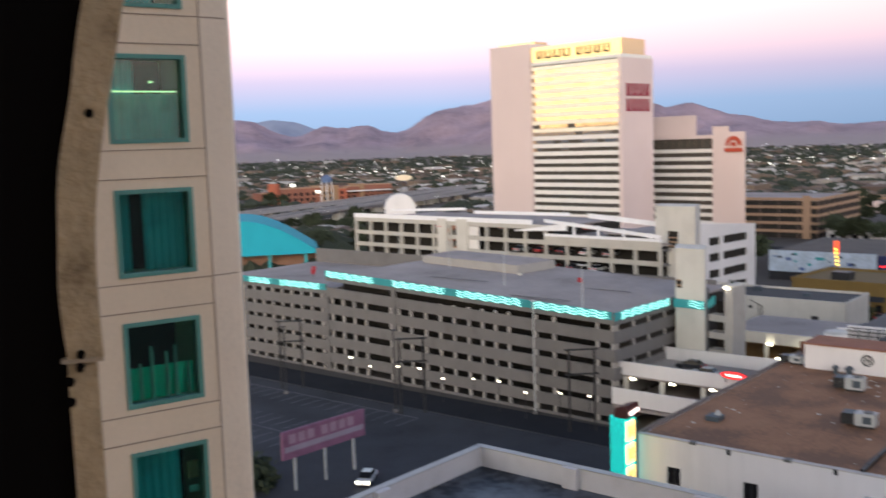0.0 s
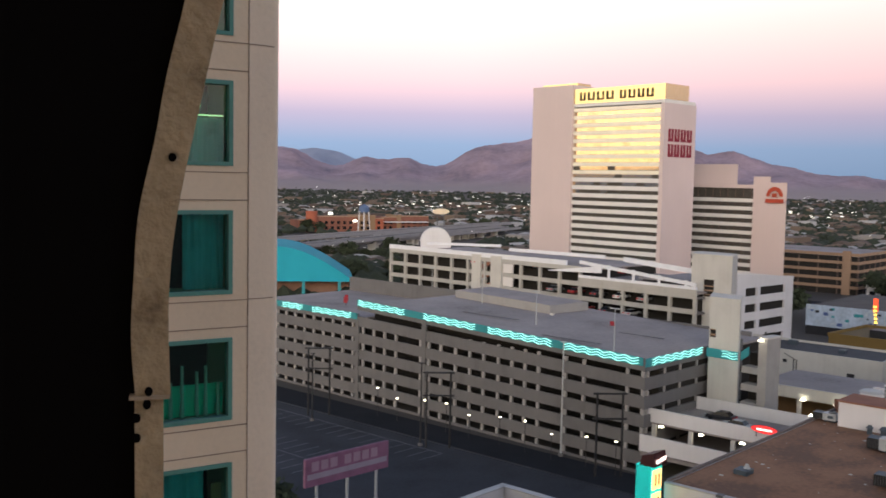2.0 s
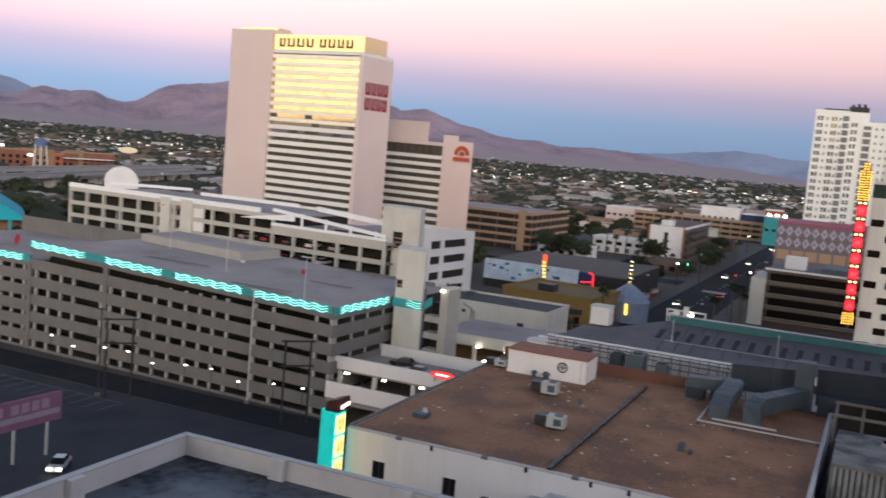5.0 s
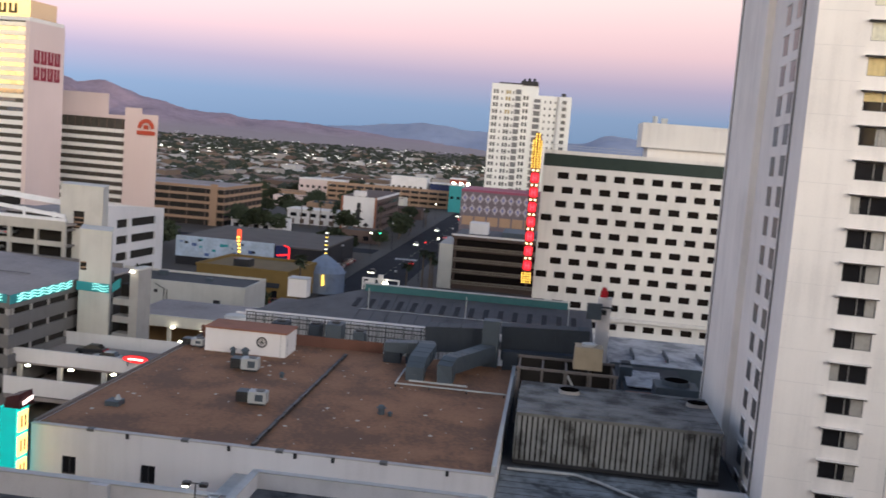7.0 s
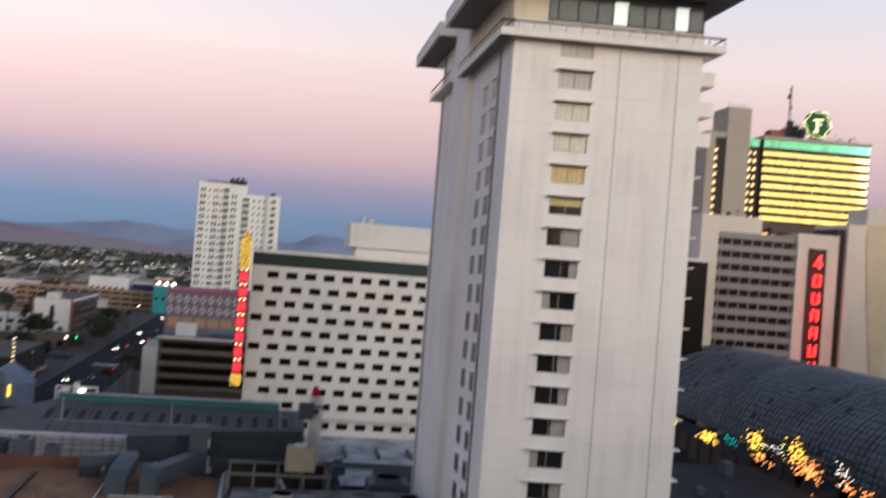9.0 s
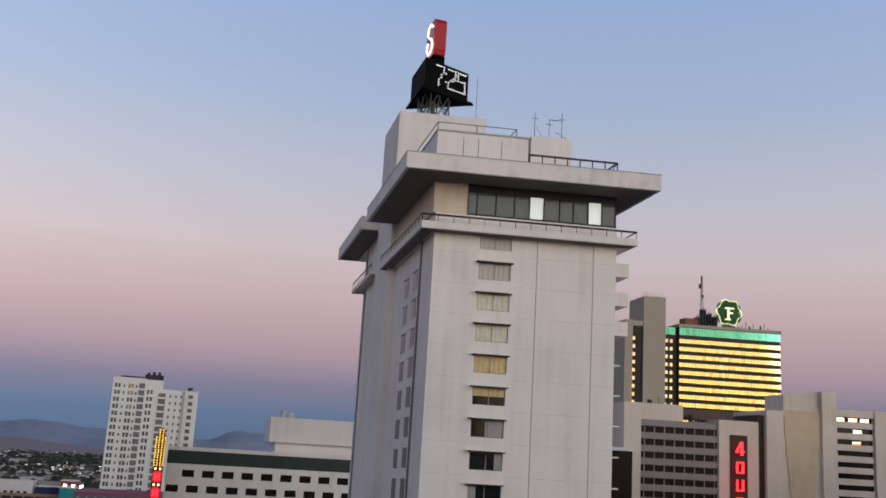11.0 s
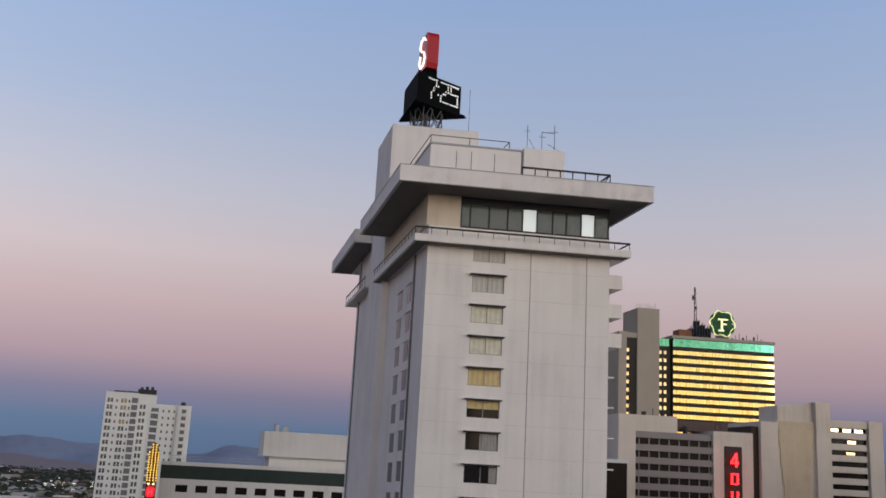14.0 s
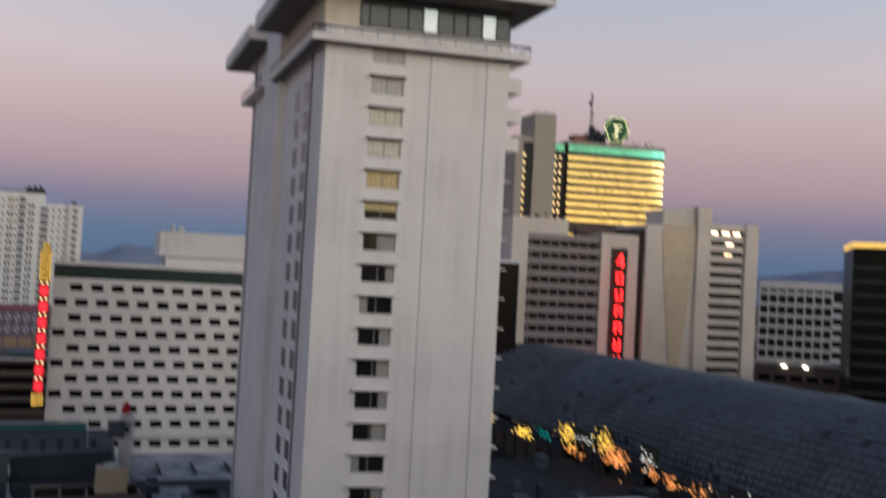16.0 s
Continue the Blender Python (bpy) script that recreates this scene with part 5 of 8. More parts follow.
def cooling_tower():
    c = thing("cooling_tower", "weathered cooling tower with vertical cladding slats", "cooling tower", 97.0, -18.8, 11.0)
    W, D_, T = 20.6, 13.4, 5.5
    Solid().box(0.15, D_, 0.1, W - 0.1, 0.3, T - 0.25).part("casing", DARKIN, c)
    slat = Solid().box(0, 0.16, -0.175, 0.175, 0.4, T - 0.30).mesh("slat", material("weathered slat", (0.155, 0.157, 0.152), 0.85, vary=1.0, scale=0.45, streak=0.8, tint=(0.045, 0.043, 0.04)))
    n = 38
    for i in range(n):
        again("slat", slat, c, 0, 0.35 + (W - 0.7) * i / (n - 1), 0)
    for i in range(22):
        again("slat", slat, c, 0.4 + i * 0.6, W - 0.08, 0, 90)
    Solid().box(-0.12, 0.2, 0, W, T - 0.35, T - 0.02).part("rim", material("weathered rim", (0.12, 0.118, 0.11), 0.85, vary=0.9, scale=0.6, tint=(0.05, 0.05, 0.048)), c)
    Solid().box(-0.1, 0.2, 0, W, 0.2, 0.55).part("sill", DARK, c)
    pm = Solid().box(0, 0.9 * D_ / 12, 0, W, -0.2, 0).mesh("plank", material("plank deck", (0.14, 0.145, 0.15), 0.85, vary=1.0, scale=0.35, tint=(0.06, 0.062, 0.066), mottle=True))
    for i in range(12):
        again("plank", pm, c, i * D_ / 12, 0, T + 0.07 * (i % 2))
    for y in (1.3, 15.2):
        Solid().cyl(9.9, y, T, T + 0.4, 1.2, 20, 1.15).part("fan_stack", COLU, c, "pale round fan stack")
        # The stack is closed; a black disc stands for the shade in its mouth.
        Solid().cyl(9.9, y, T + 0.402, T + 0.43, 1.1, 20).part("fan_shade_disc", MATTEBLACK, c)
    pl = thing("low_building", "low grey roof around the cooling tower", "building")
    Solid().box(96.5, 150, -20.9, 2.9, 0, 11).part("roof", material("dirty grey roof", (0.045, 0.048, 0.055), 0.85, vary=0.5, scale=0.25), pl)
    Solid().box(85.5, 96.496, -20.9, 2.9, 0, 11).part("roof", material("stained pale membrane", (0.17, 0.195, 0.22), 0.75, vary=1.0, scale=0.22, fine=1.1, tint=(0.05, 0.06, 0.07), mottle=True), pl, "stained pale roof membrane with puddle marks")
    lap = Solid().box(0, 0.07, -20.8, 2.8, 0, 0.025).mesh("roof_lap", material("tarred lap", (0.06, 0.065, 0.07), 0.8, vary=0.5, scale=0.8))
    for i in range(6):
        again("roof_lap", lap, pl, 86.6 + i * 1.7, 0, 11.0)
    rp_ = random.Random(21)
    for i in range(9):
        x, y, q = rp_.uniform(86.5, 95), rp_.uniform(-18, 1), rp_.uniform(0.3, 0.8)
        Solid().hexa([(x, y, 11.004), (x + q, y + 0.1, 11.004), (x + q * 0.9, y + q * 1.5, 11.004), (x - 0.1, y + q * 1.3, 11.004)],
                     [(x, y, 11.02), (x + q, y + 0.1, 11.02), (x + q * 0.9, y + q * 1.5, 11.02), (x - 0.1, y + q * 1.3, 11.02)]).part("roof_patch", [WMEMB, GALVD, GALV][i % 3], pl, "patch on the roof membrane")
    for q in ((89.6, 93.4, -20.8, -20.4), (89.6, 90.0, -20.4, -16.2), (93.0, 93.4, -20.4, -16.2)):
        Solid().box(*q, 11.004, 11.9).part("parapet", WHITE, pl, "small white-walled roof well")
    pp = thing("roof_pipe", "pale pipe running across the low roof", "pipe", 0, 0, 11)
    s_ = Solid()
    pts = [(94.6, 2.2, 0.3), (94.8, -4.5, 0.35), (93.6, -6.5, 0.35), (90.0, -10.5, 0.3), (88.0, -13, 0.3)]
    for a, b in zip(pts, pts[1:]):
        s_.tube(a, b, 0.14, 8)
    s_.part("pipe", GREYP, pp)
    # open steel frame with the tank behind
    f = thing("pipe_rack", "rusty steel frame carrying pipes and a beige tank", "rack", 0, 0, 11)
    st = material("rusty steel", (0.13, 0.115, 0.11), 0.7, vary=0.5, scale=1.5)
    for y in (2.2, -0.6, -3.4, -6.2, -9.0):
        for x in (112.0, 118.5):
            Solid().box(x, x + 0.28, y, y + 0.28, 0, 6.5).part("post", st, f)
        Solid().box(112.28, 118.5, y, y + 0.2, 6.1, 6.4).part("beam", st, f)
    for x, z in ((111.9, 6.1), (118.4, 6.1), (111.9, 3.4)):
        Solid().box(x, x + 0.25, -9.2, 2.6, z + 0.402, z + 0.7).part("beam", st, f)
    Solid().tube((112.1, -3.4, 6.2), (112.1, -6.2, 1.5), 0.14).part("brace", GREYP, f)
    for i, z in enumerate((2.2, 2.9)):
        Solid().tube((114.5 + i, 2.4, z), (114.5 + i, -9.0, z), 0.22, 8).part("pipe", GALV, f)
    # Added sheet that gives the rack a shaded interior by its colour.
    Solid().box(119.0, 119.3, -9.2, 2.6, 0, 6.4).part("shade_sheet", DARKIN, f, "added dark sheet for the shade inside the rack")
    tk = thing("water_tank", "beige insulated tank on the steel frame", "tank", 115.2, -5.7, 17.75)
    Solid().hexa([(-1.5, -1.7, 0), (1.5, -1.7, 0), (1.5, 1.7, 0), (-1.5, 1.7, 0)], [(-1.4, -1.6, 2.6), (1.4, -1.6, 2.6), (1.4, 1.6, 2.6), (-1.4, 1.6, 2.6)]).part("shell", material("beige tank", (0.32, 0.265, 0.19), 0.7, vary=0.3), tk)
    Solid().cyl(0, 0, 2.602, 2.9, 0.9, 14).part("lid", GREYP, tk)
    b = thing("beacon_tower", "white plant tower with red beacon lamp", "tower", 134.5, -8.2, 0)
    Solid().box(-0.9, 0.9, -0.9, 0.9, 0, 23.4).part("shaft", WHITE, b)
    Solid().box(-1.25, -0.95, -1.2, 1.2, 22.2, 22.35).part("platform", GALVD, b, "small service platform")
    Solid().box(-0.95, -0.9, -0.3, 0.3, 21.2, 21.9).part("vent", DARK, b, "dark vent opening")
    Solid().box(-1.8, -1.2, 0.4, 2.4, 20.6, 22.8).part("box", GALV, b)
    bc = Solid().cyl(-0.3, 0.2, 23.6, 24.3, 0.55, 14, 0.52)
    bc.cyl(-0.3, 0.2, 24.3, 24.8, 0.52, 14, 0.34).cyl(-0.3, 0.2, 24.8, 25.0, 0.34, 14, 0.1)
    bc.part("beacon", material("red beacon glass", (0.40, 0.012, 0.02), 0.25, vary=0.2), b, "red beacon lamp dome")
    Solid().cyl(-0.3, 0.2, 23.404, 23.6, 0.8, 14).part("beacon_base", WHITE, b)
    w = thing("low_building", "snow-white membrane roofs by the tower", "building")
    Solid().box(153, 178, -40, -11, 0, 10.2).part("roof", WMEMB, w)
    Solid().box(152.6, 153, -40, -11, 0, 10.8).part("parapet", GALV, w)
    Solid().box(128, 141.5, -20.5, -11.6, 0, 12.0).part("roof", GALVD, w)
    Solid().hexa([(131, -16.6, 12.3), (140, -17.2, 12.5), (140, -12.0, 12.5), (131, -12.0, 12.3)], [(131, -16.6, 12.42), (140, -17.2, 12.62), (140, -12.0, 12.62), (131, -12.0, 12.42)]).box(132, 139, -16, -13, 12.004, 12.3).part("roof_sheet", WMEMB, w, "pale sheet roof")
    Solid().box(127.7, 128, -20.5, -11.6, 0, 12.4).part("parapet", RUST, w, "red-brown roof edge")
    for i, (x, y, sx, sy, z) in enumerate(((144.5, -13.5, 2.0, 1.4, 12.6), (136, -13.0, 1.4, 1.8, 13.8), (125.2, -19.5, 1.6, 2.2, 13.4), (123.4, -11.0, 2.2, 1.6, 13.0))):
        Solid().box(x, x + sx, y, y + sy, 11, z).part("roof_unit", [GALVD, GALV, DARK][i % 3], w)
    for y in (-15.0, -20.5, -26.0):
        Solid().box(159, 166, y - 0.3, y, 10.204, 10.9).part("screen", GALV, w)
    cw = thing("cooling_tower", "grey round-topped cooling cell near the white tower", "cooling tower", 121.0, -17.0, 11)
    Solid().box(-2.2, 2.2, -2.6, 2.6, 0, 4.4).part("casing", GALV, cw)
    Solid().cyl(0, 0, 4.402, 5.0, 1.7, 18, 1.6).part("fan_stack", GALV, cw)
    # Disc in place of a hole, black like the shaded throat.
    Solid().cyl(0, 0, 5.002, 5.02, 1.5, 18).part("fan_shade_disc", MATTEBLACK, cw)
    rc = thing("walkway", "red-brown service walkway over the low roof", "walkway", 0, 0, 0)
    Solid().box(123.6, 125.0, -14, 0, 11, 12.4).part("deck", RUST, rc)


cooling_tower()


# ---- the seamed roof with the teal ridge ----
def seam_roof():
    r = thing("market_hall", "low hall with grey seamed roof and teal ridge", "building", 150, -12, 0)
    L = 58.0
    seam_m = material("grey roof sheet", (0.105, 0.10, 0.105), 0.75, vary=0.5, scale=0.3, fine=2)
    Solid().box(0, 20, 4.4, L, 0, 11.5).part("wall", WHITE, r)
    Solid().hexa([(-0.4, 4, 13.6), (-0.4, L + 1, 13.6), (-0.4, L + 1, 13.9), (-0.4, 4, 13.9)], [(15.5, 4, 16.0), (15.5, L - 14, 16.0), (15.5, L - 14, 16.3), (15.5, 4, 16.3)]).part("roof", seam_m, r)
    Solid().box(15.5, 17, 4, L - 14, 11.5, 16.2).box(0, 15.6, 4.2, L, 11.5, 13.6).part("gable", seam_m, r)
    def along(x0, x1, w, lift):
        return Solid().hexa([(x0, -w, 0.151 * x0), (x0, w, 0.151 * x0), (x0, w, 0.151 * x0 + lift), (x0, -w, 0.151 * x0 + lift)],
                            [(x1, -w, 0.151 * x1), (x1, w, 0.151 * x1), (x1, w, 0.151 * x1 + lift), (x1, -w, 0.151 * x1 + lift)])
    seam = along(0.2, 15.0, 0.06, 0.14).mesh("roof_seam", material("pale roof seam", (0.10, 0.10, 0.11), 0.7))
    slot = along(6.5, 11.0, 0.42, 0.1).mesh("roof_slot", material("dark roof seam", (0.03, 0.029, 0.033), 0.8))
    for i in range(2, 18):
        again("roof_seam", seam, r, 0, 1.0 + i * 2.4, 13.97)
        again("roof_slot", slot, r, 0, 2.2 + i * 2.4, 13.97)
    Solid().box(15.2, 15.9, 8, 43, 16.3, 17.5).part("ridge", material("dull teal fascia", (0.045, 0.14, 0.15), 0.6, vary=0.3), r, "teal ridge fascia")
    Solid().box(15.1, 16.0, 8, 43.2, 17.504, 17.65).part("ridge_cap", GREYP, r)
    Solid().box(-0.9, -0.4, 4, L + 1, 12.9, 14.1).part("fascia", WHITE, r)
    p = Solid().cyl(0, 0, 13.8, 18.4, 0.09, 6).mesh("pole", GREYP)
    for y in (8.0, 24.5, 40.5):
        again("pole", p, r, 5.5, y, 0)
    Solid().tube((5.5, 8, 14.9), (5.5, 42, 14.9), 0.06).part("cable_tray", GREYP, r)
    q = thing("rooftop_shed", "small white shed at the roof's end", "shed", 161, 40, 0)
    Solid().box(-1.4, 1.4, 0, 3.2, 15, 18.0).part("wall", WHITE, q)
    Solid().box(-1.5, 1.5, -0.1, 3.3, 18.004, 18.2).part("cap", GREYP, q)
    e = thing("roof_frame", "low white pipe frame with small units on the ridge", "frame", 168, 25.5, 15)
    for y0, y1, z in ((0, 6.6, 3.0), (0, 6.6, 2.0)):
        Solid().box(-0.1, 0.1, y0, y1, z, z + 0.25).part("rail", WHITE, e)
    for y in (0, 2.2, 4.4, 6.4):
        Solid().box(-0.12, 0.12, y, y + 0.25, 0, 3.2).part("post", WHITE, e)
    for y, w_, h_ in ((3.0, 0.8, 3.9), (4.6, 0.9, 3.2), (5.4, 0.7, 2.6)):
        Solid().box(-0.5, 0.5, y, y + w_, 0, h_).part("unit", BAND, e)
    Solid().box(-0.6, -0.2, 2.0, 2.9, 2.3, 2.7).part("lamp", LAMPW, e, "lit roof lamp")
    f = thing("fence", "tall dark mesh fence along the alley", "fence", 146, 14, 0)
    for i in range(24):
        Solid().box(0, 0.12, i * 1.38, i * 1.38 + 0.12, 8, 14.4).part("post", STEEL, f)
    for z in (12.3, 13.2, 13.8, 14.3):
        Solid().box(0.12, 0.2, 0, 32.0, z, z + 0.12).part("rail", DARK, f)
    pk = Solid().box(0.02, 0.1, -0.035, 0.035, 8.4, 14.3).mesh("picket", DARK)
    for i in range(64):
        again("picket", pk, f, 0, 0.3 + i * 0.5, 0)
    wl_ = thing("low_wall", "white wall behind the mesh fence", "wall", 147.5, 12, 0)
    Solid().box(0, 0.5, 0, 36, 0, 13.9).part("wall", WHITE, wl_)


seam_roof()


# ---- the ramp structure between garage and casino ----
def ramps():
    b = thing("parking_ramp", "white two-level parking ramp with soffit lamps", "ramp", 127.5, 46.6, 0)
    L = 27.0
    Solid().box(0, 0.35, 0, L, 7.6, 9.6).part("parapet", WHITE, b)
    Solid().box(-3.5, -3.15, 0, L - 0.8, 4.0, 6.4).part("parapet", WHITE, b)
    Solid().box(0.35, 13, 0, L, 7.25, 7.6).part("deck", DECK, b)
    Solid().box(-3.15, 13, 0, L - 0.8, 3.2, 3.7).part("deck", DECK, b)
    for y in (1.0, 9.0, 17.0, 25.0):
        Solid().box(-3.0, -2.4, y, y + 0.6, 0, 3.2).part("pier", CONCL, b)
    Solid().box(13, 13.3, 0, L + 4, 0, 7.4).part("wall", DARKIN, b)
    Solid().box(13.302, 13.6, -1, L - 1, 7.4, 9.5).part("parapet", WHITE, b)
    c = Solid().box(0.1, 0.6, -0.3, 0.3, 3.7, 7.25).mesh("column", CONCL)
    for y in (0.5, 7, 13.5, 20, 26):
        again("column", c, b, 0, y, 0)
        lamp = Solid().cyl(0, 0, 0, 0.26, 0.42, 10, 0.2).mesh("soffit_lamp", LAMPW)
    for i, y in enumerate((5.9, 12.6, 18.9, 25.4)):
        again("soffit_lamp", lamp, b, 1.3, y, 6.75, 0, "lit soffit lamp")
        again("soffit_lamp", lamp, b, 2.0, y - 3.0, 2.9)
    s_ = thing("neon_sign", "oval red neon script sign over the ramp", "sign", 127.0, 53.3, 9.3)
    oval = [(1.95 + 1.95 * math.cos(2 * math.pi * i / 20), 0.5 + 0.55 * math.sin(2 * math.pi * i / 20)) for i in range(20)]
    Solid().hexa([(0, y, z) for y, z in oval], [(0.3, y, z) for y, z in oval]).part("casing", REDP, s_)
    Solid().hexa([(-0.06, 1.95 + (y - 1.95) * 0.94, 0.5 + (z - 0.5) * 0.9) for y, z in oval], [(-0.002, 1.95 + (y - 1.95) * 0.94, 0.5 + (z - 0.5) * 0.9) for y, z in oval]).part("face", NRED, s_, "glowing red sign face")
    Solid().box(-0.12, -0.062, 0.9, 3.0, 0.40, 0.60).part("script", LEDW, s_, "pale bar of lettering")
    for y in (0.8, 3.1):
        Solid().box(0.1, 0.2, y, y + 0.12, -0.6, 0.2).part("post", STEEL, s_)
    # the lit bay beyond
    d = thing("low_building", "low concrete bay with lit openings", "building", 157, 48, 0)
    Solid().box(0.3, 16, 0, 22, 8.8, 9.9).part("roof", DECK, d)
    Solid().box(-0.1, 0.3, 0, 22, 8.2, 10.1).part("fascia", CONCL, d)
    Solid().box(0, 0.4, 0, 22, 0, 5.4).part("wall", CONCL, d)
    for y in (0, 7.3, 14.4, 21.4):
        Solid().box(0, 0.5, y, y + 0.6, 5.4, 8.2).part("column", CONCL, d)
    Solid().box(6, 15.5, 0.4, 21.6, 0, 8.7).part("interior", material("ochre interior wall", (0.20, 0.12, 0.06), 0.9), d)
    for y, z in ((19.2, 8.2), (13.8, 8.2), (8.4, 8.2), (18.7, 5.9), (12.3, 5.9)):
        again("soffit_lamp", lamp, d, -0.6, y, z)
    w = thing("low_building", "low white building with small openings", "building", 186, 59, 0)
    Solid().box(0, 14, 0, 33, 0, 10.6).part("wall", CONCL, w)
    Solid().box(0.25, 13.75, 0.25, 32.75, 10.604, 10.7).part("roof", material("grey gravel roof", (0.075, 0.075, 0.08), 0.9, vary=0.4, scale=0.3), w)
    for q in ((-0.05, 0.25, -0.05, 33.05), (13.75, 14.05, -0.05, 33.05), (0.25, 13.75, -0.05, 0.25), (0.25, 13.75, 32.75, 33.05)):
        Solid().box(*q, 10.604, 11.15).part("parapet", CONCL, w)
    for x, y, q in ((6, 9, 1.0), (9, 20, 1.3), (4, 27, 0.9)):
        Solid().box(x, x + q, y, y + q * 1.3, 10.7, 10.7 + q * 0.7).part("roof_unit", GALV, w)
    for y, z, q in ((5.0, 7.0, 1.4), (12.2, 6.4, 1.2), (22, 7.4, 1.6), (27.5, 4.4, 2.0), (18, 8.6, 0.8)):
        Solid().box(-0.05, 0.1, y, y + q, z, z + 0.8 * q).part("vent", DARK, w)
    for y in (16.0, 16.6):
        Solid().tube((-0.2, y, 3), (-0.2, y, 9.4), 0.10).part("pipe", STEEL, w)
    Solid().tube((-0.2, 16.0, 6.0), (-0.2, 22, 5.6), 0.09).part("pipe", STEEL, w)
    Solid().tube((-0.2, 16.3, 9.4), (-0.2, 18.5, 10.4), 0.09).part("pipe", STEEL, w)


ramps()


# ---- the turquoise pylon sign ----
def pylon():
    p = thing("pylon_sign", "glowing turquoise pylon sign with yellow letters", "sign", 81.0, 46.4, 2.9)
    p.scale = (0.925, 0.925, 0.925)
    Solid().box(0.1, 2.2, -0.1, 1.4, -3.13, 6).part("base", DARK, p)
    Solid().box(0, 2.3, -0.18, 1.5, 6.004, 14.4).part("face", NEONT, p, "glowing turquoise sign face")
    rib = Solid().box(-0.05, -0.003, -0.035, 0.035, 6.1, 14.3).mesh("face_rib", TEALP)
    for i in range(8):
        again("face_rib", rib, p, 0, -0.1 + i * 0.21, 0)
    ye = lit("orange yellow letter", (1.0, 0.60, 0.20), 1.25)
    brown = material("brown letter outline", (0.16, 0.07, 0.03), 0.6)
    for i in range(3):
        z = 6.9 + i * 2.45
        t_ = Solid().box(0.35, 2.05, -0.3, -0.184, z, z + 2.05).part("letter", ye, p, "glowing yellow letter bar")
        Solid().box(0.75, 1.0, -0.34, -0.304, z + 0.4, z + 1.6).box(1.4, 1.65, -0.34, -0.304, z + 0.4, z + 1.6).part("letter_edge", brown, t_, "brown letter strokes")
    h = Solid()
    h.hexa([(-0.25, -0.7, 14.404), (2.4, -0.7, 14.404), (2.4, 1.0, 14.404), (-0.25, 1.0, 14.404)], [(-0.1, -0.5, 15.8), (2.3, -0.5, 15.8), (2.3, 0.8, 15.4), (-0.1, 0.8, 15.4)])
    h.part("cap", material("dark red cap", (0.045, 0.010, 0.012), 0.5), p)
    script = lit("pink white script", (1.0, 0.75, 0.75), 1.2)
    for x0, x1, z0 in ((0.2, 0.9, 14.7), (1.0, 1.4, 14.8), (1.5, 2.1, 14.85)):
        Solid().box(x0, x1, -0.76, -0.71, z0, z0 + 0.4).part("script", script, p, "pale bar of lettering")


pylon()


# ---- parking lot ----
lot = Solid().box(20, 116, 62, 190, 0.004, 0.06).part("parking_lot", LOT)
tagged(lot, "worn dark asphalt parking lot with faded stripes", "parking lot", kind="structure")
st = Solid().box(0, 0.12, 0, 5.0, 0, 0.012).mesh("stall_line", material("faded white paint", (0.15, 0.15, 0.165), 0.9, vary=0.5, scale=1))
for x, y0, n in ((107.0, 101, 26), (96.0, 104, 24), (89.0, 104, 22), (78, 112, 20)):
    for i in range(n):
        again("stall_line", st, lot, x, y0 + i * 2.7, 0.064, -90)
ll = Solid().box(0, 0.14, 0, 62, 0, 0.012).mesh("aisle_line", bpy.data.materials["faded white paint"])
for x, y in ((112.1, 101), (95.0, 104)):
    again("aisle_line", ll, lot, x, y, 0.064)
kerb = Solid().box(115.9, 116.2, 60, 190, 0, 0.16).part("kerb", LOT)
tagged(kerb, "worn concrete kerb along the lot", "kerb", kind="structure")
road = Solid().box(116.2, 124.6, 0, 190, 0.002, 0.03).part("road", ASPH)
tagged(road, "dark asphalt side street beside the garage", "road", kind="structure")


def billboard():
    b = thing("billboard", "faded pink billboard on pale posts in the lot", "sign", 77.0, 92.06, 0, -2.3)
    pk = material("faded pink panel", (0.20, 0.095, 0.155), 0.8, vary=0.6, scale=0.6)
    pale = material("pale stripe", (0.27, 0.23, 0.29), 0.7, vary=0.3)
    bars = material("pale pink bars", (0.30, 0.20, 0.26), 0.8)
    Solid().box(0, 13.9, 0, 0.4, 4.4, 8.0).part("panel", pk, b)
    Solid().box(0.3, 13.6, -0.03, -0.002, 5.3, 6.0).part("stripe", pale, b)
    x = 1.0
    for w in (1.1, 1.1, 1.1, 0.0, 1.1, 1.1, 1.1, 1.1):
        if w:
            Solid().box(x, x + w, -0.03, -0.002, 6.3, 7.5).part("letter_bar", bars, b)
        x += w + 0.4 if w else 0.8
    for x in (1.8, 6.8, 11.8):
        Solid().box(x, x + 0.3, 0.1, 0.35, 0, 4.4).part("post", GREYP, b)


billboard()


def lamp_post(x, y, h, mat=DARK, label="tall dark lamp post without light", arm=0.0, on=False):
    l_ = thing("street_lamp", label, "lamp", x, y, 0)
    Solid().cyl(0, 0, 0, h, 0.16, 8, 0.10).part("pole", mat, l_)
    Solid().cyl(0, 0, 0, 0.5, 0.4, 8).part("base", CONC, l_)
    if arm:
        Solid().tube((0, 0, h - 0.2), (0, arm, h + 0.1), 0.07).part("arm", mat, l_)
    Solid().box(-0.25, 0.25, arm - 0.4, arm + 0.4, h, h + 0.15).part("head", LAMPW if on else mat, l_)
    return l_


lamp_post(124.6, 87.1, 18.1, GREYP, "tall white flagpole-like lamp post by the garage")
for x, y, h in ((113, 106.5, 13.5), (111, 131, 12), (104.5, 143, 15)):
    lamp_post(x, y, h)
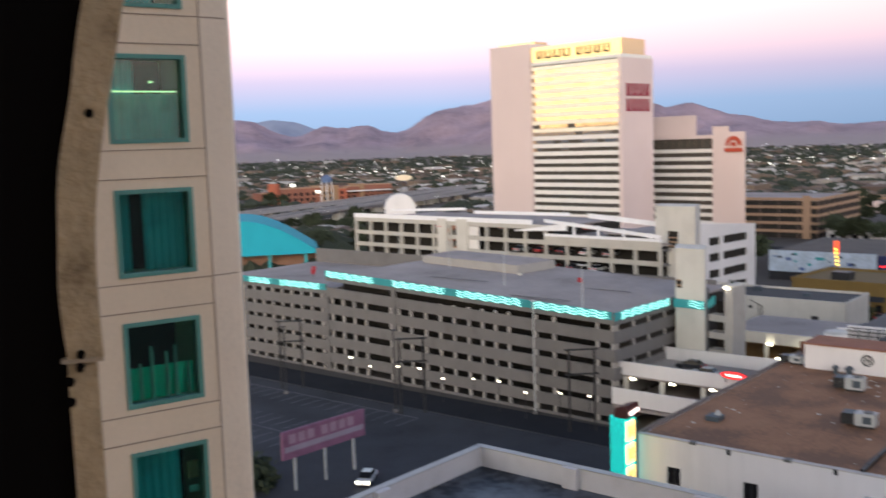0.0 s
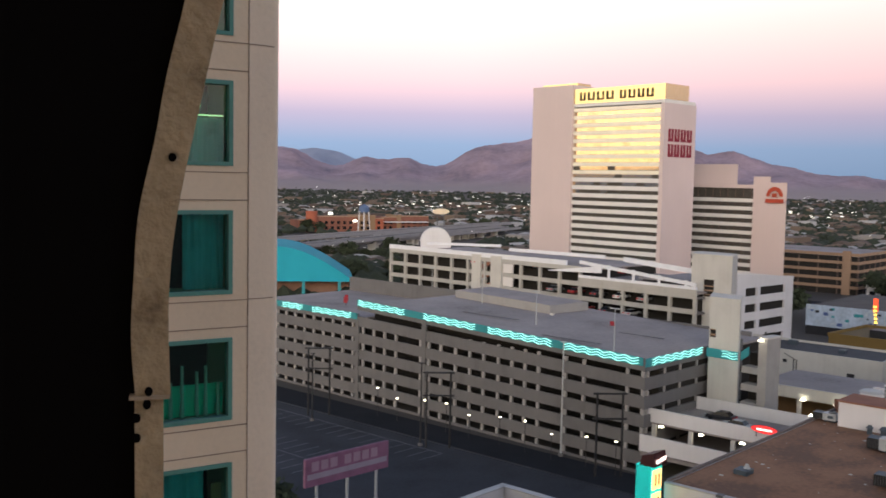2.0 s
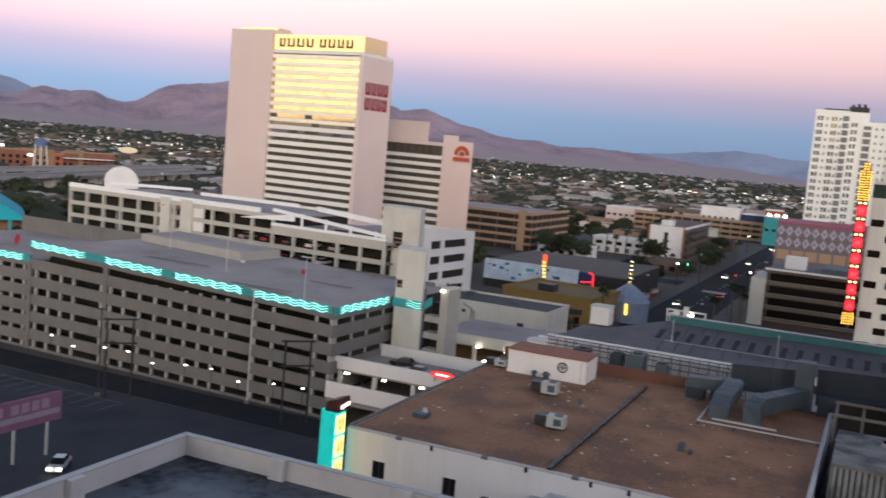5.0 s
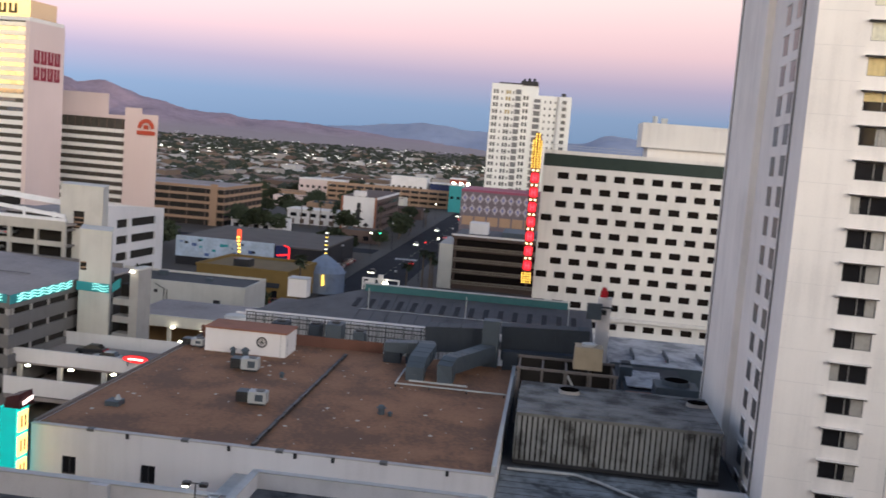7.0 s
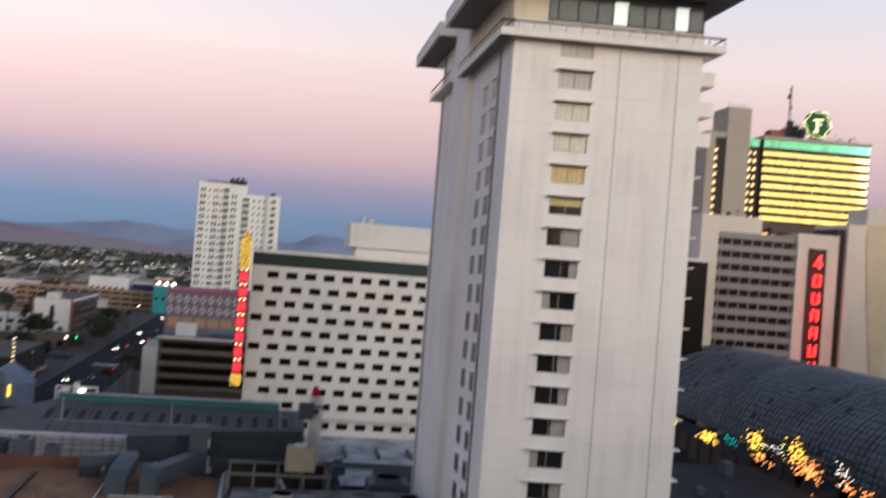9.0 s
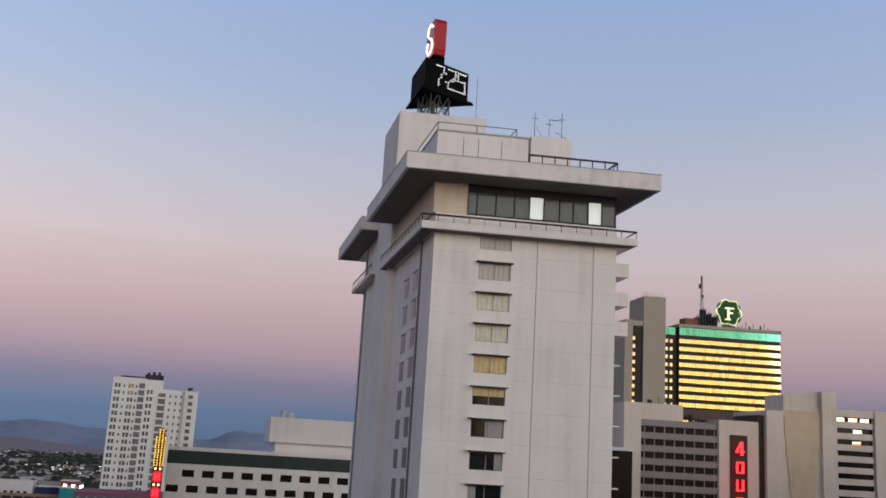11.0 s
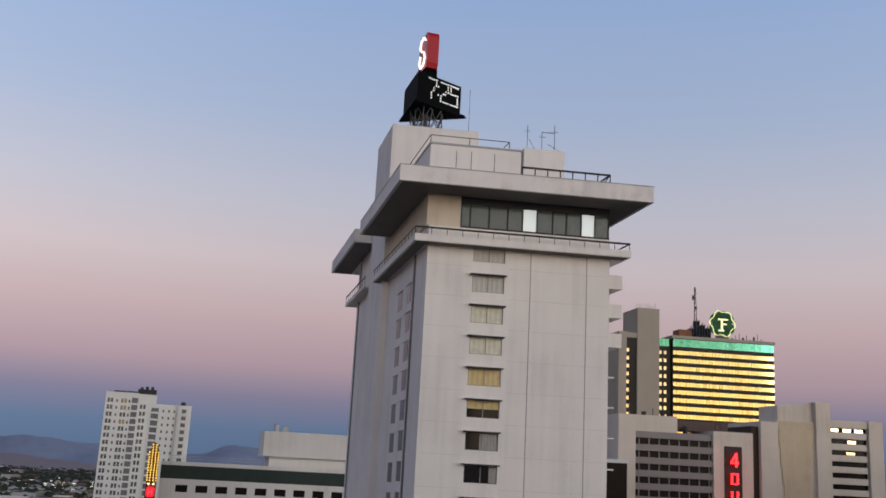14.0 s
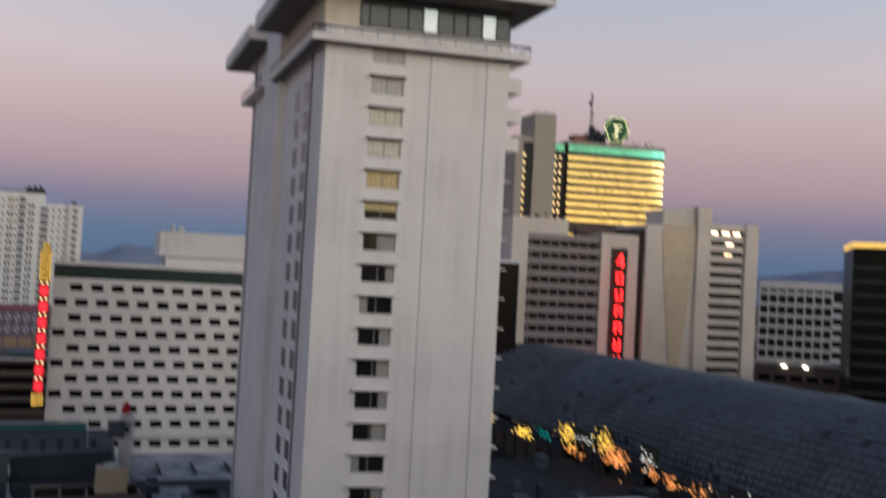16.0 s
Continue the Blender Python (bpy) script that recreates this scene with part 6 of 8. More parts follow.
# utility frames with cross beams
for x, y, yw in ((112.5, 104.8, -45), (119.6, 77.4, -45), (113.0, 134.5, -45)):
    f = thing("utility_frame", "dark steel utility frame with crossarms", "frame", x, y, 0, yw)
    for q in (0, 3.8):
        Solid().cyl(q, 0, 0, 12.5, 0.17, 8).part("post", DARK, f)
    for z in (8.5, 12.2):
        Solid().box(-0.6, 4.4, -0.1, 0.1, z, z + 0.25).part("crossarm", DARK, f)
# small lamps along the side street
for i in range(11):
    y = 70 + i * 5.6
    l_ = thing("street_lamp", "small lit lamp along the side street", "lamp", 121.6 + 0.6 * (i % 3), y, 0, group="lamps along the side street")
    h = 4.1 + 0.45 * (i * 5 % 3)
    Solid().cyl(0, 0, 0, h, 0.05, 6).part("pole", DARK, l_)
    Solid().box(-0.11, 0.11, -0.17, 0.17, h, h + 0.12).part("head", LAMPW, l_)
for x, y in ((131, 82), (140, 104), (150, 125), (160, 148)):
    l_ = thing("street_lamp", "pale lamp post on the garage roof deck", "lamp", x, y, 16.3, group="roof deck lamps")
    Solid().cyl(0, 0, 0, 7.0, 0.1, 6, 0.07).part("pole", GREYP, l_)
    Solid().box(-0.2, 0.2, -0.9, 0.9, 7.0, 7.15).part("head", GREYP, l_)
for x, y in ((151.5, 95), (138, 152), (141, 155)):
    q = thing("sign_board", "small red sign stand on the garage roof", "sign", x, y, 16.3)
    Solid().box(-0.45, -0.35, -0.55, 0.55, 0.5, 1.7).part("board", material("faded red sign", (0.30, 0.03, 0.04), 0.6) if "faded red sign" not in bpy.data.materials else bpy.data.materials["faded red sign"], q)
    Solid().box(-0.34, -0.2, -0.08, 0.08, 0, 1.6).part("post", STEEL, q)


# ---- the gold-glass hotel ----
def gold_slab():
    h = thing("hotel_tower", "hotel slab with gold mirror windows and teal crown", "building", 327.1, -172.9, 0, -98)
    k = skewed(6)
    tan_c = material("tan concrete core", (0.38, 0.335, 0.275), 0.85, vary=0.2, scale=0.1, streak=0.3)
    dk = material("black spandrel", (0.02, 0.016, 0.012), 0.4)
    Solid(k).box(0, 39.2, 0.3, 18, 0, 97.2).part("core", dk, h)
    Solid(k).box(-5, -0.01, 1.6, 18, 0, 97.0).part("core", dk, h)
    pane = Solid().box(0, 1.13, -0.05, 0.1, 0, 1.5).mesh("window", GOLD)
    side = Solid().box(0, 1.0, -0.05, 0.1, 0, 1.3).mesh("window", GOLDL)
    teal = Solid().box(0, 1.20, -0.05, 0.1, 0, 2.8).mesh("crown_pane", glass("teal mirror glass", (0.13, 0.42, 0.31), rough=0.1, metal=1.0))
    for i in range(31):
        again("crown_pane", teal, h, 0.12 + i * 1.26, 0.2, 94.2)
    for u in (-4.7, -3.4, -2.1):
        x, y, _ = k(u, 1.5, 0)
        again("crown_pane", teal, h, x, y, 94.2)
    z = 91.2
    for r_ in range(17):
        for i in range(31):
            again("window", pane, h, 0.12 + i * 1.26, 0.2, z)
        x, y, _ = k(-4.7, 1.5, 0)
        again("window", side, h, x, y, z)
        x, y, _ = k(-2.9, 1.5, 0)
        again("window", side, h, x, y, z)
        x, y, _ = k(-17.3, 1.1, 0)
        again("window", side, h, x, y, z)
        z -= 2.92
    Solid(k).box(-0.3, 39.5, -0.2, 18.2, 97.204, 98.3).part("parapet", tan_c, h)
    Solid(k).box(-13.4, -5.01, 0.5, 14, 0, 107.8).part("lift_core", tan_c, h, "tall tan concrete lift core")
    Solid(k).box(-17.4, -13.41, 1.2, 14, 0, 96.5).part("lift_core", dk, h)
    Solid(k).box(-20.4, -17.41, 0.6, 14, 0, 98.6).box(-17.4, -13.41, 0.8, 14, 96.5, 98.4).part("end_wall", tan_c, h)
    lattice_m = material("weathered plant steel", (0.11, 0.12, 0.125), 0.7, vary=0.5, scale=0.5)
    for u, top_ in ((9.8, 102.5), (12.0, 105.5), (14.2, 104.0), (16.4, 103.0)):
        Solid(k).box(u, u + 1.6, 7, 9, 98.3, top_).part("plant_unit", GALVD, h)
        Solid(k).box(u + 0.2, u + 0.5, 6.4, 6.7, 98.3, top_ + 0.8).box(u + 1.2, u + 1.5, 6.4, 6.7, 98.3, top_ + 0.3).box(u, u + 1.9, 6.4, 6.7, top_ - 2.2, top_ - 1.9).part("plant_frame", lattice_m, h, "grey steel plant frame")
    Solid(k).box(4.6, 9.6, 5, 10, 98.3, 101.5).part("plant_box", RUST, h)
    for i in range(9):
        Solid(k).cyl(26 + i * 1.45, 6, 98.3, 99.6 + (i * 7 % 5) * 0.5, 0.12 + 0.3 * (i % 3 == 0), 6).part("roof_pipe", GALV, h)
    m = Solid(k)
    for x, y in ((11.3, 6.4), (12.3, 6.4), (11.8, 7.2)):
        m.tube((x, y, 105), (11.8 + (x - 11.8) * 0.4, 6.7, 118.5), 0.11, 4)
    for i in range(8):
        m.tube((11.3, 6.4, 105 + i * 1.6), (12.2, 6.4, 106.6 + i * 1.6), 0.08, 4)
    m.box(10.7, 11.5, 6.2, 6.8, 113.5, 115.2).box(11.9, 12.4, 6.2, 6.8, 109.8, 110.9)
    m.part("mast", DARK, h, "lattice radio mast")
    for i in range(10):
        Solid(k).box(-13.2 + i * 0.85, -13.12 + i * 0.85, 3, 3.08, 107.8, 109.0 + (i * 3 % 4) * 0.4).part("aerial", DARK, h)
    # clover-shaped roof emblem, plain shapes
    s = thing("roof_emblem", "glowing green clover-shaped roof emblem", "sign", 324.4, -191.8, 98.3, -98)
    gr = material("dark green face", (0.03, 0.12, 0.05), 0.5)
    for x, z in ((-2.0, 7.4), (2.0, 7.4), (-2.3, 3.9), (2.3, 3.9), (0, 8.2), (0, 3.0)):
        d = Solid()
        a = [2 * math.pi * i / 18 for i in range(18)]
        d.hexa([(x + 2.5 * math.cos(t), 0, z + 2.2 * math.sin(t)) for t in a], [(x + 2.5 * math.cos(t), 0.8, z + 2.2 * math.sin(t)) for t in a])
        d.part("leaf", gr, s)
    o = Solid()
    pts = []
    for i in range(60):
        t = 2 * math.pi * i / 60
        q = 4.55 + 0.45 * math.cos(6 * t + 0.5)
        pts.append((q * math.cos(t), -0.2, 5.6 + q * 1.03 * math.sin(t)))
    for a, b in zip(pts, pts[1:] + pts[:1]):
        o.tube(a, b, 0.13, 4)
    o.part("outline", lit("yellow green neon", (0.9, 1.0, 0.35), 1.1), s, "yellow-green neon outline")
    t = Solid().box(-1.6, 2.0, -0.35, -0.05, 6.9, 7.45).box(-0.6, 0.1, -0.35, -0.05, 3.2, 6.9).box(0.1, 1.5, -0.35, -0.05, 5.2, 5.65).box(-1.6, 0.5, -0.35, -0.05, 2.7, 3.2)
    t.part("mark", lit("cream bulbs", (1.0, 0.9, 0.5), 1.1), s, "cream bulb mark of plain bars")
    Solid().box(-2.5, 2.5, 0.2, 0.6, 0, 1.4).part("stand", STEEL, s)


gold_slab()


# ---- the hotel with the vertical red letters ----
def red_letter_hotel():
    h = thing("hotel_building", "beige hotel with ribbon windows and vertical sign", "building", 225.0, -130.1, 0, -98)
    k = skewed(6)
    bg = material("beige plaster", (0.56, 0.50, 0.435), 0.85, vary=0.35, scale=0.12, streak=0.6)
    wn_ = material("mauve spandrel", (0.26, 0.225, 0.222), 0.8, vary=0.2, scale=0.2, streak=0.3)
    sh = 1.3
    Solid(k).box(0, 8.0 * sh, 0, 16, 0, 57.6).part("sign_wall", bg, h)
    Solid(k).box(8.05 * sh, 9.5 * sh, 0.9, 16, 0, 59.5).part("slot", material("dark brown slot", (0.05, 0.03, 0.02), 0.6), h)
    Solid(k).box(9.55 * sh, 13.0 * sh, -0.3, 18, 0, 60.8).part("wall", bg, h)
    Solid(k).box(21.0 * sh, 24.0 * sh, -0.3, 18, 0, 66.5).part("wall", bg, h)
    # tapering tan panel between them
    Solid(k).box(13.0 * sh, 21.0 * sh, 0.5, 18, 0, 61.3).part("wall", bg, h)
    tan_m = material("tan ribbed panel", (0.52, 0.43, 0.31), 0.85, vary=0.35, scale=0.3, streak=0.5)
    for i in range(26):
        d_ = abs(i - 12.5) / 12.5
        x = (13.15 + 0.298 * i) * sh
        Solid(k).box(x, x + 0.29 * sh, 0.22 + 0.04 * (i % 2), 0.498, 61.2 - 50 * (1 - d_) ** 0.8 if d_ < 0.96 else 59.5, 61.2).part("tan_panel", tan_m, h, "tan ribbed panel tapering downwards")
    Solid(k).hexa([(17.7, 1, 61.3), (27.2, 1, 61.3), (27.2, 10, 61.3), (17.7, 10, 61.3)], [(17.7, 1, 65.2), (27.2, 1, 66.4), (27.2, 10, 66.4), (17.7, 10, 65.2)]).part("plant_screen", bg, h)
    # left wing with ribbons
    Solid(k).box(-20.2, 0, 1.2, 16, 0, 55.8).part("core", GLASSB, h)
    Solid(k).box(-20.2, 0, 0.6, 16, 55.0, 56.6).part("parapet", wn_, h)
    rb = Solid().box(-20.2, 0, 0.3, 1.4, 0, 1.6).mesh("floor_band", wn_)
    rc = Solid().box(0, 10.0, 0.3, 1.4, 0, 1.55).mesh("floor_band", bg)
    for i in range(16):
        again("floor_band", rb, h, 0, 0, 51.8 - 3.17 * i)
        again("floor_band", rc, h, 31.3, 0, 57.6 - 2.85 * i)
    mu = Solid().box(-0.12, 0.12, 0.9, 1.3, 0, 54.8).mesh("mullion", wn_)
    for i in range(8):
        again("mullion", mu, h, -19 + i * 2.6, 0, 0)
    Solid(k).box(-24.6, -20.2, 0, 16, 0, 60.6).part("end_pier", bg, h)
    Solid(k).box(-20.2, -8, 3, 12, 56.6, 60.8).part("penthouse", bg, h)
    Solid(k).box(-7.9, 7.0, 6, 12, 57.604, 60.2).part("plant_screen", BRICK, h, "dark rooftop plant screen")
    for x, y, z_, hh in ((-19, 3, 60.8, 1.4), (-17.4, 3, 60.8, 1.0), (-14.5, 3, 60.8, 1.8), (-6, 4, 56.6, 2.4), (-3.5, 4, 56.6, 1.6), (2.0, 3, 57.6, 2.8), (3.4, 3, 57.6, 2.2)):
        Solid(k).box(x, x + 0.14, y, y + 0.14, z_, z_ + hh).part("pipe", DARK, h)
    Solid(k).box(2.0, 3.5, 3, 3.12, 59.4, 59.55).part("pipe", DARK, h)
    for x in (-16, -11, -5):
        Solid(k).cyl(x, 5, 56.6, 58.6 if x > -10 else 61.8, 0.6, 10).part("roof_vent", DARK, h)
    # right wing
    Solid(k).box(31.2, 41.6, 1.2, 16, 0, 61.6).part("core", GLASSB, h)
    Solid(k).box(31.2, 41.6, 0.2, 16, 60.4, 62.2).part("parapet", bg, h)
    Solid(k).box(41.6, 45.4, -0.2, 18, 0, 62.4).part("end_pier", bg, h)
    # Mirror pieces over the brown glass, set only where a glint belongs.
    gp = Solid().box(0, 2.3, 0.85, 1.0, 0, 0.85).mesh("window", GOLDL)
    for x, z in ((31.5, 59.3), (35, 59.3), (38.2, 59.3), (36.2, 56.4), (35.8, 53.4)):
        again("window", gp, h, x, 0, z, 0, "mirror piece added for a sunset glint")
    # vertical sign: number as plain bar, letters as plain red bars
    s = thing("blade_sign", "dark vertical sign with glowing red letter shapes", "sign", 225.0, -130.1, 0, -98)
    Solid().box(2.8, 7.4, -0.16, -0.003, 20.0, 54.0).part("board", material("dark sign board", (0.03, 0.02, 0.02), 0.5), s)
    z = 49.0
    for i in range(7):
        c = Solid()
        if i == 0:
            c.hexa([(4.05, -1.1, z + 1.0), (4.4, -1.1, z + 1.0), (5.7, -1.1, z + 3.3), (5.35, -1.1, z + 3.3)], [(4.05, -0.75, z + 1.0), (4.4, -0.75, z + 1.0), (5.7, -0.75, z + 3.3), (5.35, -0.75, z + 3.3)])
            c.box(4.05, 6.2, -1.1, -0.75, z + 0.75, z + 1.1).box(5.35, 5.75, -1.1, -0.75, z, z + 3.3)
        else:
            c.box(4.2, 4.52, -1.1, -0.75, z, z + 2.7).box(5.68, 6.0, -1.1, -0.75, z, z + 2.7).box(4.52, 5.68, -1.1, -0.75, z + (2.45 if i in (1, 3, 4) else 0), z + (2.7 if i in (1, 3, 4) else 0.25))
            c.box(4.52, 5.68, -1.1, -0.75, z + 1.2, z + 1.45) if i > 2 else c.box(4.52, 5.68, -1.1, -0.75, z, z + 0.25)
        c.part("letter_bar", NREDS, s, "glowing red letter shape")
        Solid().box(4.9, 5.1, -0.75, -0.164, z + 1.0, z + 1.3).part("bracket", DARK, s, "letter bracket")
        z -= 4.35
    d = thing("office_building", "dark glazed office block by the hotel", "building", 221.5, -92.2, 0, -98)
    Solid().box(0, 12, 0, 10, 0, 48.2).part("wall", GLASSB, d)
    Solid().box(-0.2, 12.2, -0.2, 10, 48.204, 49).part("cap", WHITE, d)


red_letter_hotel()


# ---- towers to the south ----
def south_blocks():
    g = thing("hotel_building", "grey hotel with grid of recessed balconies", "building", 257.0, -207.0, 0, -130)
    gm = material("grey white concrete", (0.60, 0.58, 0.57), 0.85, vary=0.25, scale=0.2, streak=0.3)
    Solid().box(0, 30, 1.0, 16, 0, 46).part("core", DARKIN, g)
    Solid().box(0, 30, 0, 16, 46, 48.4).part("parapet", gm, g)
    for i in range(13):
        Solid().box(0, 22, 0, 1.2, 2.0 + 3.5 * i, 3.0 + 3.5 * i).part("floor_band", gm, g)
    for i in range(9):
        Solid().box(i * 2.72, i * 2.72 + 0.45, -0.05, 1.1, 0, 46).part("pier", gm, g)
    Solid().box(28, 34, -1, 16, 0, 50).part("end_wall", WHITE, g)
    for i in range(12):
        Solid().box(22.2, 28, -0.6, 1.2, 2.4 + 3.5 * i, 3.9 + 3.5 * i).part("balcony", WHITE, g)
    lo = thing("low_building", "dark brown flat-roofed podium with two bright lamps", "building", 203.0, -163.0, 0, -131.4)
    Solid().box(0, 24, 0, 13, 0, 26.4).part("wall", BRICK, lo)
    Solid().box(-0.2, 24.2, -0.2, 0.3, 26.404, 27.0).part("parapet", GREYP, lo)
    for i in range(6):
        Solid().box(1 + i * 3.8, 3.8 + i * 3.8, -0.06, 0.1, 22.4, 23.8).part("window", GLASSB, lo)
    for x in (6.4, 11.4):
        Solid().box(x, x + 1.2, -0.9, -0.25, 25.9, 26.3).part("lamp", LAMPW, lo, "lit white floodlight")
    b = thing("hotel_tower", "black glass hotel tower with gold crown line", "building", 166.5, -158.6, 0, -128)
    Solid().box(0, 30, 0, 20, 0, 54.8).part("wall", glass("black glass", (0.006, 0.006, 0.006), rough=0.3, spec=0.1), b)
    Solid().box(-0.15, 30, -0.15, 20, 54.804, 56.0).part("crown", lit("gold crown line", (1.0, 0.55, 0.12), 0.9), b, "glowing gold crown line")
    for i in range(17):
        Solid().box(-0.05, 30, -0.06, -0.003, 3 * i + 2.2, 3 * i + 2.9).part("floor_band", DARK, b)


south_blocks()


# ---- the vaulted street canopy ----
def canopy():
    c = thing("street_canopy", "vaulted grey space-frame canopy over the street", "canopy", 0, -112, 0)
    gm = material("canopy lattice", (0.125, 0.14, 0.16), 0.6, metal=0.1, vary=0.8, scale=0.14, fine=0.7, tint=(0.075, 0.087, 0.105))
    x0, x1, nx, na = 62.0, 420.0, 250, 38

    def at(x, a, r=0.0):
        t = math.pi * a / na
        return (x, (21 + r) * math.cos(t), 14 + (14.2 + r) * math.sin(t))
    shell = Solid()
    for j in range(na):
        shell.put([at(x0, j, -0.5), at(x1, j, -0.5), at(x1, j + 1, -0.5), at(x0, j + 1, -0.5)], [(0, 1, 2, 3)])
    shell.part("shell", material("dark canopy soffit", (0.045, 0.05, 0.06), 0.8, vary=0.8, scale=0.3), c)
    panels = Solid()
    w = (x1 - x0) / nx
    rnd = random.Random(17)
    for i in range(nx):
        for j in range(na):
            if rnd.random() < 0.012:
                continue
            g = rnd.uniform(0.06, 0.2)
            xa, xb = x0 + i * w + g, x0 + (i + 1) * w - rnd.uniform(0.05, 0.2)
            o, l0, l1 = rnd.uniform(-0.06, 0.06), rnd.uniform(0.03, 0.13), rnd.uniform(0.87, 0.97)
            panels.put([at(xa, j + l0, o - 0.25), at(xb, j + l0, o - 0.25), at(xb, j + l1, o - 0.25), at(xa, j + l1, o - 0.25),
                        at((xa + xb) / 2 + rnd.uniform(-0.3, 0.3), j + 0.5, o + rnd.uniform(-0.05, 0.05))], [(0, 1, 4), (1, 2, 4), (2, 3, 4), (3, 0, 4)])
    p = panels.part("lattice_panel", gm, c, "pyramid panels of the space frame")
    p["kind"] = "stuff"
    rib = Solid()
    for j in range(na):
        rib.tube(at(0, j, 0.1), at(0, j + 1, 0.1), 0.12, 5)
    rm = rib.mesh("rib", gm)
    for i in range(13):
        again("rib", rm, c, x0 + i * 30, 0, 0)
    leg = Solid().cyl(0, 0, 0, 14, 0.7, 10).mesh("leg", GREYP)
    for i in range(7):
        for q in (-20.5, 20.5):
            again("leg", leg, c, x0 + i * 60, q, 0)
    # lit casino fronts under its edge
    f = thing("casino_building", "row of casino fronts with marquee bulbs", "building", 95, -90, 0)
    Solid().box(0, 120, -1, 6, 0, 13.5).part("wall", material("dark roof edge", (0.03, 0.03, 0.033), 0.8, vary=0.4), f)
    amber = lit("amber marquee bulbs", (1.0, 0.36, 0.11), 1.4)
    rnd = random.Random(8)
    for i, (xa, xb, za, zb, m, n, sz) in enumerate(((91, 97, 13.6, 15.6, NYEL, 34, 0.20), (74, 79, 13.6, 15.6, NYEL, 34, 0.20), (56, 61.5, 15.6, 18.6, NYEL, 40, 0.17), (44, 49, 16.6, 19.8, NYEL, 34, 0.16), (50, 55, 16.0, 18.4, LEDW, 12, 0.08),
                                                   (53, 60, 13.8, 15.6, amber, 22, 0.12), (39, 46, 14.0, 17.6, amber, 70, 0.17), (31, 35, 15.4, 19.4, LEDW, 16, 0.10), (30, 34, 14.6, 16.6, amber, 18, 0.12),
                                                   (25, 29, 14.4, 16.2, amber, 22, 0.13), (17, 22, 14.2, 16.2, amber, 20, 0.12), (3, 14, 14.0, 17.5, LEDW, 12, 0.08), (66, 70, 14.6, 16.6, NEONT, 8, 0.2))):
        q = Solid()
        for _ in range(int(n * 1.5)):
            x, z, s = rnd.gauss((xa + xb) / 2, (xb - xa) / 3.2), rnd.gauss((za + zb) / 2, (zb - za) / 3.6), rnd.uniform(0.3, 0.62) * sz
            q.box(x - s, x + s, 6.1, 6.3, z - s * 1.2, z + s * 1.2)
        o = q.part("marquee_bulbs", m, f, "clusters of glowing marquee bulbs")
        o["kind"] = "stuff"
        Solid().box(xa, xb, 5.6, 6.05, 13.0, zb + 0.3).part("marquee", DARK, f, "dark marquee frame")
    front_m = material("shadowed shop front", (0.07, 0.05, 0.045), 0.8, vary=0.6, scale=0.2)
    for i in range(24):
        Solid().box(1 + i * 5.0, 4.6 + i * 5.0, 6.004, 6.04, 8.0 + (i * 7 % 5) * 0.5, 13.3).part("shop_front", front_m, f)
    # roofs between tower and street
    w_ = thing("low_building", "white flat roof with round black fans", "building", 88, -84, 0)
    Solid().box(0, 26.5, 10, 42, 0, 14).part("roof", WMEMB, w_)
    Solid().box(26.0, 26.5, 10, 42, 14.004, 15.1).part("parapet", WHITE, w_)
    Solid().box(0, 26, 9.6, 10, 0, 15.1).part("parapet", WHITE, w_)
    for x, y, q in ((17.5, 35.1, 1.3), (13.6, 35.6, 1.45), (8.7, 35.0, 1.3), (4.5, 39.7, 1.6), (15.5, 38.6, 1.2)):
        Solid().cyl(x, y, 14, 14.6, q, 18).part("fan_stack", GALV, w_)
        # Dark fan throat drawn as a black disc on the capped stack.
        Solid().cyl(x, y, 14.603, 14.66, q * 0.97, 18).part("fan_shade_disc", MATTEBLACK, w_)
    z_ = thing("low_building", "dark cluttered roofs of the casinos", "building", 90, -84, 0)
    Solid().box(24.6, 66, 0, 25.5, 0, 12.5).part("roof", material("dark tar roof", (0.03, 0.031, 0.036), 0.85, vary=0.5, scale=0.2), z_)
    Solid().box(24.6, 66, 25.5, 42, 0, 12.0).part("roof", bpy.data.materials["dark tar roof"], z_)
    for i in range(34):
        x, y = rnd.uniform(4, 62), rnd.uniform(2, 40)
        if x < 26:
            continue
        sx, sy, sz = rnd.uniform(0.8, 3), rnd.uniform(0.8, 2.6), rnd.uniform(0.8, 2.4)
        Solid().box(x, x + sx, y, y + sy, 12, 12.5 + sz).part("roof_unit", [GALV, GALVD, GALVD, GALV][i % 4], z_)


canopy()


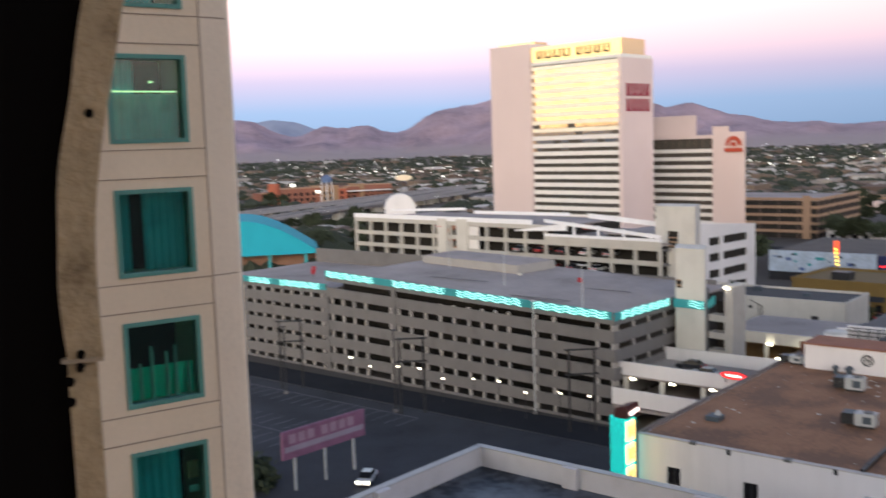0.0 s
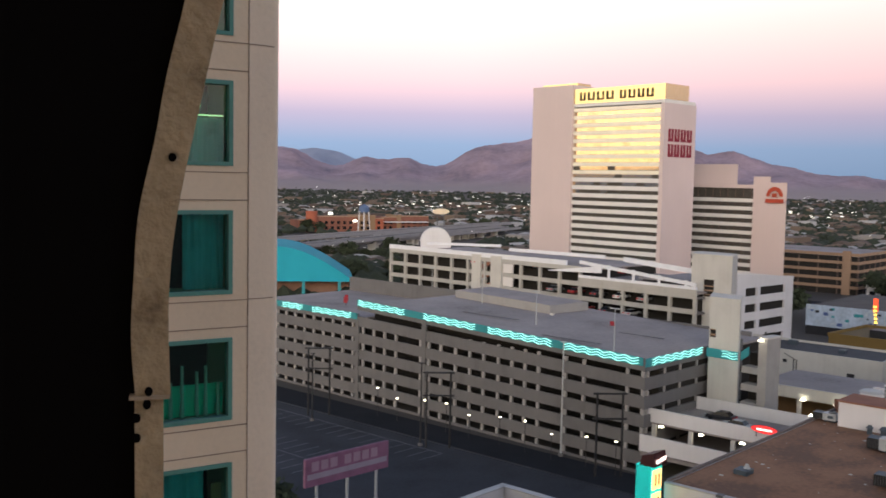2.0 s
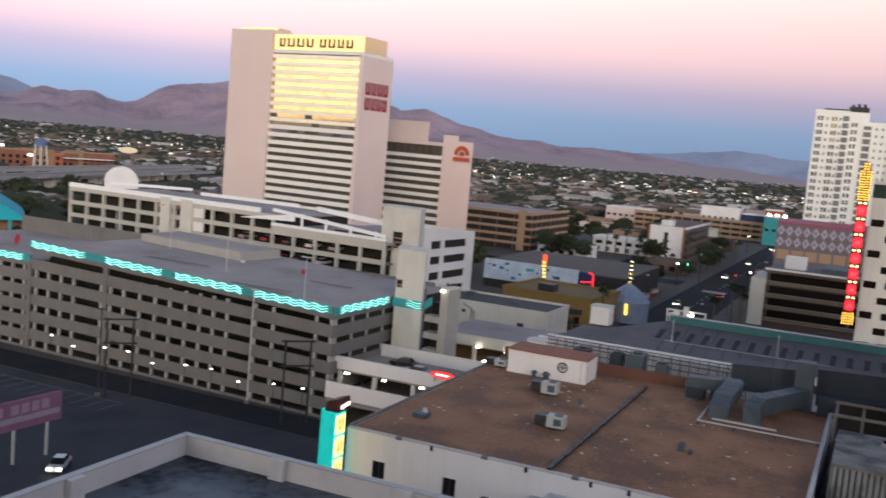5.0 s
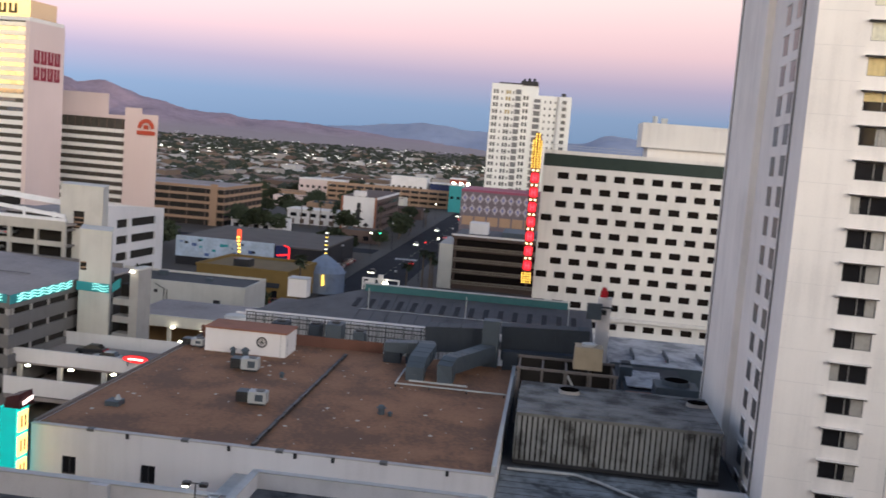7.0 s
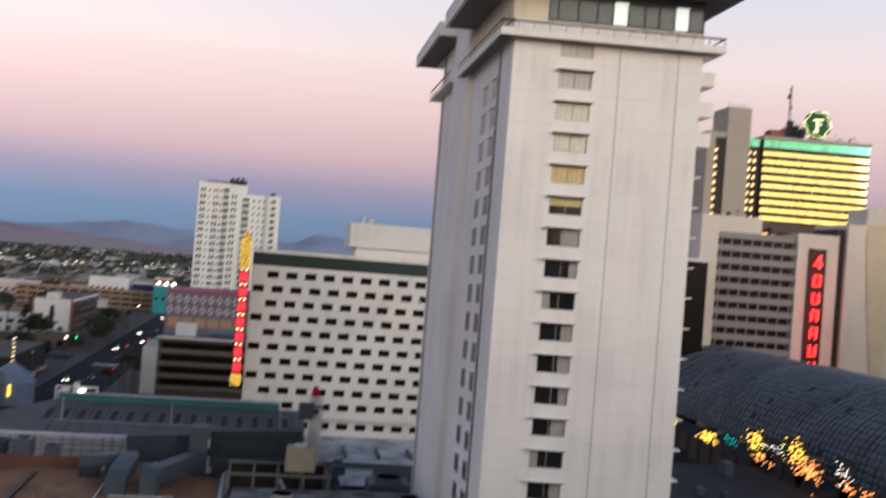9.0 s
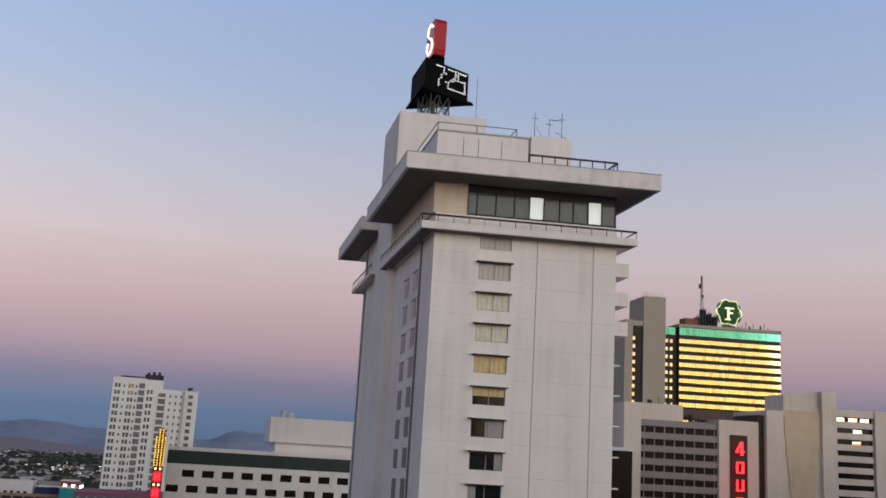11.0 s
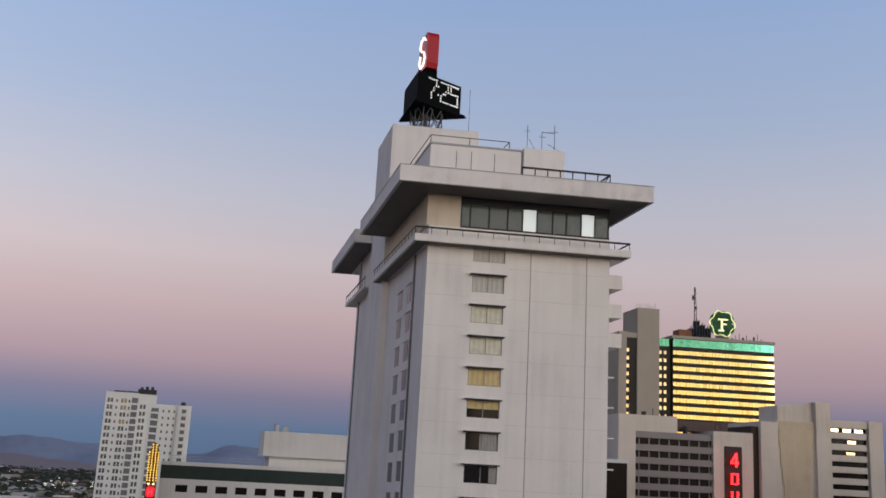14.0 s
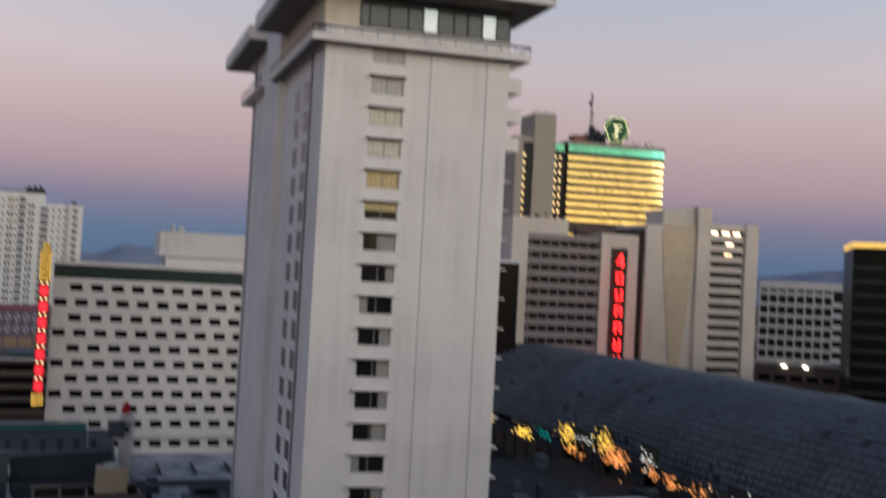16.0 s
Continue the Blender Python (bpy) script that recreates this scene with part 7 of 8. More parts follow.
# ---- the white apartment tower ----
def apartment_tower():
    h = thing("apartment_tower", "tall white apartment tower with balcony columns", "building", 438.9, 31.7, 0, -90)
    wm = material("bright white stucco", (0.68, 0.68, 0.66), 0.8, vary=0.12, scale=0.1, streak=0.2)
    Solid().box(0, 13.4, 0, 22, 0, 70).part("wall", wm, h)
    Solid().box(13.4, 35.4, 3, 22, 0, 66.7).part("wall", wm, h)
    Solid().box(30.0, 35.6, 1.5, 3, 0, 66.7).part("wall", wm, h)
    Solid().box(13.4, 18, 1.2, 3, 0, 67.4).part("wall", wm, h)
    Solid().box(3.0, 12.4, 3, 14, 70.004, 71.4).part("plant_screen", DARK, h)
    Solid().box(13.0, 20.5, 4, 12, 66.7, 70.6).part("plant_room", wm, h)
    Solid().box(12.6, 20.2, 3.6, 11, 70.604, 72.6).part("plant_screen", DARK, h, "dark louvred roof plant screen")
    for x in (14.0, 16.2, 18.4):
        Solid().cyl(x, 6, 72.6, 73.6 + 0.4 * (x > 15), 0.7, 10, 0.6).part("roof_vent", GALVD, h)
    Solid().box(-0.1, 13.5, -0.12, 0.3, 69.9, 70.6).part("cornice", wm, h)
    Solid().cyl(32, 8, 66.7, 68.4, 1.0, 10).part("roof_vent", DARK, h)
    greyg = glass("grey apartment glass", (0.10, 0.105, 0.11), 0.15, spec=0.4)
    shade_m = material("painted balcony shade", (0.16, 0.16, 0.165), 0.85, vary=0.4, scale=0.3)
    slim = Solid().box(0, 0.95, -0.06, 0.1, 0, 1.75).mesh("window", greyg)
    sm = Solid().box(0, 0.7, -0.06, 0.1, 0, 1.1).mesh("window", greyg)
    wide = Solid().box(0, 1.9, -0.06, 0.1, 0, 1.8).mesh("window", greyg)
    bal = Solid().box(0, 3.0, -1.1, 0.1, 0, 0.8).mesh("balcony", wm)
    # Upper lit windows: a warm copy of the grey pane, without any lamp.
    lamplit = Solid().box(0, 0.95, -0.06, 0.1, 0, 1.75).mesh("window", glass("glass with room light in its colour", (0.34, 0.27, 0.14), 0.2))
    # Flat strips on the wall; their grey replaces the shade of recessed balconies.
    Solid().box(10.7, 13.2, -0.03, 0.1, 0, 68.5).part("recess", shade_m, h, "flat strip coloured like the shade of a balcony column")
    Solid().box(19.0, 22.0, 2.96, 3.1, 0, 65.0).part("recess", shade_m, h, "flat strip coloured like the shade of a balcony column")
    for i in range(22):
        z = 66.2 - 2.92 * i
        for x in (0.9, 2.2, 6.4, 7.7):
            again("window", lamplit if (i < 4 and x > 6 and i != 2) else slim, h, x, 0, z)
        again("window", sm, h, 4.4, 0, z + 0.2)
        again("window", sm, h, 9.4, 0, z + 0.2)
        again("balcony", bal, h, 10.5, 0.3, z - 0.7)
        again("window", slim, h, 14.2, 1.2, z - 2)
        again("window", slim, h, 15.6, 1.2, z - 2)
        again("balcony", bal, h, 18.9, 3, z - 3.6)
        for x in (23.6, 26.0, 28.2):
            again("window", sm, h, x, 3, z - 2.8)
        again("window", wide, h, 31.6, 1.5, z - 3)
        again("balcony", bal, h, 31.0, 1.9, z - 3.6)


apartment_tower()


# ---- along the street ----
def street_blocks():
    o = thing("office_building", "brown office block with horizontal sunshade louvres", "building", 285, 28.2, 0, -90)
    Solid().box(0, 34, 1.2, 24, 0, 15.2).part("wall", BRICK, o)
    Solid().box(-4.0, 0, 0, 24, 0, 13.2).part("stair_wall", CONCL, o, "blank grey end wall")
    louvre_m = material("bronze louvre", (0.25, 0.215, 0.17), 0.6, vary=0.3)
    fin_m = Solid().box(0, 0.28, 0.0, 0.3, 0, 0.9).mesh("fin", louvre_m)
    for z in (1.6, 5.0, 8.4, 11.9):
        Solid().box(0, 34, 0.32, 0.5, z + 0.1, z + 0.8).part("sunshade", BRICK, o)
        for q in (z, z + 0.78):
            Solid().box(0, 34, 0.0, 0.6, q, q + 0.14).part("sunshade_rail", louvre_m, o)
        for i in range(48):
            again("fin", fin_m, o, 0.2 + i * 0.705, 0.02, z)
    for z in (2.6, 6.0, 9.4, 12.9):
        Solid().box(0, 34, 1.0, 1.198, z, z + 1.9).part("window_band", GLASSB, o)
    for x in (0.3, 22.0, 33.4):
        Solid().box(x, x + 0.6, 0.55, 1.1, 0, 15.1).part("pier", BRICK, o)
    Solid().box(-0.4, 34.4, -0.2, 24, 15.2, 15.9).part("parapet", BRICK, o)
    Solid().box(0.2, 22.0, 0.6, 23.5, 15.904, 16.1).part("roof", material("grey roof felt", (0.12, 0.115, 0.12), 0.9, vary=0.4, scale=0.2), o)
    Solid().box(-0.5, 22.4, -0.3, 0.3, 15.904, 16.4).part("coping", BAND, o, "pale coping along the roof edge")
    Solid().tube((22.2, 0, 16.3), (25.5, 12, 16.3), 0.5, 8).part("roof_pipe", BAND, o, "fat white roof pipe")
    Solid().box(4, 9.5, 6, 12, 16.2, 19.6).part("penthouse", WHITE, o)
    Solid().box(14, 30, 4, 20, 16.2, 17.6).part("roof_screen", GALV, o)
    g = thing("parking_garage", "garage with pink and white diamond pattern screen", "building", 380, 36.0, 0, -90)
    Solid().box(0, 40, 0.4, 30, 0, 24.5).part("wall", material("mauve grey wall", (0.15, 0.125, 0.145), 0.8, vary=0.2), g)
    Solid().box(0, 40, 0, 30, 24.5, 25.4).part("trim", material("rose trim", (0.26, 0.07, 0.12), 0.6), g, "rose trim line")
    dm = Solid().hexa([(0, -0.02, -1.9), (1.3, -0.02, 0), (0, -0.02, 1.9), (-1.3, -0.02, 0)], [(0, 0.35, -1.9), (1.3, 0.35, 0), (0, 0.35, 1.9), (-1.3, 0.35, 0)]).mesh("diamond", material("white diamond", (0.36, 0.33, 0.37), 0.7))
    dm2 = Solid().hexa([(0, -0.05, -0.9), (0.6, -0.05, 0), (0, -0.05, 0.9), (-0.6, -0.05, 0)], [(0, 0.3, -0.9), (0.6, 0.3, 0), (0, 0.3, 0.9), (-0.6, 0.3, 0)]).mesh("diamond", material("blue diamond", (0.16, 0.16, 0.30), 0.7))
    for i in range(13):
        for j in range(2):
            again("diamond", dm, g, 1.6 + i * 3.0, 0, 22.0 - j * 4.1)
            again("diamond", dm2, g, 1.6 + i * 3.0, 0, 22.0 - j * 4.1)
    for i in range(8):
        Solid().box(1 + i * 4.9, 5.2 + i * 4.9, 0.2, 0.5, 11.5, 15.0).part("bay", TAN, g)
    t = thing("parking_garage", "tan parking garage with open decks", "building", 398, 137.5, 0, 90)
    # local x towards the north, y towards the west
    Solid().box(0.5, 60, -52, -0.6, 0, 15).part("core", DARKIN, t)
    for i in range(5):
        z = 16.7 - 3.3 * i
        Solid().box(-0.3, 60, -0.4, 0, max(0, z - 1.15), z).part("spandrel", TAN, t)
        Solid().box(-0.3, 0.1, -52, -0.402, max(0, z - 1.15), z).part("spandrel", TAN, t)
    for i in range(8):
        Solid().box(i * 8.0, i * 8.0 + 0.6, -1.0, -0.45, 0, 15.2).part("column", BRICK, t)
        Solid().box(0.15, 0.6, -8 - i * 6.3, -7.5 - i * 6.3, 0, 15.2).part("column", BRICK, t)
    Solid().box(3, 6.2, -0.3, 0.5, 0, 17.6).part("stair_bay", TAN, t)
    Solid().box(0.1, 60, -52, -0.402, 15.3, 15.6).part("deck", DECK, t)
    w = thing("motel_building", "white motel block with palm mural on its end", "building", 430, 94.0, 0, -90)
    Solid().box(0, 15.3, 0, 62, 0, 14.6).part("wall", WHITE, w)
    Solid().box(15.304, 15.7, 0, 62, 0, 14.6).part("side_wall", BRICK, w)
    Solid().box(-0.2, 15.9, -0.2, 62, 14.604, 15.6).part("parapet", WHITE, w)
    Solid().box(0.2, 15.5, 0.2, 61.6, 15.604, 15.7).part("roof", BRICK, w, "brown flat roof")
    Solid().box(5, 10, 0.5, 6, 15.704, 18.0).part("stair_head", WHITE, w)
    for x in (-0.3, 14.9):
        Solid().box(x, x + 0.9, -0.26, -0.202, 0.2, 15.6).part("corner_trim", RUST, w, "red-brown corner strip")
    Solid().box(6.9, 8.6, -0.12, -0.003, 3.0, 12.8).part("mural_trunk", DARK, w, "dark painted mural shape")
    for x, z, q in ((7.8, 6.0, 3.2), (7.8, 9.5, 1.8), (4.0, 3.0, 1.6), (11.5, 3.4, 1.6)):
        Solid().hexa([(x - q, -0.10, z - 0.5), (x, -0.10, z - 1.2), (x + q, -0.10, z - 0.5), (x, -0.10, z + 0.8)], [(x - q, -0.003, z - 0.5), (x, -0.003, z - 1.2), (x + q, -0.003, z - 0.5), (x, -0.003, z + 0.8)]).part("mural_crown", DARK, w)
    for i in range(9):
        for j in range(4):
            Solid().box(15.7, 15.76, 4 + i * 6.3, 7 + i * 6.3, 1.5 + j * 3.3, 3.2 + j * 3.3).part("window", GLASSD, w)
    m = thing("motel_building", "low white motel wing with small windows", "building", 440, 121.5, 0, -90)
    Solid().box(0, 24, 0, 14, 0, 6.4).part("wall", WHITE, m)
    Solid().box(-0.4, 24.4, -0.4, 14, 6.404, 7.0).part("roof", BAND, m)
    for i in range(5):
        Solid().box(1.4 + i * 4.6, 4.4 + i * 4.6, -0.06, 0.05, 3.6, 5.2).part("window", GLASSD, m)
        Solid().box(1.4 + i * 4.6, 3.4 + i * 4.6, -0.06, 0.05, 0.4, 2.4).part("door", BRICK, m)
    f = thing("parking_garage", "long beige parking garage beyond the street", "building", 620, 146, 0, -90)
    Solid().box(0, 80, 1, 30, 0, 9.5).part("core", DARKIN, f)
    for i in range(4):
        Solid().box(0, 80, 0, 1.2, 0.2 + 3.3 * i, 1.9 + 3.3 * i).part("spandrel", TAN, f)
    for i in range(14):
        Solid().box(i * 6, i * 6 + 0.7, -0.1, 1, 0, 11.8).part("column", TAN, f)
    for i, (x, y, wd, hh, mt) in enumerate(((700, 118, 26, 15, WHITE), (705, 90, 20, 12, material("navy awning", (0.03, 0.04, 0.11), 0.7)), (690, 74, 10, 17, material("red brick front", (0.28, 0.07, 0.05), 0.8)), (600, 64.5, 8, 16.5, TEALP), (640, 170, 30, 11, PINK), (760, 40, 60, 17, TAN))):
        q = thing("shop_building", ["pale stucco shop block with cornice", "navy-fronted low shop block", "narrow red-fronted shop block", "teal-painted shop front with cornice", "salmon-coloured low apartment block", "ochre-coloured long apartment block"][i], "building", x, y, 0, -90)
        Solid().box(0, wd, 0, 18, 0, hh).part("wall", mt, q)
        Solid().box(-0.3, wd + 0.3, -0.3, 18.3, hh + 0.004, hh + 0.6).part("cornice", BAND, q)
        for j in range(int(wd / 4)):
            Solid().box(1 + j * 4, 3 + j * 4, -0.06, 0.1, hh * 0.5, hh * 0.5 + 1.6).part("window", GLASSD, q)
    fl = thing("flood_lights", "row of bright white flood lamps on the roof", "lamp", 610, 62, 0)
    for i in range(3):
        Solid().box(-0.7, -0.3, -i * 4.5, -i * 4.5 + 1.8, 16.5, 18.3).part("lamp", LAMPW, fl)
        Solid().box(-0.3, 0, -i * 4.5, -i * 4.5 + 1.8, 15, 18.5).part("bracket", DARK, fl)
    # mural store and its neighbour
    d = thing("shop_building", "long dark store with painted billboard wall", "building", 283, 112, 0, -90)
    Solid().box(0, 45, 0, 46, 0, 7.8).part("wall", material("charcoal wall", (0.025, 0.024, 0.027), 0.8, vary=0.4), d)
    Solid().box(0, 45, 0.3, 46, 7.804, 8.2).part("roof", material("tarred store roof", (0.10, 0.088, 0.082), 0.9, vary=0.4, scale=0.2), d)
    Solid().box(0, 30.5, -0.3, -0.003, 2.6, 8.8).part("billboard", material("painted pale blue mural", (0.34, 0.40, 0.48), 0.7, vary=0.9, scale=0.3, fine=1.2, tint=(0.58, 0.60, 0.61)), d, "pale blue and white painted billboard")
    rnd = random.Random(3)
    for i in range(16):
        x, z, q = rnd.uniform(1, 28), rnd.uniform(3, 7.6), rnd.uniform(0.3, 1.0)
        Solid().box(x, x + q * 1.6, -0.36, -0.303, z, z + q).part("mural_shape", [TEALP, DARK, material("mural blue", (0.08, 0.12, 0.26), 0.7) if "mural blue" not in bpy.data.materials else bpy.data.materials["mural blue"]][i % 3], d)
    Solid().box(31, 35.5, -0.4, -0.003, 2.4, 8.4).part("neon_panel", material("dark blue panel", (0.02, 0.03, 0.10), 0.5), d)
    for p, q in (((35.2, -0.5, 2.6), (35.2, -0.5, 8.0)), ((35.2, -0.5, 8.0), (33.6, -0.5, 8.6)), ((31.5, -0.5, 5.4), (35, -0.5, 5.8))):
        Solid().tube(p, q, 0.22, 6).part("neon_tube", NRED, d, "red neon outline tube")
    y = thing("shop_building", "ochre-painted low shop building with awnings", "building", 234, 87, 0, -94)
    Solid().box(0, 24, 0, 22, 0, 7.6).part("wall", YELL, y)
    Solid().box(0.3, 23.7, 0.3, 21.7, 7.604, 7.7).part("roof", material("dark shop roof", (0.17, 0.12, 0.06), 0.9, vary=0.4, scale=0.2), y)
    for q in ((-0.2, 24.2, -0.2, 0.3), (-0.2, 24.2, 21.7, 22.2), (-0.2, 0.3, 0.3, 21.7), (23.7, 24.2, 0.3, 21.7)):
        Solid().box(*q, 7.604, 8.3).part("parapet", YELL, y)
    for i in range(4):
        Solid().box(2 + i * 6, 3.4 + i * 6, -0.05, 0.05, 0.6, 3.2).part("window", GLASSD, y)
    for i in range(3):
        Solid().hexa([(3 + i * 7, -0.3, 4.2), (8 + i * 7, -0.3, 4.2), (8 + i * 7, -0.01, 4.9), (3 + i * 7, -0.01, 4.9)], [(3 + i * 7, -0.9, 4.0), (8 + i * 7, -0.9, 4.0), (8 + i * 7, -0.01, 5.1), (3 + i * 7, -0.01, 5.1)]).part("awning", DARK, y)
    Solid().box(8, 12, 4, 8, 7.7, 9.6).part("roof_unit", DARK, y)
    s = thing("neon_sign", "small red and yellow neon pylon", "sign", 262, 85.5, 0)
    Solid().cyl(0, 0, 0, 14, 0.3, 8).part("pole", DARK, s)
    Solid().box(-0.5, -0.3, -0.6, 0.6, 11.0, 14.5).part("red_panel", lit("dull red neon", (0.8, 0.08, 0.03), 0.7), s)
    for i in range(5):
        Solid().box(-0.6, -0.502, -0.6 + 0.1 * i, 0.1 + 0.1 * i, 8.0 + i, 8.55 + i).part("bulb_panel", NYEL, s)
    v = thing("pavilion", "small slate blue domed pavilion with string lights", "pavilion", 258, 60, 0)
    Solid().cyl(0, 0, 0, 5.5, 5.6, 18).part("wall", material("slate blue cloth", (0.19, 0.23, 0.31), 0.7, vary=0.4), v)
    Solid().cyl(0, 0, 5.504, 7.2, 6.0, 18, 4.6).cyl(0, 0, 7.2, 9.0, 4.6, 18, 2.2).cyl(0, 0, 9.0, 10.2, 2.2, 18, 0.4).part("roof", bpy.data.materials["slate blue cloth"], v)
    Solid().cyl(0, 0, 9.5, 18, 0.2, 6).part("spire", DARK, v)
    for i in range(6):
        Solid().box(-0.3, 0.3, -0.3, 0.3, 10.4 + i * 1.1, 10.6 + i * 1.1).part("light_ring", LEDW if i % 2 else NYEL, v)
    Solid().box(-5.95, -5.62, -1.3, -0.8, 2.5, 5.3).part("lit_sign", NYEL, v)


street_blocks()


# ---- left background ----
ROADC = material("grimy barrier concrete", (0.25, 0.24, 0.245), 0.9, vary=0.4, scale=0.1, streak=0.4)


def left_background():
    d = thing("barrel_hall", "hall with bright teal barrel roof", "building", 204, 259, 0, -40)
    n = 20
    roof = Solid()
    W, z0 = 53.5, 8.3
    lo = [(-28 + W * i / n, 0, z0 + 11.5 * math.sin(math.pi * i / n)) for i in range(n + 1)]
    arch = lo + [(x, y, z - 0.5) for x, y, z in reversed(lo)]
    roof.hexa(arch, [(x, 40, z) for x, _, z in arch])
    roof.part("roof", TEALR, d)
    face = [(x, 0.4, z - 0.3) for x, _, z in lo]
    Solid().hexa(face, [(x, 0.6, z) for x, _, z in face]).part("gable", TEALR, d)
    for x in (-26, -14, -4, 8, 20):
        Solid().box(x, x + 1, 0.5, 1.5, 0, z0 + 0.5).part("column", TEALP, d)
    Solid().box(-28, 24, 6, 36, 0, z0).part("wall", material("brown shopfront", (0.22, 0.12, 0.08), 0.8), d)
    w = thing("round_front", "white half-round gable of a low hall", "building", 243, 223.5, 0, -46)
    a = [math.pi * i / 16 for i in range(17)]
    Solid().hexa([(5.2 * math.cos(t), 0, 22.0 + 4.8 * math.sin(t)) for t in a], [(5.2 * math.cos(t), 6, 22.0 + 4.8 * math.sin(t)) for t in a]).part("gable", WHITE, w)
    Solid().box(-5.2, 5.2, 0, 6, 0, 22.0).part("wall", WHITE, w)
    r = thing("shop_building", "long red-brick retail building with orange drum and signs", "building", 501, 591, 0, -25)
    brick_m = material("red brick", (0.20, 0.085, 0.06), 0.85, vary=0.4, scale=0.1)
    buff_m = material("buff brick", (0.27, 0.17, 0.10), 0.85, vary=0.3, scale=0.1)
    orange_m = material("orange red plaster", (0.33, 0.10, 0.06), 0.8, vary=0.2)
    for x0, x1, y0, y1, z, m in ((-12, 2, 4, 30, 9, brick_m), (2, 36, 0, 30, 12, brick_m), (36, 50, -2, 30, 12.8, buff_m), (50, 57, -2.5, 30, 10.5, orange_m), (57, 70, 3, 30, 11.4, brick_m),
                             (70, 73, 1, 30, 13.2, buff_m), (73, 98, 3, 30, 12.2, brick_m)):
        Solid().box(x0, x1, y0, y1, 0, z).part("wall", m, r)
        Solid().box(x0 - 0.2, x1 + 0.2, y0 - 0.3, y0 + 0.5, z + 0.004, z + 0.7).part("cornice", TAN, r)
        for k in range(int((x1 - x0) / 5)):
            for zz in (2.0, 6.2):
                Solid().box(x0 + 1.6 + 5 * k, x0 + 4.0 + 5 * k, y0 - 0.06, y0 + 0.1, zz, zz + 2.4).part("window", GLASSD, r)
    Solid().cyl(-2, 1, 0, 16.5, 4.6, 20).part("drum", orange_m, r, "round orange corner drum")
    for x, z in ((10.5, 14.0), (31.0, 8.0)):
        Solid().box(x, x + 3.4, -2.9, -2.6, z, z + 1.8).part("lit_sign", LEDW, r)
    Solid().box(58, 96, -2.4, 3, 7.6, 8.2).part("walkway_canopy", WHITE, r, "white walkway canopy")
    for n_, (x, y, yaw, a0, b0, z) in enumerate(((309.4, 386.5, 18.3, -60, 300, 8.0), (363.0, 433.3, 13.7, -80, 280, 9.0), (351.0, 408.0, 15.5, -70, 290, 6.0))):
        o = thing("overpass", "long grey concrete motorway overpass on piers", "bridge", x, y, 0, yaw)
        Solid().box(a0, b0, 0, 11, z - 1.6, z - 0.6).part("deck", CONC, o)
        Solid().box(a0, b0, -0.3, 0, z - 1.9, z + 0.2).part("barrier", ROADC, o)
        Solid().box(a0, b0, 11, 11.3, z - 1.0, z + 0.2).part("barrier", ROADC, o)
        for i in range(int((b0 - a0) / 26)):
            Solid().box(a0 + 5 + i * 26, a0 + 7 + i * 26, 3, 8, 0, z - 1.6).part("pier", CONCL, o)
    t = thing("water_tower", "slender water tower with blue tank", "tower", 531, 566, 0)
    for x, y in ((-2.6, -2.6), (2.6, -2.6), (2.6, 2.6), (-2.6, 2.6)):
        Solid().tube((x * 1.3, y * 1.3, 0), (x, y, 16.5), 0.45, 6).part("leg", WHITE, t)
    Solid().cyl(0, 0, 15.6, 16.6, 2.0, 14, 4.0).cyl(0, 0, 16.6, 20.4, 4.0, 14).cyl(0, 0, 20.4, 22.4, 4.0, 14, 0.4).part("tank", material("blue tank", (0.09, 0.14, 0.26), 0.6), t)
    q = thing("sign", "pale rounded sign on twin posts beside the motorway", "sign", 630, 574, 0, -45)
    ring = [(7.4 * math.cos(a_) * (0.9 if abs(math.cos(a_)) < 0.5 else 1), 2.6 * math.sin(a_)) for a_ in [math.pi * i / 8 for i in range(16)]]
    Solid().hexa([(x, 0, 15.3 + z) for x, z in ring], [(x, 0.8, 15.3 + z) for x, z in ring]).part("face", CREAM, q)
    for x in (-3, 3):
        Solid().cyl(x, 0.4, 0, 12.9, 0.4, 8).part("post", STEEL, q)


left_background()


# ---- streets ----
road2 = Solid().box(176, 1100, 41.5, 59.5, 0.002, 0.04).part("road", ASPH)
tagged(road2, "dark asphalt city street with traffic", "road", kind="structure")
DARKPAVE = material("dusty pavement", (0.075, 0.07, 0.066), 0.9, vary=0.4, scale=0.3)
for y0, y1 in ((59.5, 64.0), (37.0, 41.5)):
    pv = Solid().box(215, 900, y0, y1, 0, 0.16).part("pavement", DARKPAVE)
    tagged(pv, "concrete pavement with raised kerb", "pavement", kind="structure")
cross = Solid().box(352, 366, -60, 260, 0.003, 0.035).part("road", ASPH)
tagged(cross, "asphalt cross street", "road", kind="structure")
dash = Solid().box(0, 3.0, -0.08, 0.08, 0, 0.01).mesh("lane_dash", material("lane paint", (0.45, 0.42, 0.32), 0.8))
for i in range(60):
    again("lane_dash", dash, road2, 220 + i * 9, 50.5, 0.044)
bar = Solid().box(0, 0.5, -4, 4, 0, 0.01).mesh("crosswalk_bar", material("crosswalk paint", (0.40, 0.40, 0.40), 0.8))
for i in range(6):
    again("crosswalk_bar", bar, road2, 346 - i * 0.9, 50.5, 0.044)


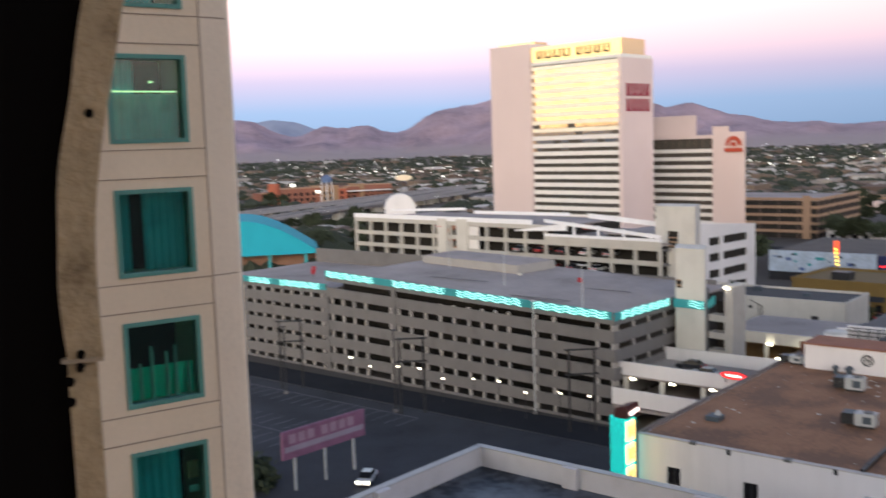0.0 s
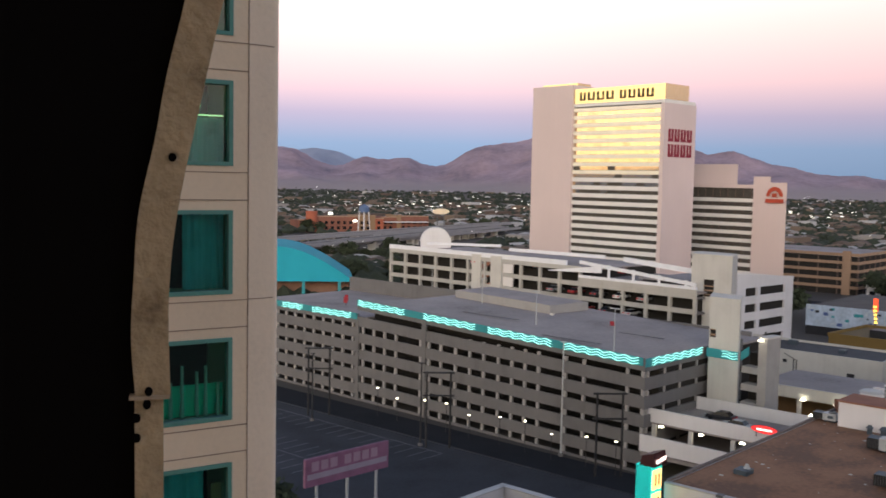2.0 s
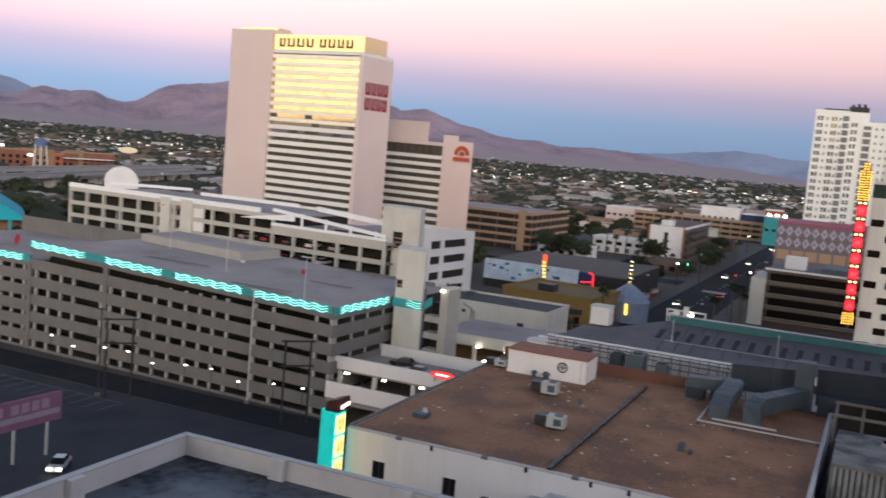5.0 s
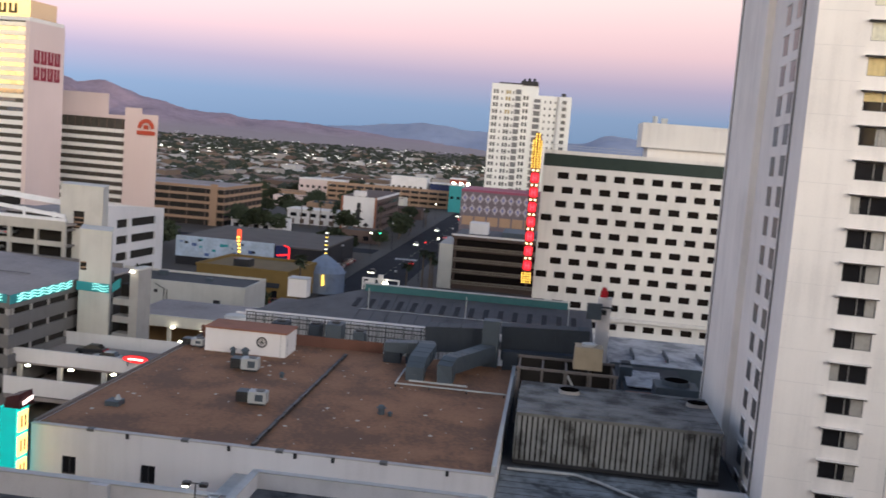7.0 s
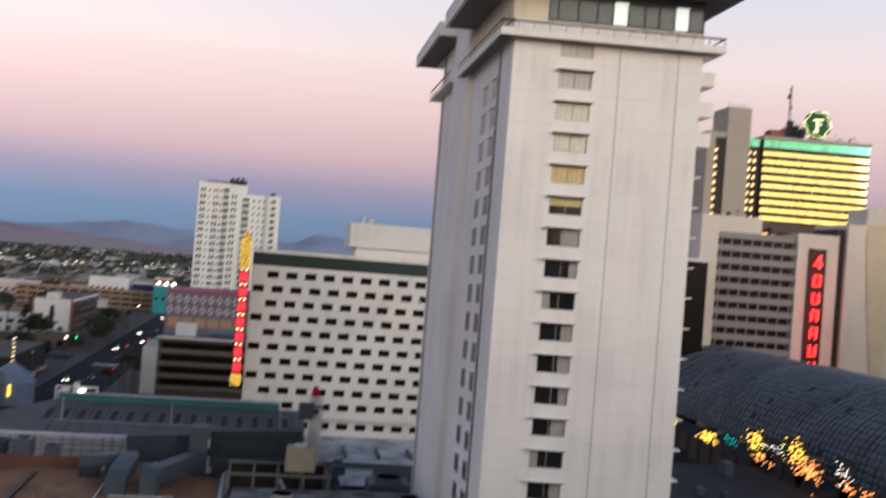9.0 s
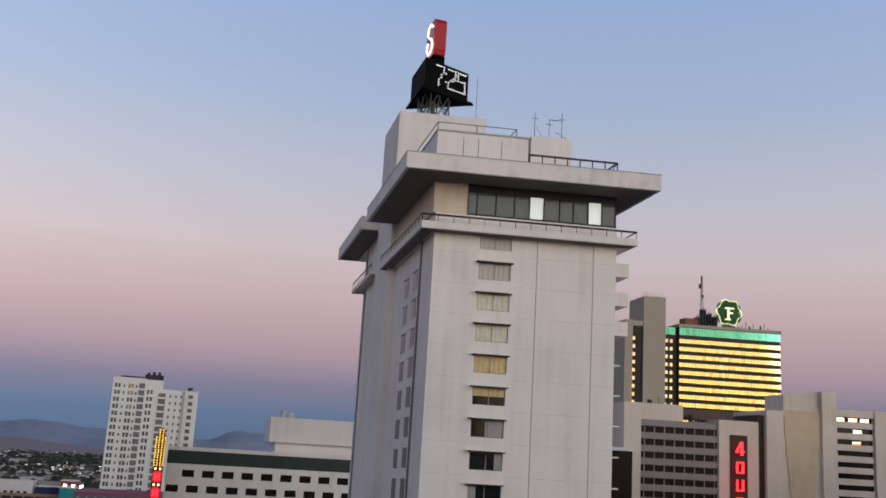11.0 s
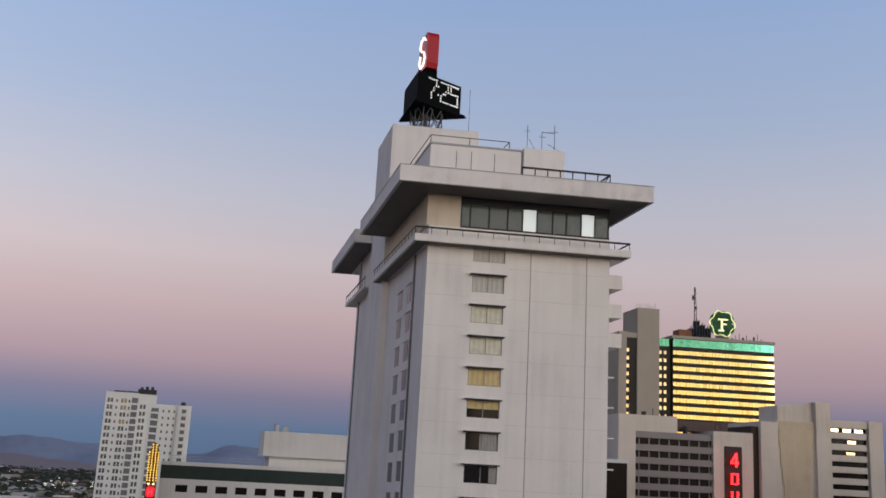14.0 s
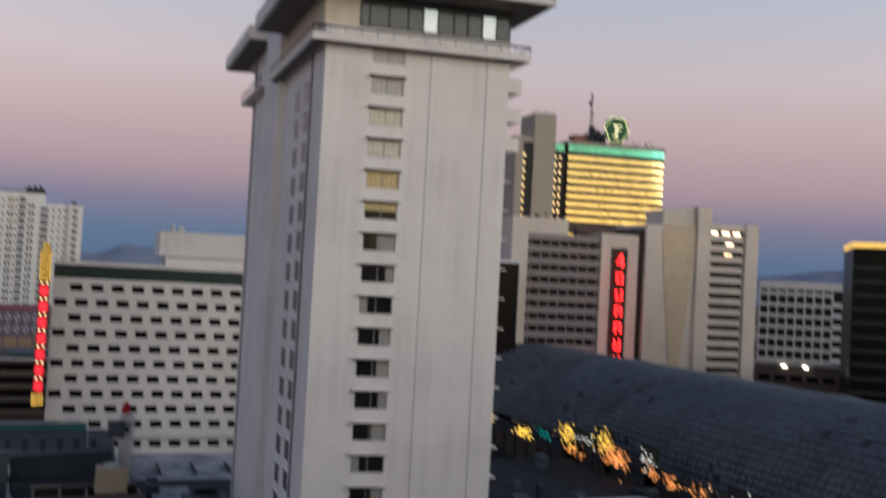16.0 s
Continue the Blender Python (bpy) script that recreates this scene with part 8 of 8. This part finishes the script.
# ---- cars ----
def car(color, label, lights=True):
    c = thing("car", label, "car")
    m = material("car paint " + color[0], color[1], 0.3, metal=0.2, vary=0.05)
    b = Solid().hexa([(-2.2, -0.88, 0.35), (2.2, -0.88, 0.35), (2.2, 0.88, 0.35), (-2.2, 0.88, 0.35)], [(-2.1, -0.85, 0.95), (2.05, -0.85, 0.85), (2.05, 0.85, 0.85), (-2.1, 0.85, 0.95)])
    b.part("body", m, c)
    Solid().hexa([(-1.7, -0.78, 0.94), (1.1, -0.78, 0.9), (1.1, 0.78, 0.9), (-1.7, 0.78, 0.94)], [(-1.2, -0.65, 1.45), (0.35, -0.65, 1.45), (0.35, 0.65, 1.45), (-1.2, 0.65, 1.45)]).part("cabin", GLASSD, c)
    Solid().box(-1.15, 0.3, -0.62, 0.62, 1.452, 1.48).part("roof", m, c)
    tyre = Solid()
    a = [2 * math.pi * i / 12 for i in range(12)]
    tyre.hexa([(0.33 * math.cos(t), -0.1, 0.33 * math.sin(t)) for t in a], [(0.33 * math.cos(t), 0.1, 0.33 * math.sin(t)) for t in a])
    tm = tyre.mesh("wheel", BLACK)
    for x in (-1.35, 1.35):
        for y in (-0.82, 0.82):
            again("wheel", tm, c, x, y, 0.33)
    hl = Solid().box(-0.05, 0.03, -0.25, 0.25, -0.12, 0.12).mesh("headlight", LAMPW if lights else GREYP)
    tl = Solid().box(-0.05, 0.03, -0.25, 0.25, -0.12, 0.12).mesh("tail_light", NRED if lights else REDP)
    for y in (-0.6, 0.6):
        again("headlight", hl, c, 2.2, y, 0.68)
        again("tail_light", tl, c, -2.18, y, 0.75)
    return c


kinds = [car(("white", (0.6, 0.6, 0.6)), "white sedan car with lit headlights"), car(("black", (0.03, 0.03, 0.035)), "black sedan car with lit tail lights"),
         car(("red", (0.30, 0.02, 0.02)), "dark red sedan car on the road"), car(("silver", (0.35, 0.36, 0.38)), "silver sedan car on the road")]
parked = [car(("pearl", (0.5, 0.5, 0.5)), "white parked sedan car with lights off", False), car(("charcoal", (0.04, 0.04, 0.045)), "charcoal parked sedan car with lights off", False),
          car(("maroon", (0.16, 0.02, 0.02)), "maroon parked sedan car with lights off", False), car(("grey", (0.2, 0.21, 0.22)), "grey parked sedan car with lights off", False)]
spots = [(392, 54, 180), (300, 54.5, 180), (330, 46.5, 0), (462, 54, 180), (520, 46, 0), (560, 54, 180), (610, 46.5, 0), (430, 46.3, 0), (270, 46, 0)]
spots += [(359, 20, 90), (355, 75, -90), (359, 110, 90)]
garage = [(132.5, 62, 90, 7.62), (136.0, 66, 90, 7.62), (196, 120, -4, 21.9), (190, 140, -4, 21.9), (188, 158, -4, 21.9), (135, 54, 90, 2.52)]
garage += [(372 + 3.1 * i, 104 + 0.3 * i, 88, 0.05) for i in range(7)] + [(470 + 3.2 * i, 72, 90, 0.05) for i in range(9)] + [(300 + 3.2 * i, 66.8, 92, 0.05) for i in range(8)]
garage += [(232, 66 + 2.9 * i, 2, 0.05) for i in range(5)] + [(184.5, 108 + 5.95 * i, -4, 17.65) for i in range(5)] + [(184.0, 111 + 5.95 * i, -4, 14.3) for i in range(4)]
for fleet, places in ((kinds, [(x, y, q, 0.05) for x, y, q in spots] + [(86.3, 86.9, -150, 0.07)]), (parked, garage)):
    for i, (x, y, q, z) in enumerate(places):
        m = pose(x, y, z, 0, 0, q)
        if i < 4:
            fleet[i].matrix_basis = m
        else:
            copy_thing(fleet[i % 4], m)


def traffic_light(x, y, col):
    t = thing("traffic_light", "traffic light on a curved arm", "traffic light", x, y, 0)
    Solid().cyl(0, 0, 0, 6.5, 0.14, 8).part("pole", DARK, t)
    Solid().tube((0, 0, 6.2), (0, 5, 6.8), 0.09).part("arm", DARK, t)
    Solid().box(-0.25, 0.25, 4.5, 5.0, 5.9, 7.1).part("housing", DARK, t)
    Solid().box(-0.36, -0.252, 4.55, 4.95, 6.0, 6.4).part("lens", col, t)


GREENL = lit("green signal", (0.05, 1.0, 0.4), 4.0)
traffic_light(350, 40, NRED)
traffic_light(368, 60, GREENL)
traffic_light(470, 40, NRED)
for i in range(7):
    for y in (38.5, 62.5):
        l_ = thing("street_lamp", "street lamp with lit head along the avenue", "lamp", 245 + i * 46, y, 0, group="avenue street lamps")
        Solid().cyl(0, 0, 0, 9, 0.12, 8, 0.08).part("pole", DARK, l_)
        Solid().box(-0.3, 0.3, -0.3, 0.3, 9, 9.35).part("head", LAMPW if (i * 3 + int(y)) % 4 == 0 else GREYP, l_)


# ---- trees ----
LEAF = material("dusty foliage", (0.042, 0.052, 0.03), 0.9, vary=0.6, scale=0.6, fine=3, tint=(0.025, 0.04, 0.02))
BARK = material("bark", (0.12, 0.09, 0.065), 0.9, vary=0.4)


def clump(s, x, y, z, r, rnd):
    """A ragged handful of leaves."""
    for _ in range(7):
        p = Vector((rnd.gauss(0, 1), rnd.gauss(0, 1), rnd.gauss(0, 0.7)))
        p = Vector((x, y, z)) + p * r * 0.55
        u = Vector((rnd.uniform(-1, 1), rnd.uniform(-1, 1), rnd.uniform(-0.6, 0.9))).normalized() * r * rnd.uniform(0.5, 0.9)
        v = u.orthogonal().normalized() * r * rnd.uniform(0.25, 0.5)
        s.put([tuple(p - u), tuple(p + v), tuple(p + u), tuple(p - v)], [(0, 1, 2, 3)])


def tree(h, r, seed, label):
    rnd = random.Random(seed)
    t = thing("tree", label, "tree", group="street trees")
    tr = Solid().cyl(0, 0, 0, h * 0.45, 0.03 * h, 8, 0.018 * h)
    for i in range(6):
        a = i * 1.05 + rnd.random()
        tr.tube((0, 0, h * (0.3 + 0.03 * i)), (r * 0.6 * math.cos(a), r * 0.6 * math.sin(a), h * (0.6 + 0.05 * i)), 0.009 * h, 5)
    tr.part("trunk", BARK, t)
    c = Solid()
    for _ in range(90):
        a, q, e = rnd.uniform(0, 6.28), r * math.sqrt(rnd.random()), rnd.uniform(-0.9, 1)
        f = math.sqrt(max(0.05, 1 - e * e * 0.8))
        clump(c, q * f * math.cos(a), q * f * math.sin(a), h * 0.68 + e * h * 0.28, r * 0.26, rnd)
    c.part("crown", LEAF, t)
    return t


def palm(h, seed, label="tall thin fan palm by the street"):
    rnd = random.Random(seed)
    t = thing("palm_tree", label, "tree", group="palms")
    Solid().cyl(0, 0, 0, h, 0.3, 8, 0.18).part("trunk", BARK, t)
    c = Solid()
    for i in range(26):
        a, e = i * 2.4, rnd.uniform(-0.7, 0.9)
        L = rnd.uniform(1.5, 2.3)
        d = Vector((math.cos(a) * math.cos(e), math.sin(a) * math.cos(e), math.sin(e)))
        s_ = d.cross(Vector((0, 0, 1))).normalized() * 0.5
        p = Vector((0, 0, h))
        m = p + d * L * 0.6
        c.put([tuple(p), tuple(m + s_), tuple(p + d * L - Vector((0, 0, 0.5))), tuple(m - s_)], [(0, 1, 2, 3)])
    c.part("fronds", LEAF, t)
    return t


trees = [tree(8, 4.0, 1, "dusty green street tree with ragged crown"), tree(10, 5.0, 2, "broad dark green street tree"), tree(6.5, 3.4, 3, "small rounded street tree")]
palms = [palm(11, 5), palm(8.5, 6, "shorter fan palm with drooping fronds")]
trees[0].matrix_basis, trees[1].matrix_basis, trees[2].matrix_basis = pose(262, 300, 0), pose(270, 292, 0), pose(257, 306, 0)
palms[0].matrix_basis, palms[1].matrix_basis = pose(276, 35.5, 0), pose(279, 33, 0)
for i, (x, y) in enumerate(((280, 310), (290, 285), (275, 320), (300, 300), (385, 118), (392, 112), (402, 122), (396, 130), (410, 116), (388, 124), (330, 75), (345, 72), (410, 64), (425, 66),
                            (375, 66), (500, 110), (520, 130), (480, 150), (545, 100), (205, 90), (560, 170), (470, 128), (505, 165), (532, 90), (610, 190), (338, 372), (345, 366), (330, 378), (384, 386), (390, 380), (340, 350), (348, 346), (356, 340), (498, 580), (490, 586), (700, 600), (640, 545), (650, 540))):
    copy_thing(trees[i % 3], pose(x, y, 0, 0, 0, i * 47))
copy_thing(trees[2], pose(209, 64, 1.0, 0, 0, 20))
copy_thing(trees[2], pose(212, 66, 0, 0, 0, 140))
for i, (x, y) in enumerate(((273, 33), (428, 97), (428, 103), (429, 108), (429, 112), (426, 92), (240, 62), (262, 38), (430, 76), (450, 65), (232, 60), (480, 62))):
    copy_thing(palms[i % 2], pose(x, y, 0, 0, 0, i * 61))
rnd = random.Random(57)
for i in range(46):
    x, y = rnd.uniform(300, 690), rnd.uniform(68, 182)
    if 350 < x < 372 or (276 < x < 332 and y < 116) or (396 < x < 460 and 134 < y < 200) or (426 < x < 500 and y < 124) or (616 < x < 655 and y < 150):
        continue
    copy_thing(trees[i % 3], pose(x, y, 0, 0, 0, i * 71))


def small_shop(x, y, w, d, h, mat, label, units):
    s = thing("shop_building", label, "building", x, y, 0, -90)
    Solid().box(0, w, 0, d, 0, h).part("wall", mat, s)
    Solid().box(0.3, w - 0.3, 0.3, d - 0.3, h + 0.004, h + 0.1).part("roof", DARKPAVE, s)
    for q in ((-0.1, w + 0.1, -0.1, 0.3), (-0.1, w + 0.1, d - 0.3, d + 0.1), (-0.1, 0.3, 0.3, d - 0.3), (w - 0.3, w + 0.1, 0.3, d - 0.3)):
        Solid().box(*q, h + 0.004, h + 0.7).part("parapet", mat, s)
    for k in range(max(2, int(w / 4.5))):
        Solid().box(1.2 + k * 4.2, 3.4 + k * 4.2, -0.06, 0.08, 1.0, 2.9).part("window", GLASSD, s)
    for k in range(units):
        Solid().box(2 + k * 4, 3.5 + k * 4, d * 0.4, d * 0.4 + 1.6, h + 0.1, h + 1.3).part("roof_unit", GALV, s)


for x, y, w, d, h, m, lab, n in ((392, 132, 22, 14, 4.6, WHITE, "low white stucco shop with flat roof", 2), (500, 128, 26, 18, 5.4, TAN, "low tan stucco shop with flat roof", 3),
                                 (540, 158, 24, 16, 5.0, PINK, "low salmon stucco shop with flat roof", 2), (585, 120, 30, 16, 6.0, CONCL, "low grey concrete shop with flat roof", 3),
                                 (520, 92, 22, 15, 5.2, BRICK, "low brown brick shop with flat roof", 2), (655, 140, 32, 18, 6.5, WHITE, "long white stucco shop with flat roof", 3),
                                 (575, 180, 28, 16, 5.5, TAN, "tan stucco shop among dark trees", 2), (318, 92, 15, 12, 4.2, CONCL, "small grey concrete shop by the avenue", 1),
                                 (384, 84, 15, 14, 4.4, BRICK, "small brown brick shop by the avenue", 1), (690, 100, 26, 18, 6.0, PINK, "salmon stucco shop beyond the trees", 2)):
    small_shop(x, y, w, d, h, m, lab, n)
hedge = thing("bush", "dark rounded bush at the edge of the lot", "bush", 75.0, 98.0, 0)
rnd = random.Random(31)
s_ = Solid()
for _ in range(140):
    a, q = rnd.uniform(0, 6.28), 4.2 * math.sqrt(rnd.random())
    clump(s_, q * math.cos(a), q * math.sin(a), rnd.uniform(0.4, 5.0) * (1 - 0.1 * q), 0.8, rnd)
s_.part("leaves", LEAF, hedge)


# ---- the valley: houses, trees and lights beyond counting ----
def valley():
    rnd = random.Random(77)
    houses = [Solid() for _ in range(4)]
    woods, lights = Solid(), Solid()

    def spot(d0, d1):
        d = d0 * (d1 / d0) ** rnd.random()
        a = radians(rnd.uniform(-62, 62))
        return d, d * math.cos(a), d * math.sin(a)
    def crossed(x, y, d):
        """Whether the place is taken by the motorway or the retail block."""
        az = math.degrees(math.atan2(y, x))
        return (40 < az < 56 and 480 < d < 870) or abs((y - 386.5) - (x - 309.4) * 0.29) < 26 and 250 < x < 700
    for _ in range(8200):
        d, x, y = spot(420, 3600)
        if 36 < y < 65 and x < 1100 or (x < 720 and 0 < y < 185) or (x < 480 and -235 < y < 30):
            continue
        if crossed(x, y, d) or (d > 1500 and rnd.random() < 0.72):
            continue
        big = rnd.random() < 0.12
        w, l, h = (rnd.uniform(12, 30), rnd.uniform(10, 20), rnd.uniform(4.5, 8)) if big else (rnd.uniform(6, 11), rnd.uniform(8, 16), rnd.uniform(2.6, 4.0))
        s = houses[(0, 1, 1, 2, 2, 3, 1, 0, 2, 3)[rnd.randrange(10)]]
        s.box(x, x + w, y, y + l, 0, h)
        if not big:
            s.hexa([(x - 0.6, y - 0.6, h), (x + w + 0.6, y - 0.6, h), (x + w + 0.6, y + l + 0.6, h), (x - 0.6, y + l + 0.6, h)],
                   [(x + w * 0.3, y + l * 0.45, h + 1.6), (x + w * 0.7, y + l * 0.45, h + 1.6), (x + w * 0.7, y + l * 0.55, h + 1.6), (x + w * 0.3, y + l * 0.55, h + 1.6)])
    mats = [material("pale stucco far", (0.26, 0.235, 0.22), 0.9, vary=0.5, scale=0.02), material("tan stucco far", (0.15, 0.11, 0.085), 0.9, vary=0.4, scale=0.02),
            material("tile roofs far", (0.10, 0.072, 0.06), 0.9, vary=0.4, scale=0.02), material("white roofs far", (0.38, 0.37, 0.37), 0.9, vary=0.3, scale=0.02)]
    for s, m, n in zip(houses, mats, ("pale stucco", "tan stucco", "brown-roofed", "white-roofed")):
        o = s.part("houses", m)
        tagged(o, f"{n} low houses spread across the valley", "houses", kind="stuff")
    for w_ in range(24000):
        d, x, y = spot(330, 3700) if w_ < 22800 else spot(330, 1100)
        if 36 < y < 65 and x < 1100 or (x < 720 and 0 < y < 175) or (x < 480 and -235 < y < 120) or crossed(x, y, d) and rnd.random() < 0.75 or crossed(x, y, 0):
            continue
        r = rnd.uniform(2.4, 5.2) * (1 + d / 4500)
        h = rnd.uniform(3, 7.0)
        n = 6
        a0 = rnd.random()
        lo = [(x + r * rnd.uniform(0.5, 0.9) * math.cos(a0 + 6.283 * i / n), y + r * rnd.uniform(0.5, 0.9) * math.sin(a0 + 6.283 * i / n), h * 0.12) for i in range(n)]
        mi = [(x + r * rnd.uniform(0.7, 1.2) * math.cos(a0 + 6.283 * i / n), y + r * rnd.uniform(0.7, 1.2) * math.sin(a0 + 6.283 * i / n), h * rnd.uniform(0.4, 0.7)) for i in range(n)]
        k = len(woods.v)
        woods.v += lo + mi + [(x + rnd.uniform(-1, 1), y + rnd.uniform(-1, 1), h)]
        woods.f += [[k + i, k + (i + 1) % n, k + n + (i + 1) % n, k + n + i] for i in range(n)] + [[k + n + i, k + n + (i + 1) % n, k + 2 * n] for i in range(n)]
    tagged(woods.part("woodland", material("distant foliage", (0.033, 0.040, 0.028), 0.95, vary=0.5, scale=0.01, fine=0.2, tint=(0.020, 0.026, 0.019))), "dark green trees scattered across the valley", "trees", kind="stuff")
    # lamps of the city
    for _ in range(300):
        d, x, y = spot(450, 3500)
        if x < 720 and 0 < y < 175:
            continue
        s = 0.0003 * d * rnd.uniform(0.5, 1.2)
        z = rnd.uniform(7, 11)
        lights.box(x - s, x + s, y - s * 1.4, y + s * 1.4, z, z + 1.2 * s)
    for _ in range(150):
        d = rnd.gauss(1330, 120)
        a = radians(rnd.uniform(4, 48))
        s = rnd.uniform(0.2, 0.7)
        x, y = d * math.cos(a), d * math.sin(a)
        lights.box(x - s, x + s, y - s * 3, y + s * 3, 9, 9 + s)
    tagged(lights.part("city_lights", lit("pale city lamps", (1.0, 0.95, 0.85), 1.5)), "hundreds of pale lamps across the valley", "lights", kind="stuff")


valley()


# ---- mountains ----
def range_(name, label, dist, depth, bumps, base, mat, seed, rough, a_from, a_to, crest_rise=()):
    n, m = 460, 30
    s = Solid()
    noise.seed_set(seed)
    for i in range(n + 1):
        az = a_from + (a_to - a_from) * i / n
        el = base + sum(h * math.exp(-((az - 2 - 1.25 * q) / 1.05) ** 2) for q, h in enumerate(crest_rise))
        for c, h, wl_, wr in bumps:
            w = wl_ if az > c else wr
            el += h * math.exp(-((az - c) / w) ** 2)
        for j in range(m + 1):
            f = j / m
            d = dist + depth * f
            x, y = d * math.cos(radians(az)), d * math.sin(radians(az))
            crest = (dist + depth) * math.tan(radians(el)) + 43
            g = noise.fractal(Vector((x * 0.0032, y * 0.0032, seed)), 0.9, 2.2, 6)
            rdg = 1 - abs(noise.noise(Vector((x * 0.006, y * 0.006, seed + 3))))
            z = crest * (f ** 1.5) * (1 + rough * g * (1 - f * 0.85) + rough * 0.6 * (rdg - 0.7) * (1 - f * 0.7)) + (3.0 * noise.noise(Vector((az * 2.7, seed, 0))) + 3.4 * noise.noise(Vector((az * 8.0, seed, 4)))) * f
            s.v.append((x, y, max(-2.0, z) - 1.0 * (1 - f)))
    for i in range(n):
        for j in range(m):
            a = i * (m + 1) + j
            s.f.append((a, a + 1, a + m + 2, a + m + 1))
    o = s.part(name, mat)
    for p in o.data.polygons:
        p.use_smooth = True
    return tagged(o, label, "mountains", kind="structure")


# The mauve holds the haze; paler sandy fans are mixed in low down.
ROCK = material("desert rock with haze in its mauve", (0.245, 0.185, 0.225), 0.95, vary=1.0, scale=0.007, fine=0.05, bump=0.0, tint=(0.145, 0.118, 0.165))
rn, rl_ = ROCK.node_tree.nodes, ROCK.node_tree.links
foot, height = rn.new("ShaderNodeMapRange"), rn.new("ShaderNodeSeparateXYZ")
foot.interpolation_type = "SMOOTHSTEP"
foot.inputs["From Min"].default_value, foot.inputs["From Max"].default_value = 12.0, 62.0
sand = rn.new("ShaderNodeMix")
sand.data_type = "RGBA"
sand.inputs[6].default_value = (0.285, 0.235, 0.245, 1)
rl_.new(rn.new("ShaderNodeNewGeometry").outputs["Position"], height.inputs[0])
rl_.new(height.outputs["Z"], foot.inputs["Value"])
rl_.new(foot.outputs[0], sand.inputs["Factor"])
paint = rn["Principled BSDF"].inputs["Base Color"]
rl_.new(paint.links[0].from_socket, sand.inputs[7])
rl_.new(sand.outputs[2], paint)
# Aerial haze is mixed into the rock colour as pale blue.
FARROCK = material("haze-blue far rock", (0.225, 0.26, 0.36), 0.95, vary=0.4, scale=0.003, fine=0.02, tint=(0.175, 0.205, 0.30))
range_("backdrop", "bare desert mountains coloured mauve for haze along the valley's edge", 3300, 800,
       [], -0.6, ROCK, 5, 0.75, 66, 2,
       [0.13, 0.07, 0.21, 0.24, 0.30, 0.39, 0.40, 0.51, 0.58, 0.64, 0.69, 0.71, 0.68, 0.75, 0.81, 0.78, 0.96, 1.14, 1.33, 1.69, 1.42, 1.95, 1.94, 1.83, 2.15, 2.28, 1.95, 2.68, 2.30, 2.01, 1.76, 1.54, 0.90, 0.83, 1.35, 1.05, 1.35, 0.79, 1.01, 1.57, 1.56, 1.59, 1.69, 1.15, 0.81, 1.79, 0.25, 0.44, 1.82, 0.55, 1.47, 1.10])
range_("backdrop", "distant mountain range with haze-blue colour beyond the valley", 4200, 500,
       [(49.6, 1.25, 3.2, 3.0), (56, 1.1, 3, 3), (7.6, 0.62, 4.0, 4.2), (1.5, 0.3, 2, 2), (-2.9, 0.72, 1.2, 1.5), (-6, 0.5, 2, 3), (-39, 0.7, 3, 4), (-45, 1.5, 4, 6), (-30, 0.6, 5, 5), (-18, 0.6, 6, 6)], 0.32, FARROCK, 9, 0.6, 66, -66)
# Unseen range behind the camera, added to close the horizon and darken reflections.
range_("backdrop", "unseen mountains added along the western horizon", 4000, 600,
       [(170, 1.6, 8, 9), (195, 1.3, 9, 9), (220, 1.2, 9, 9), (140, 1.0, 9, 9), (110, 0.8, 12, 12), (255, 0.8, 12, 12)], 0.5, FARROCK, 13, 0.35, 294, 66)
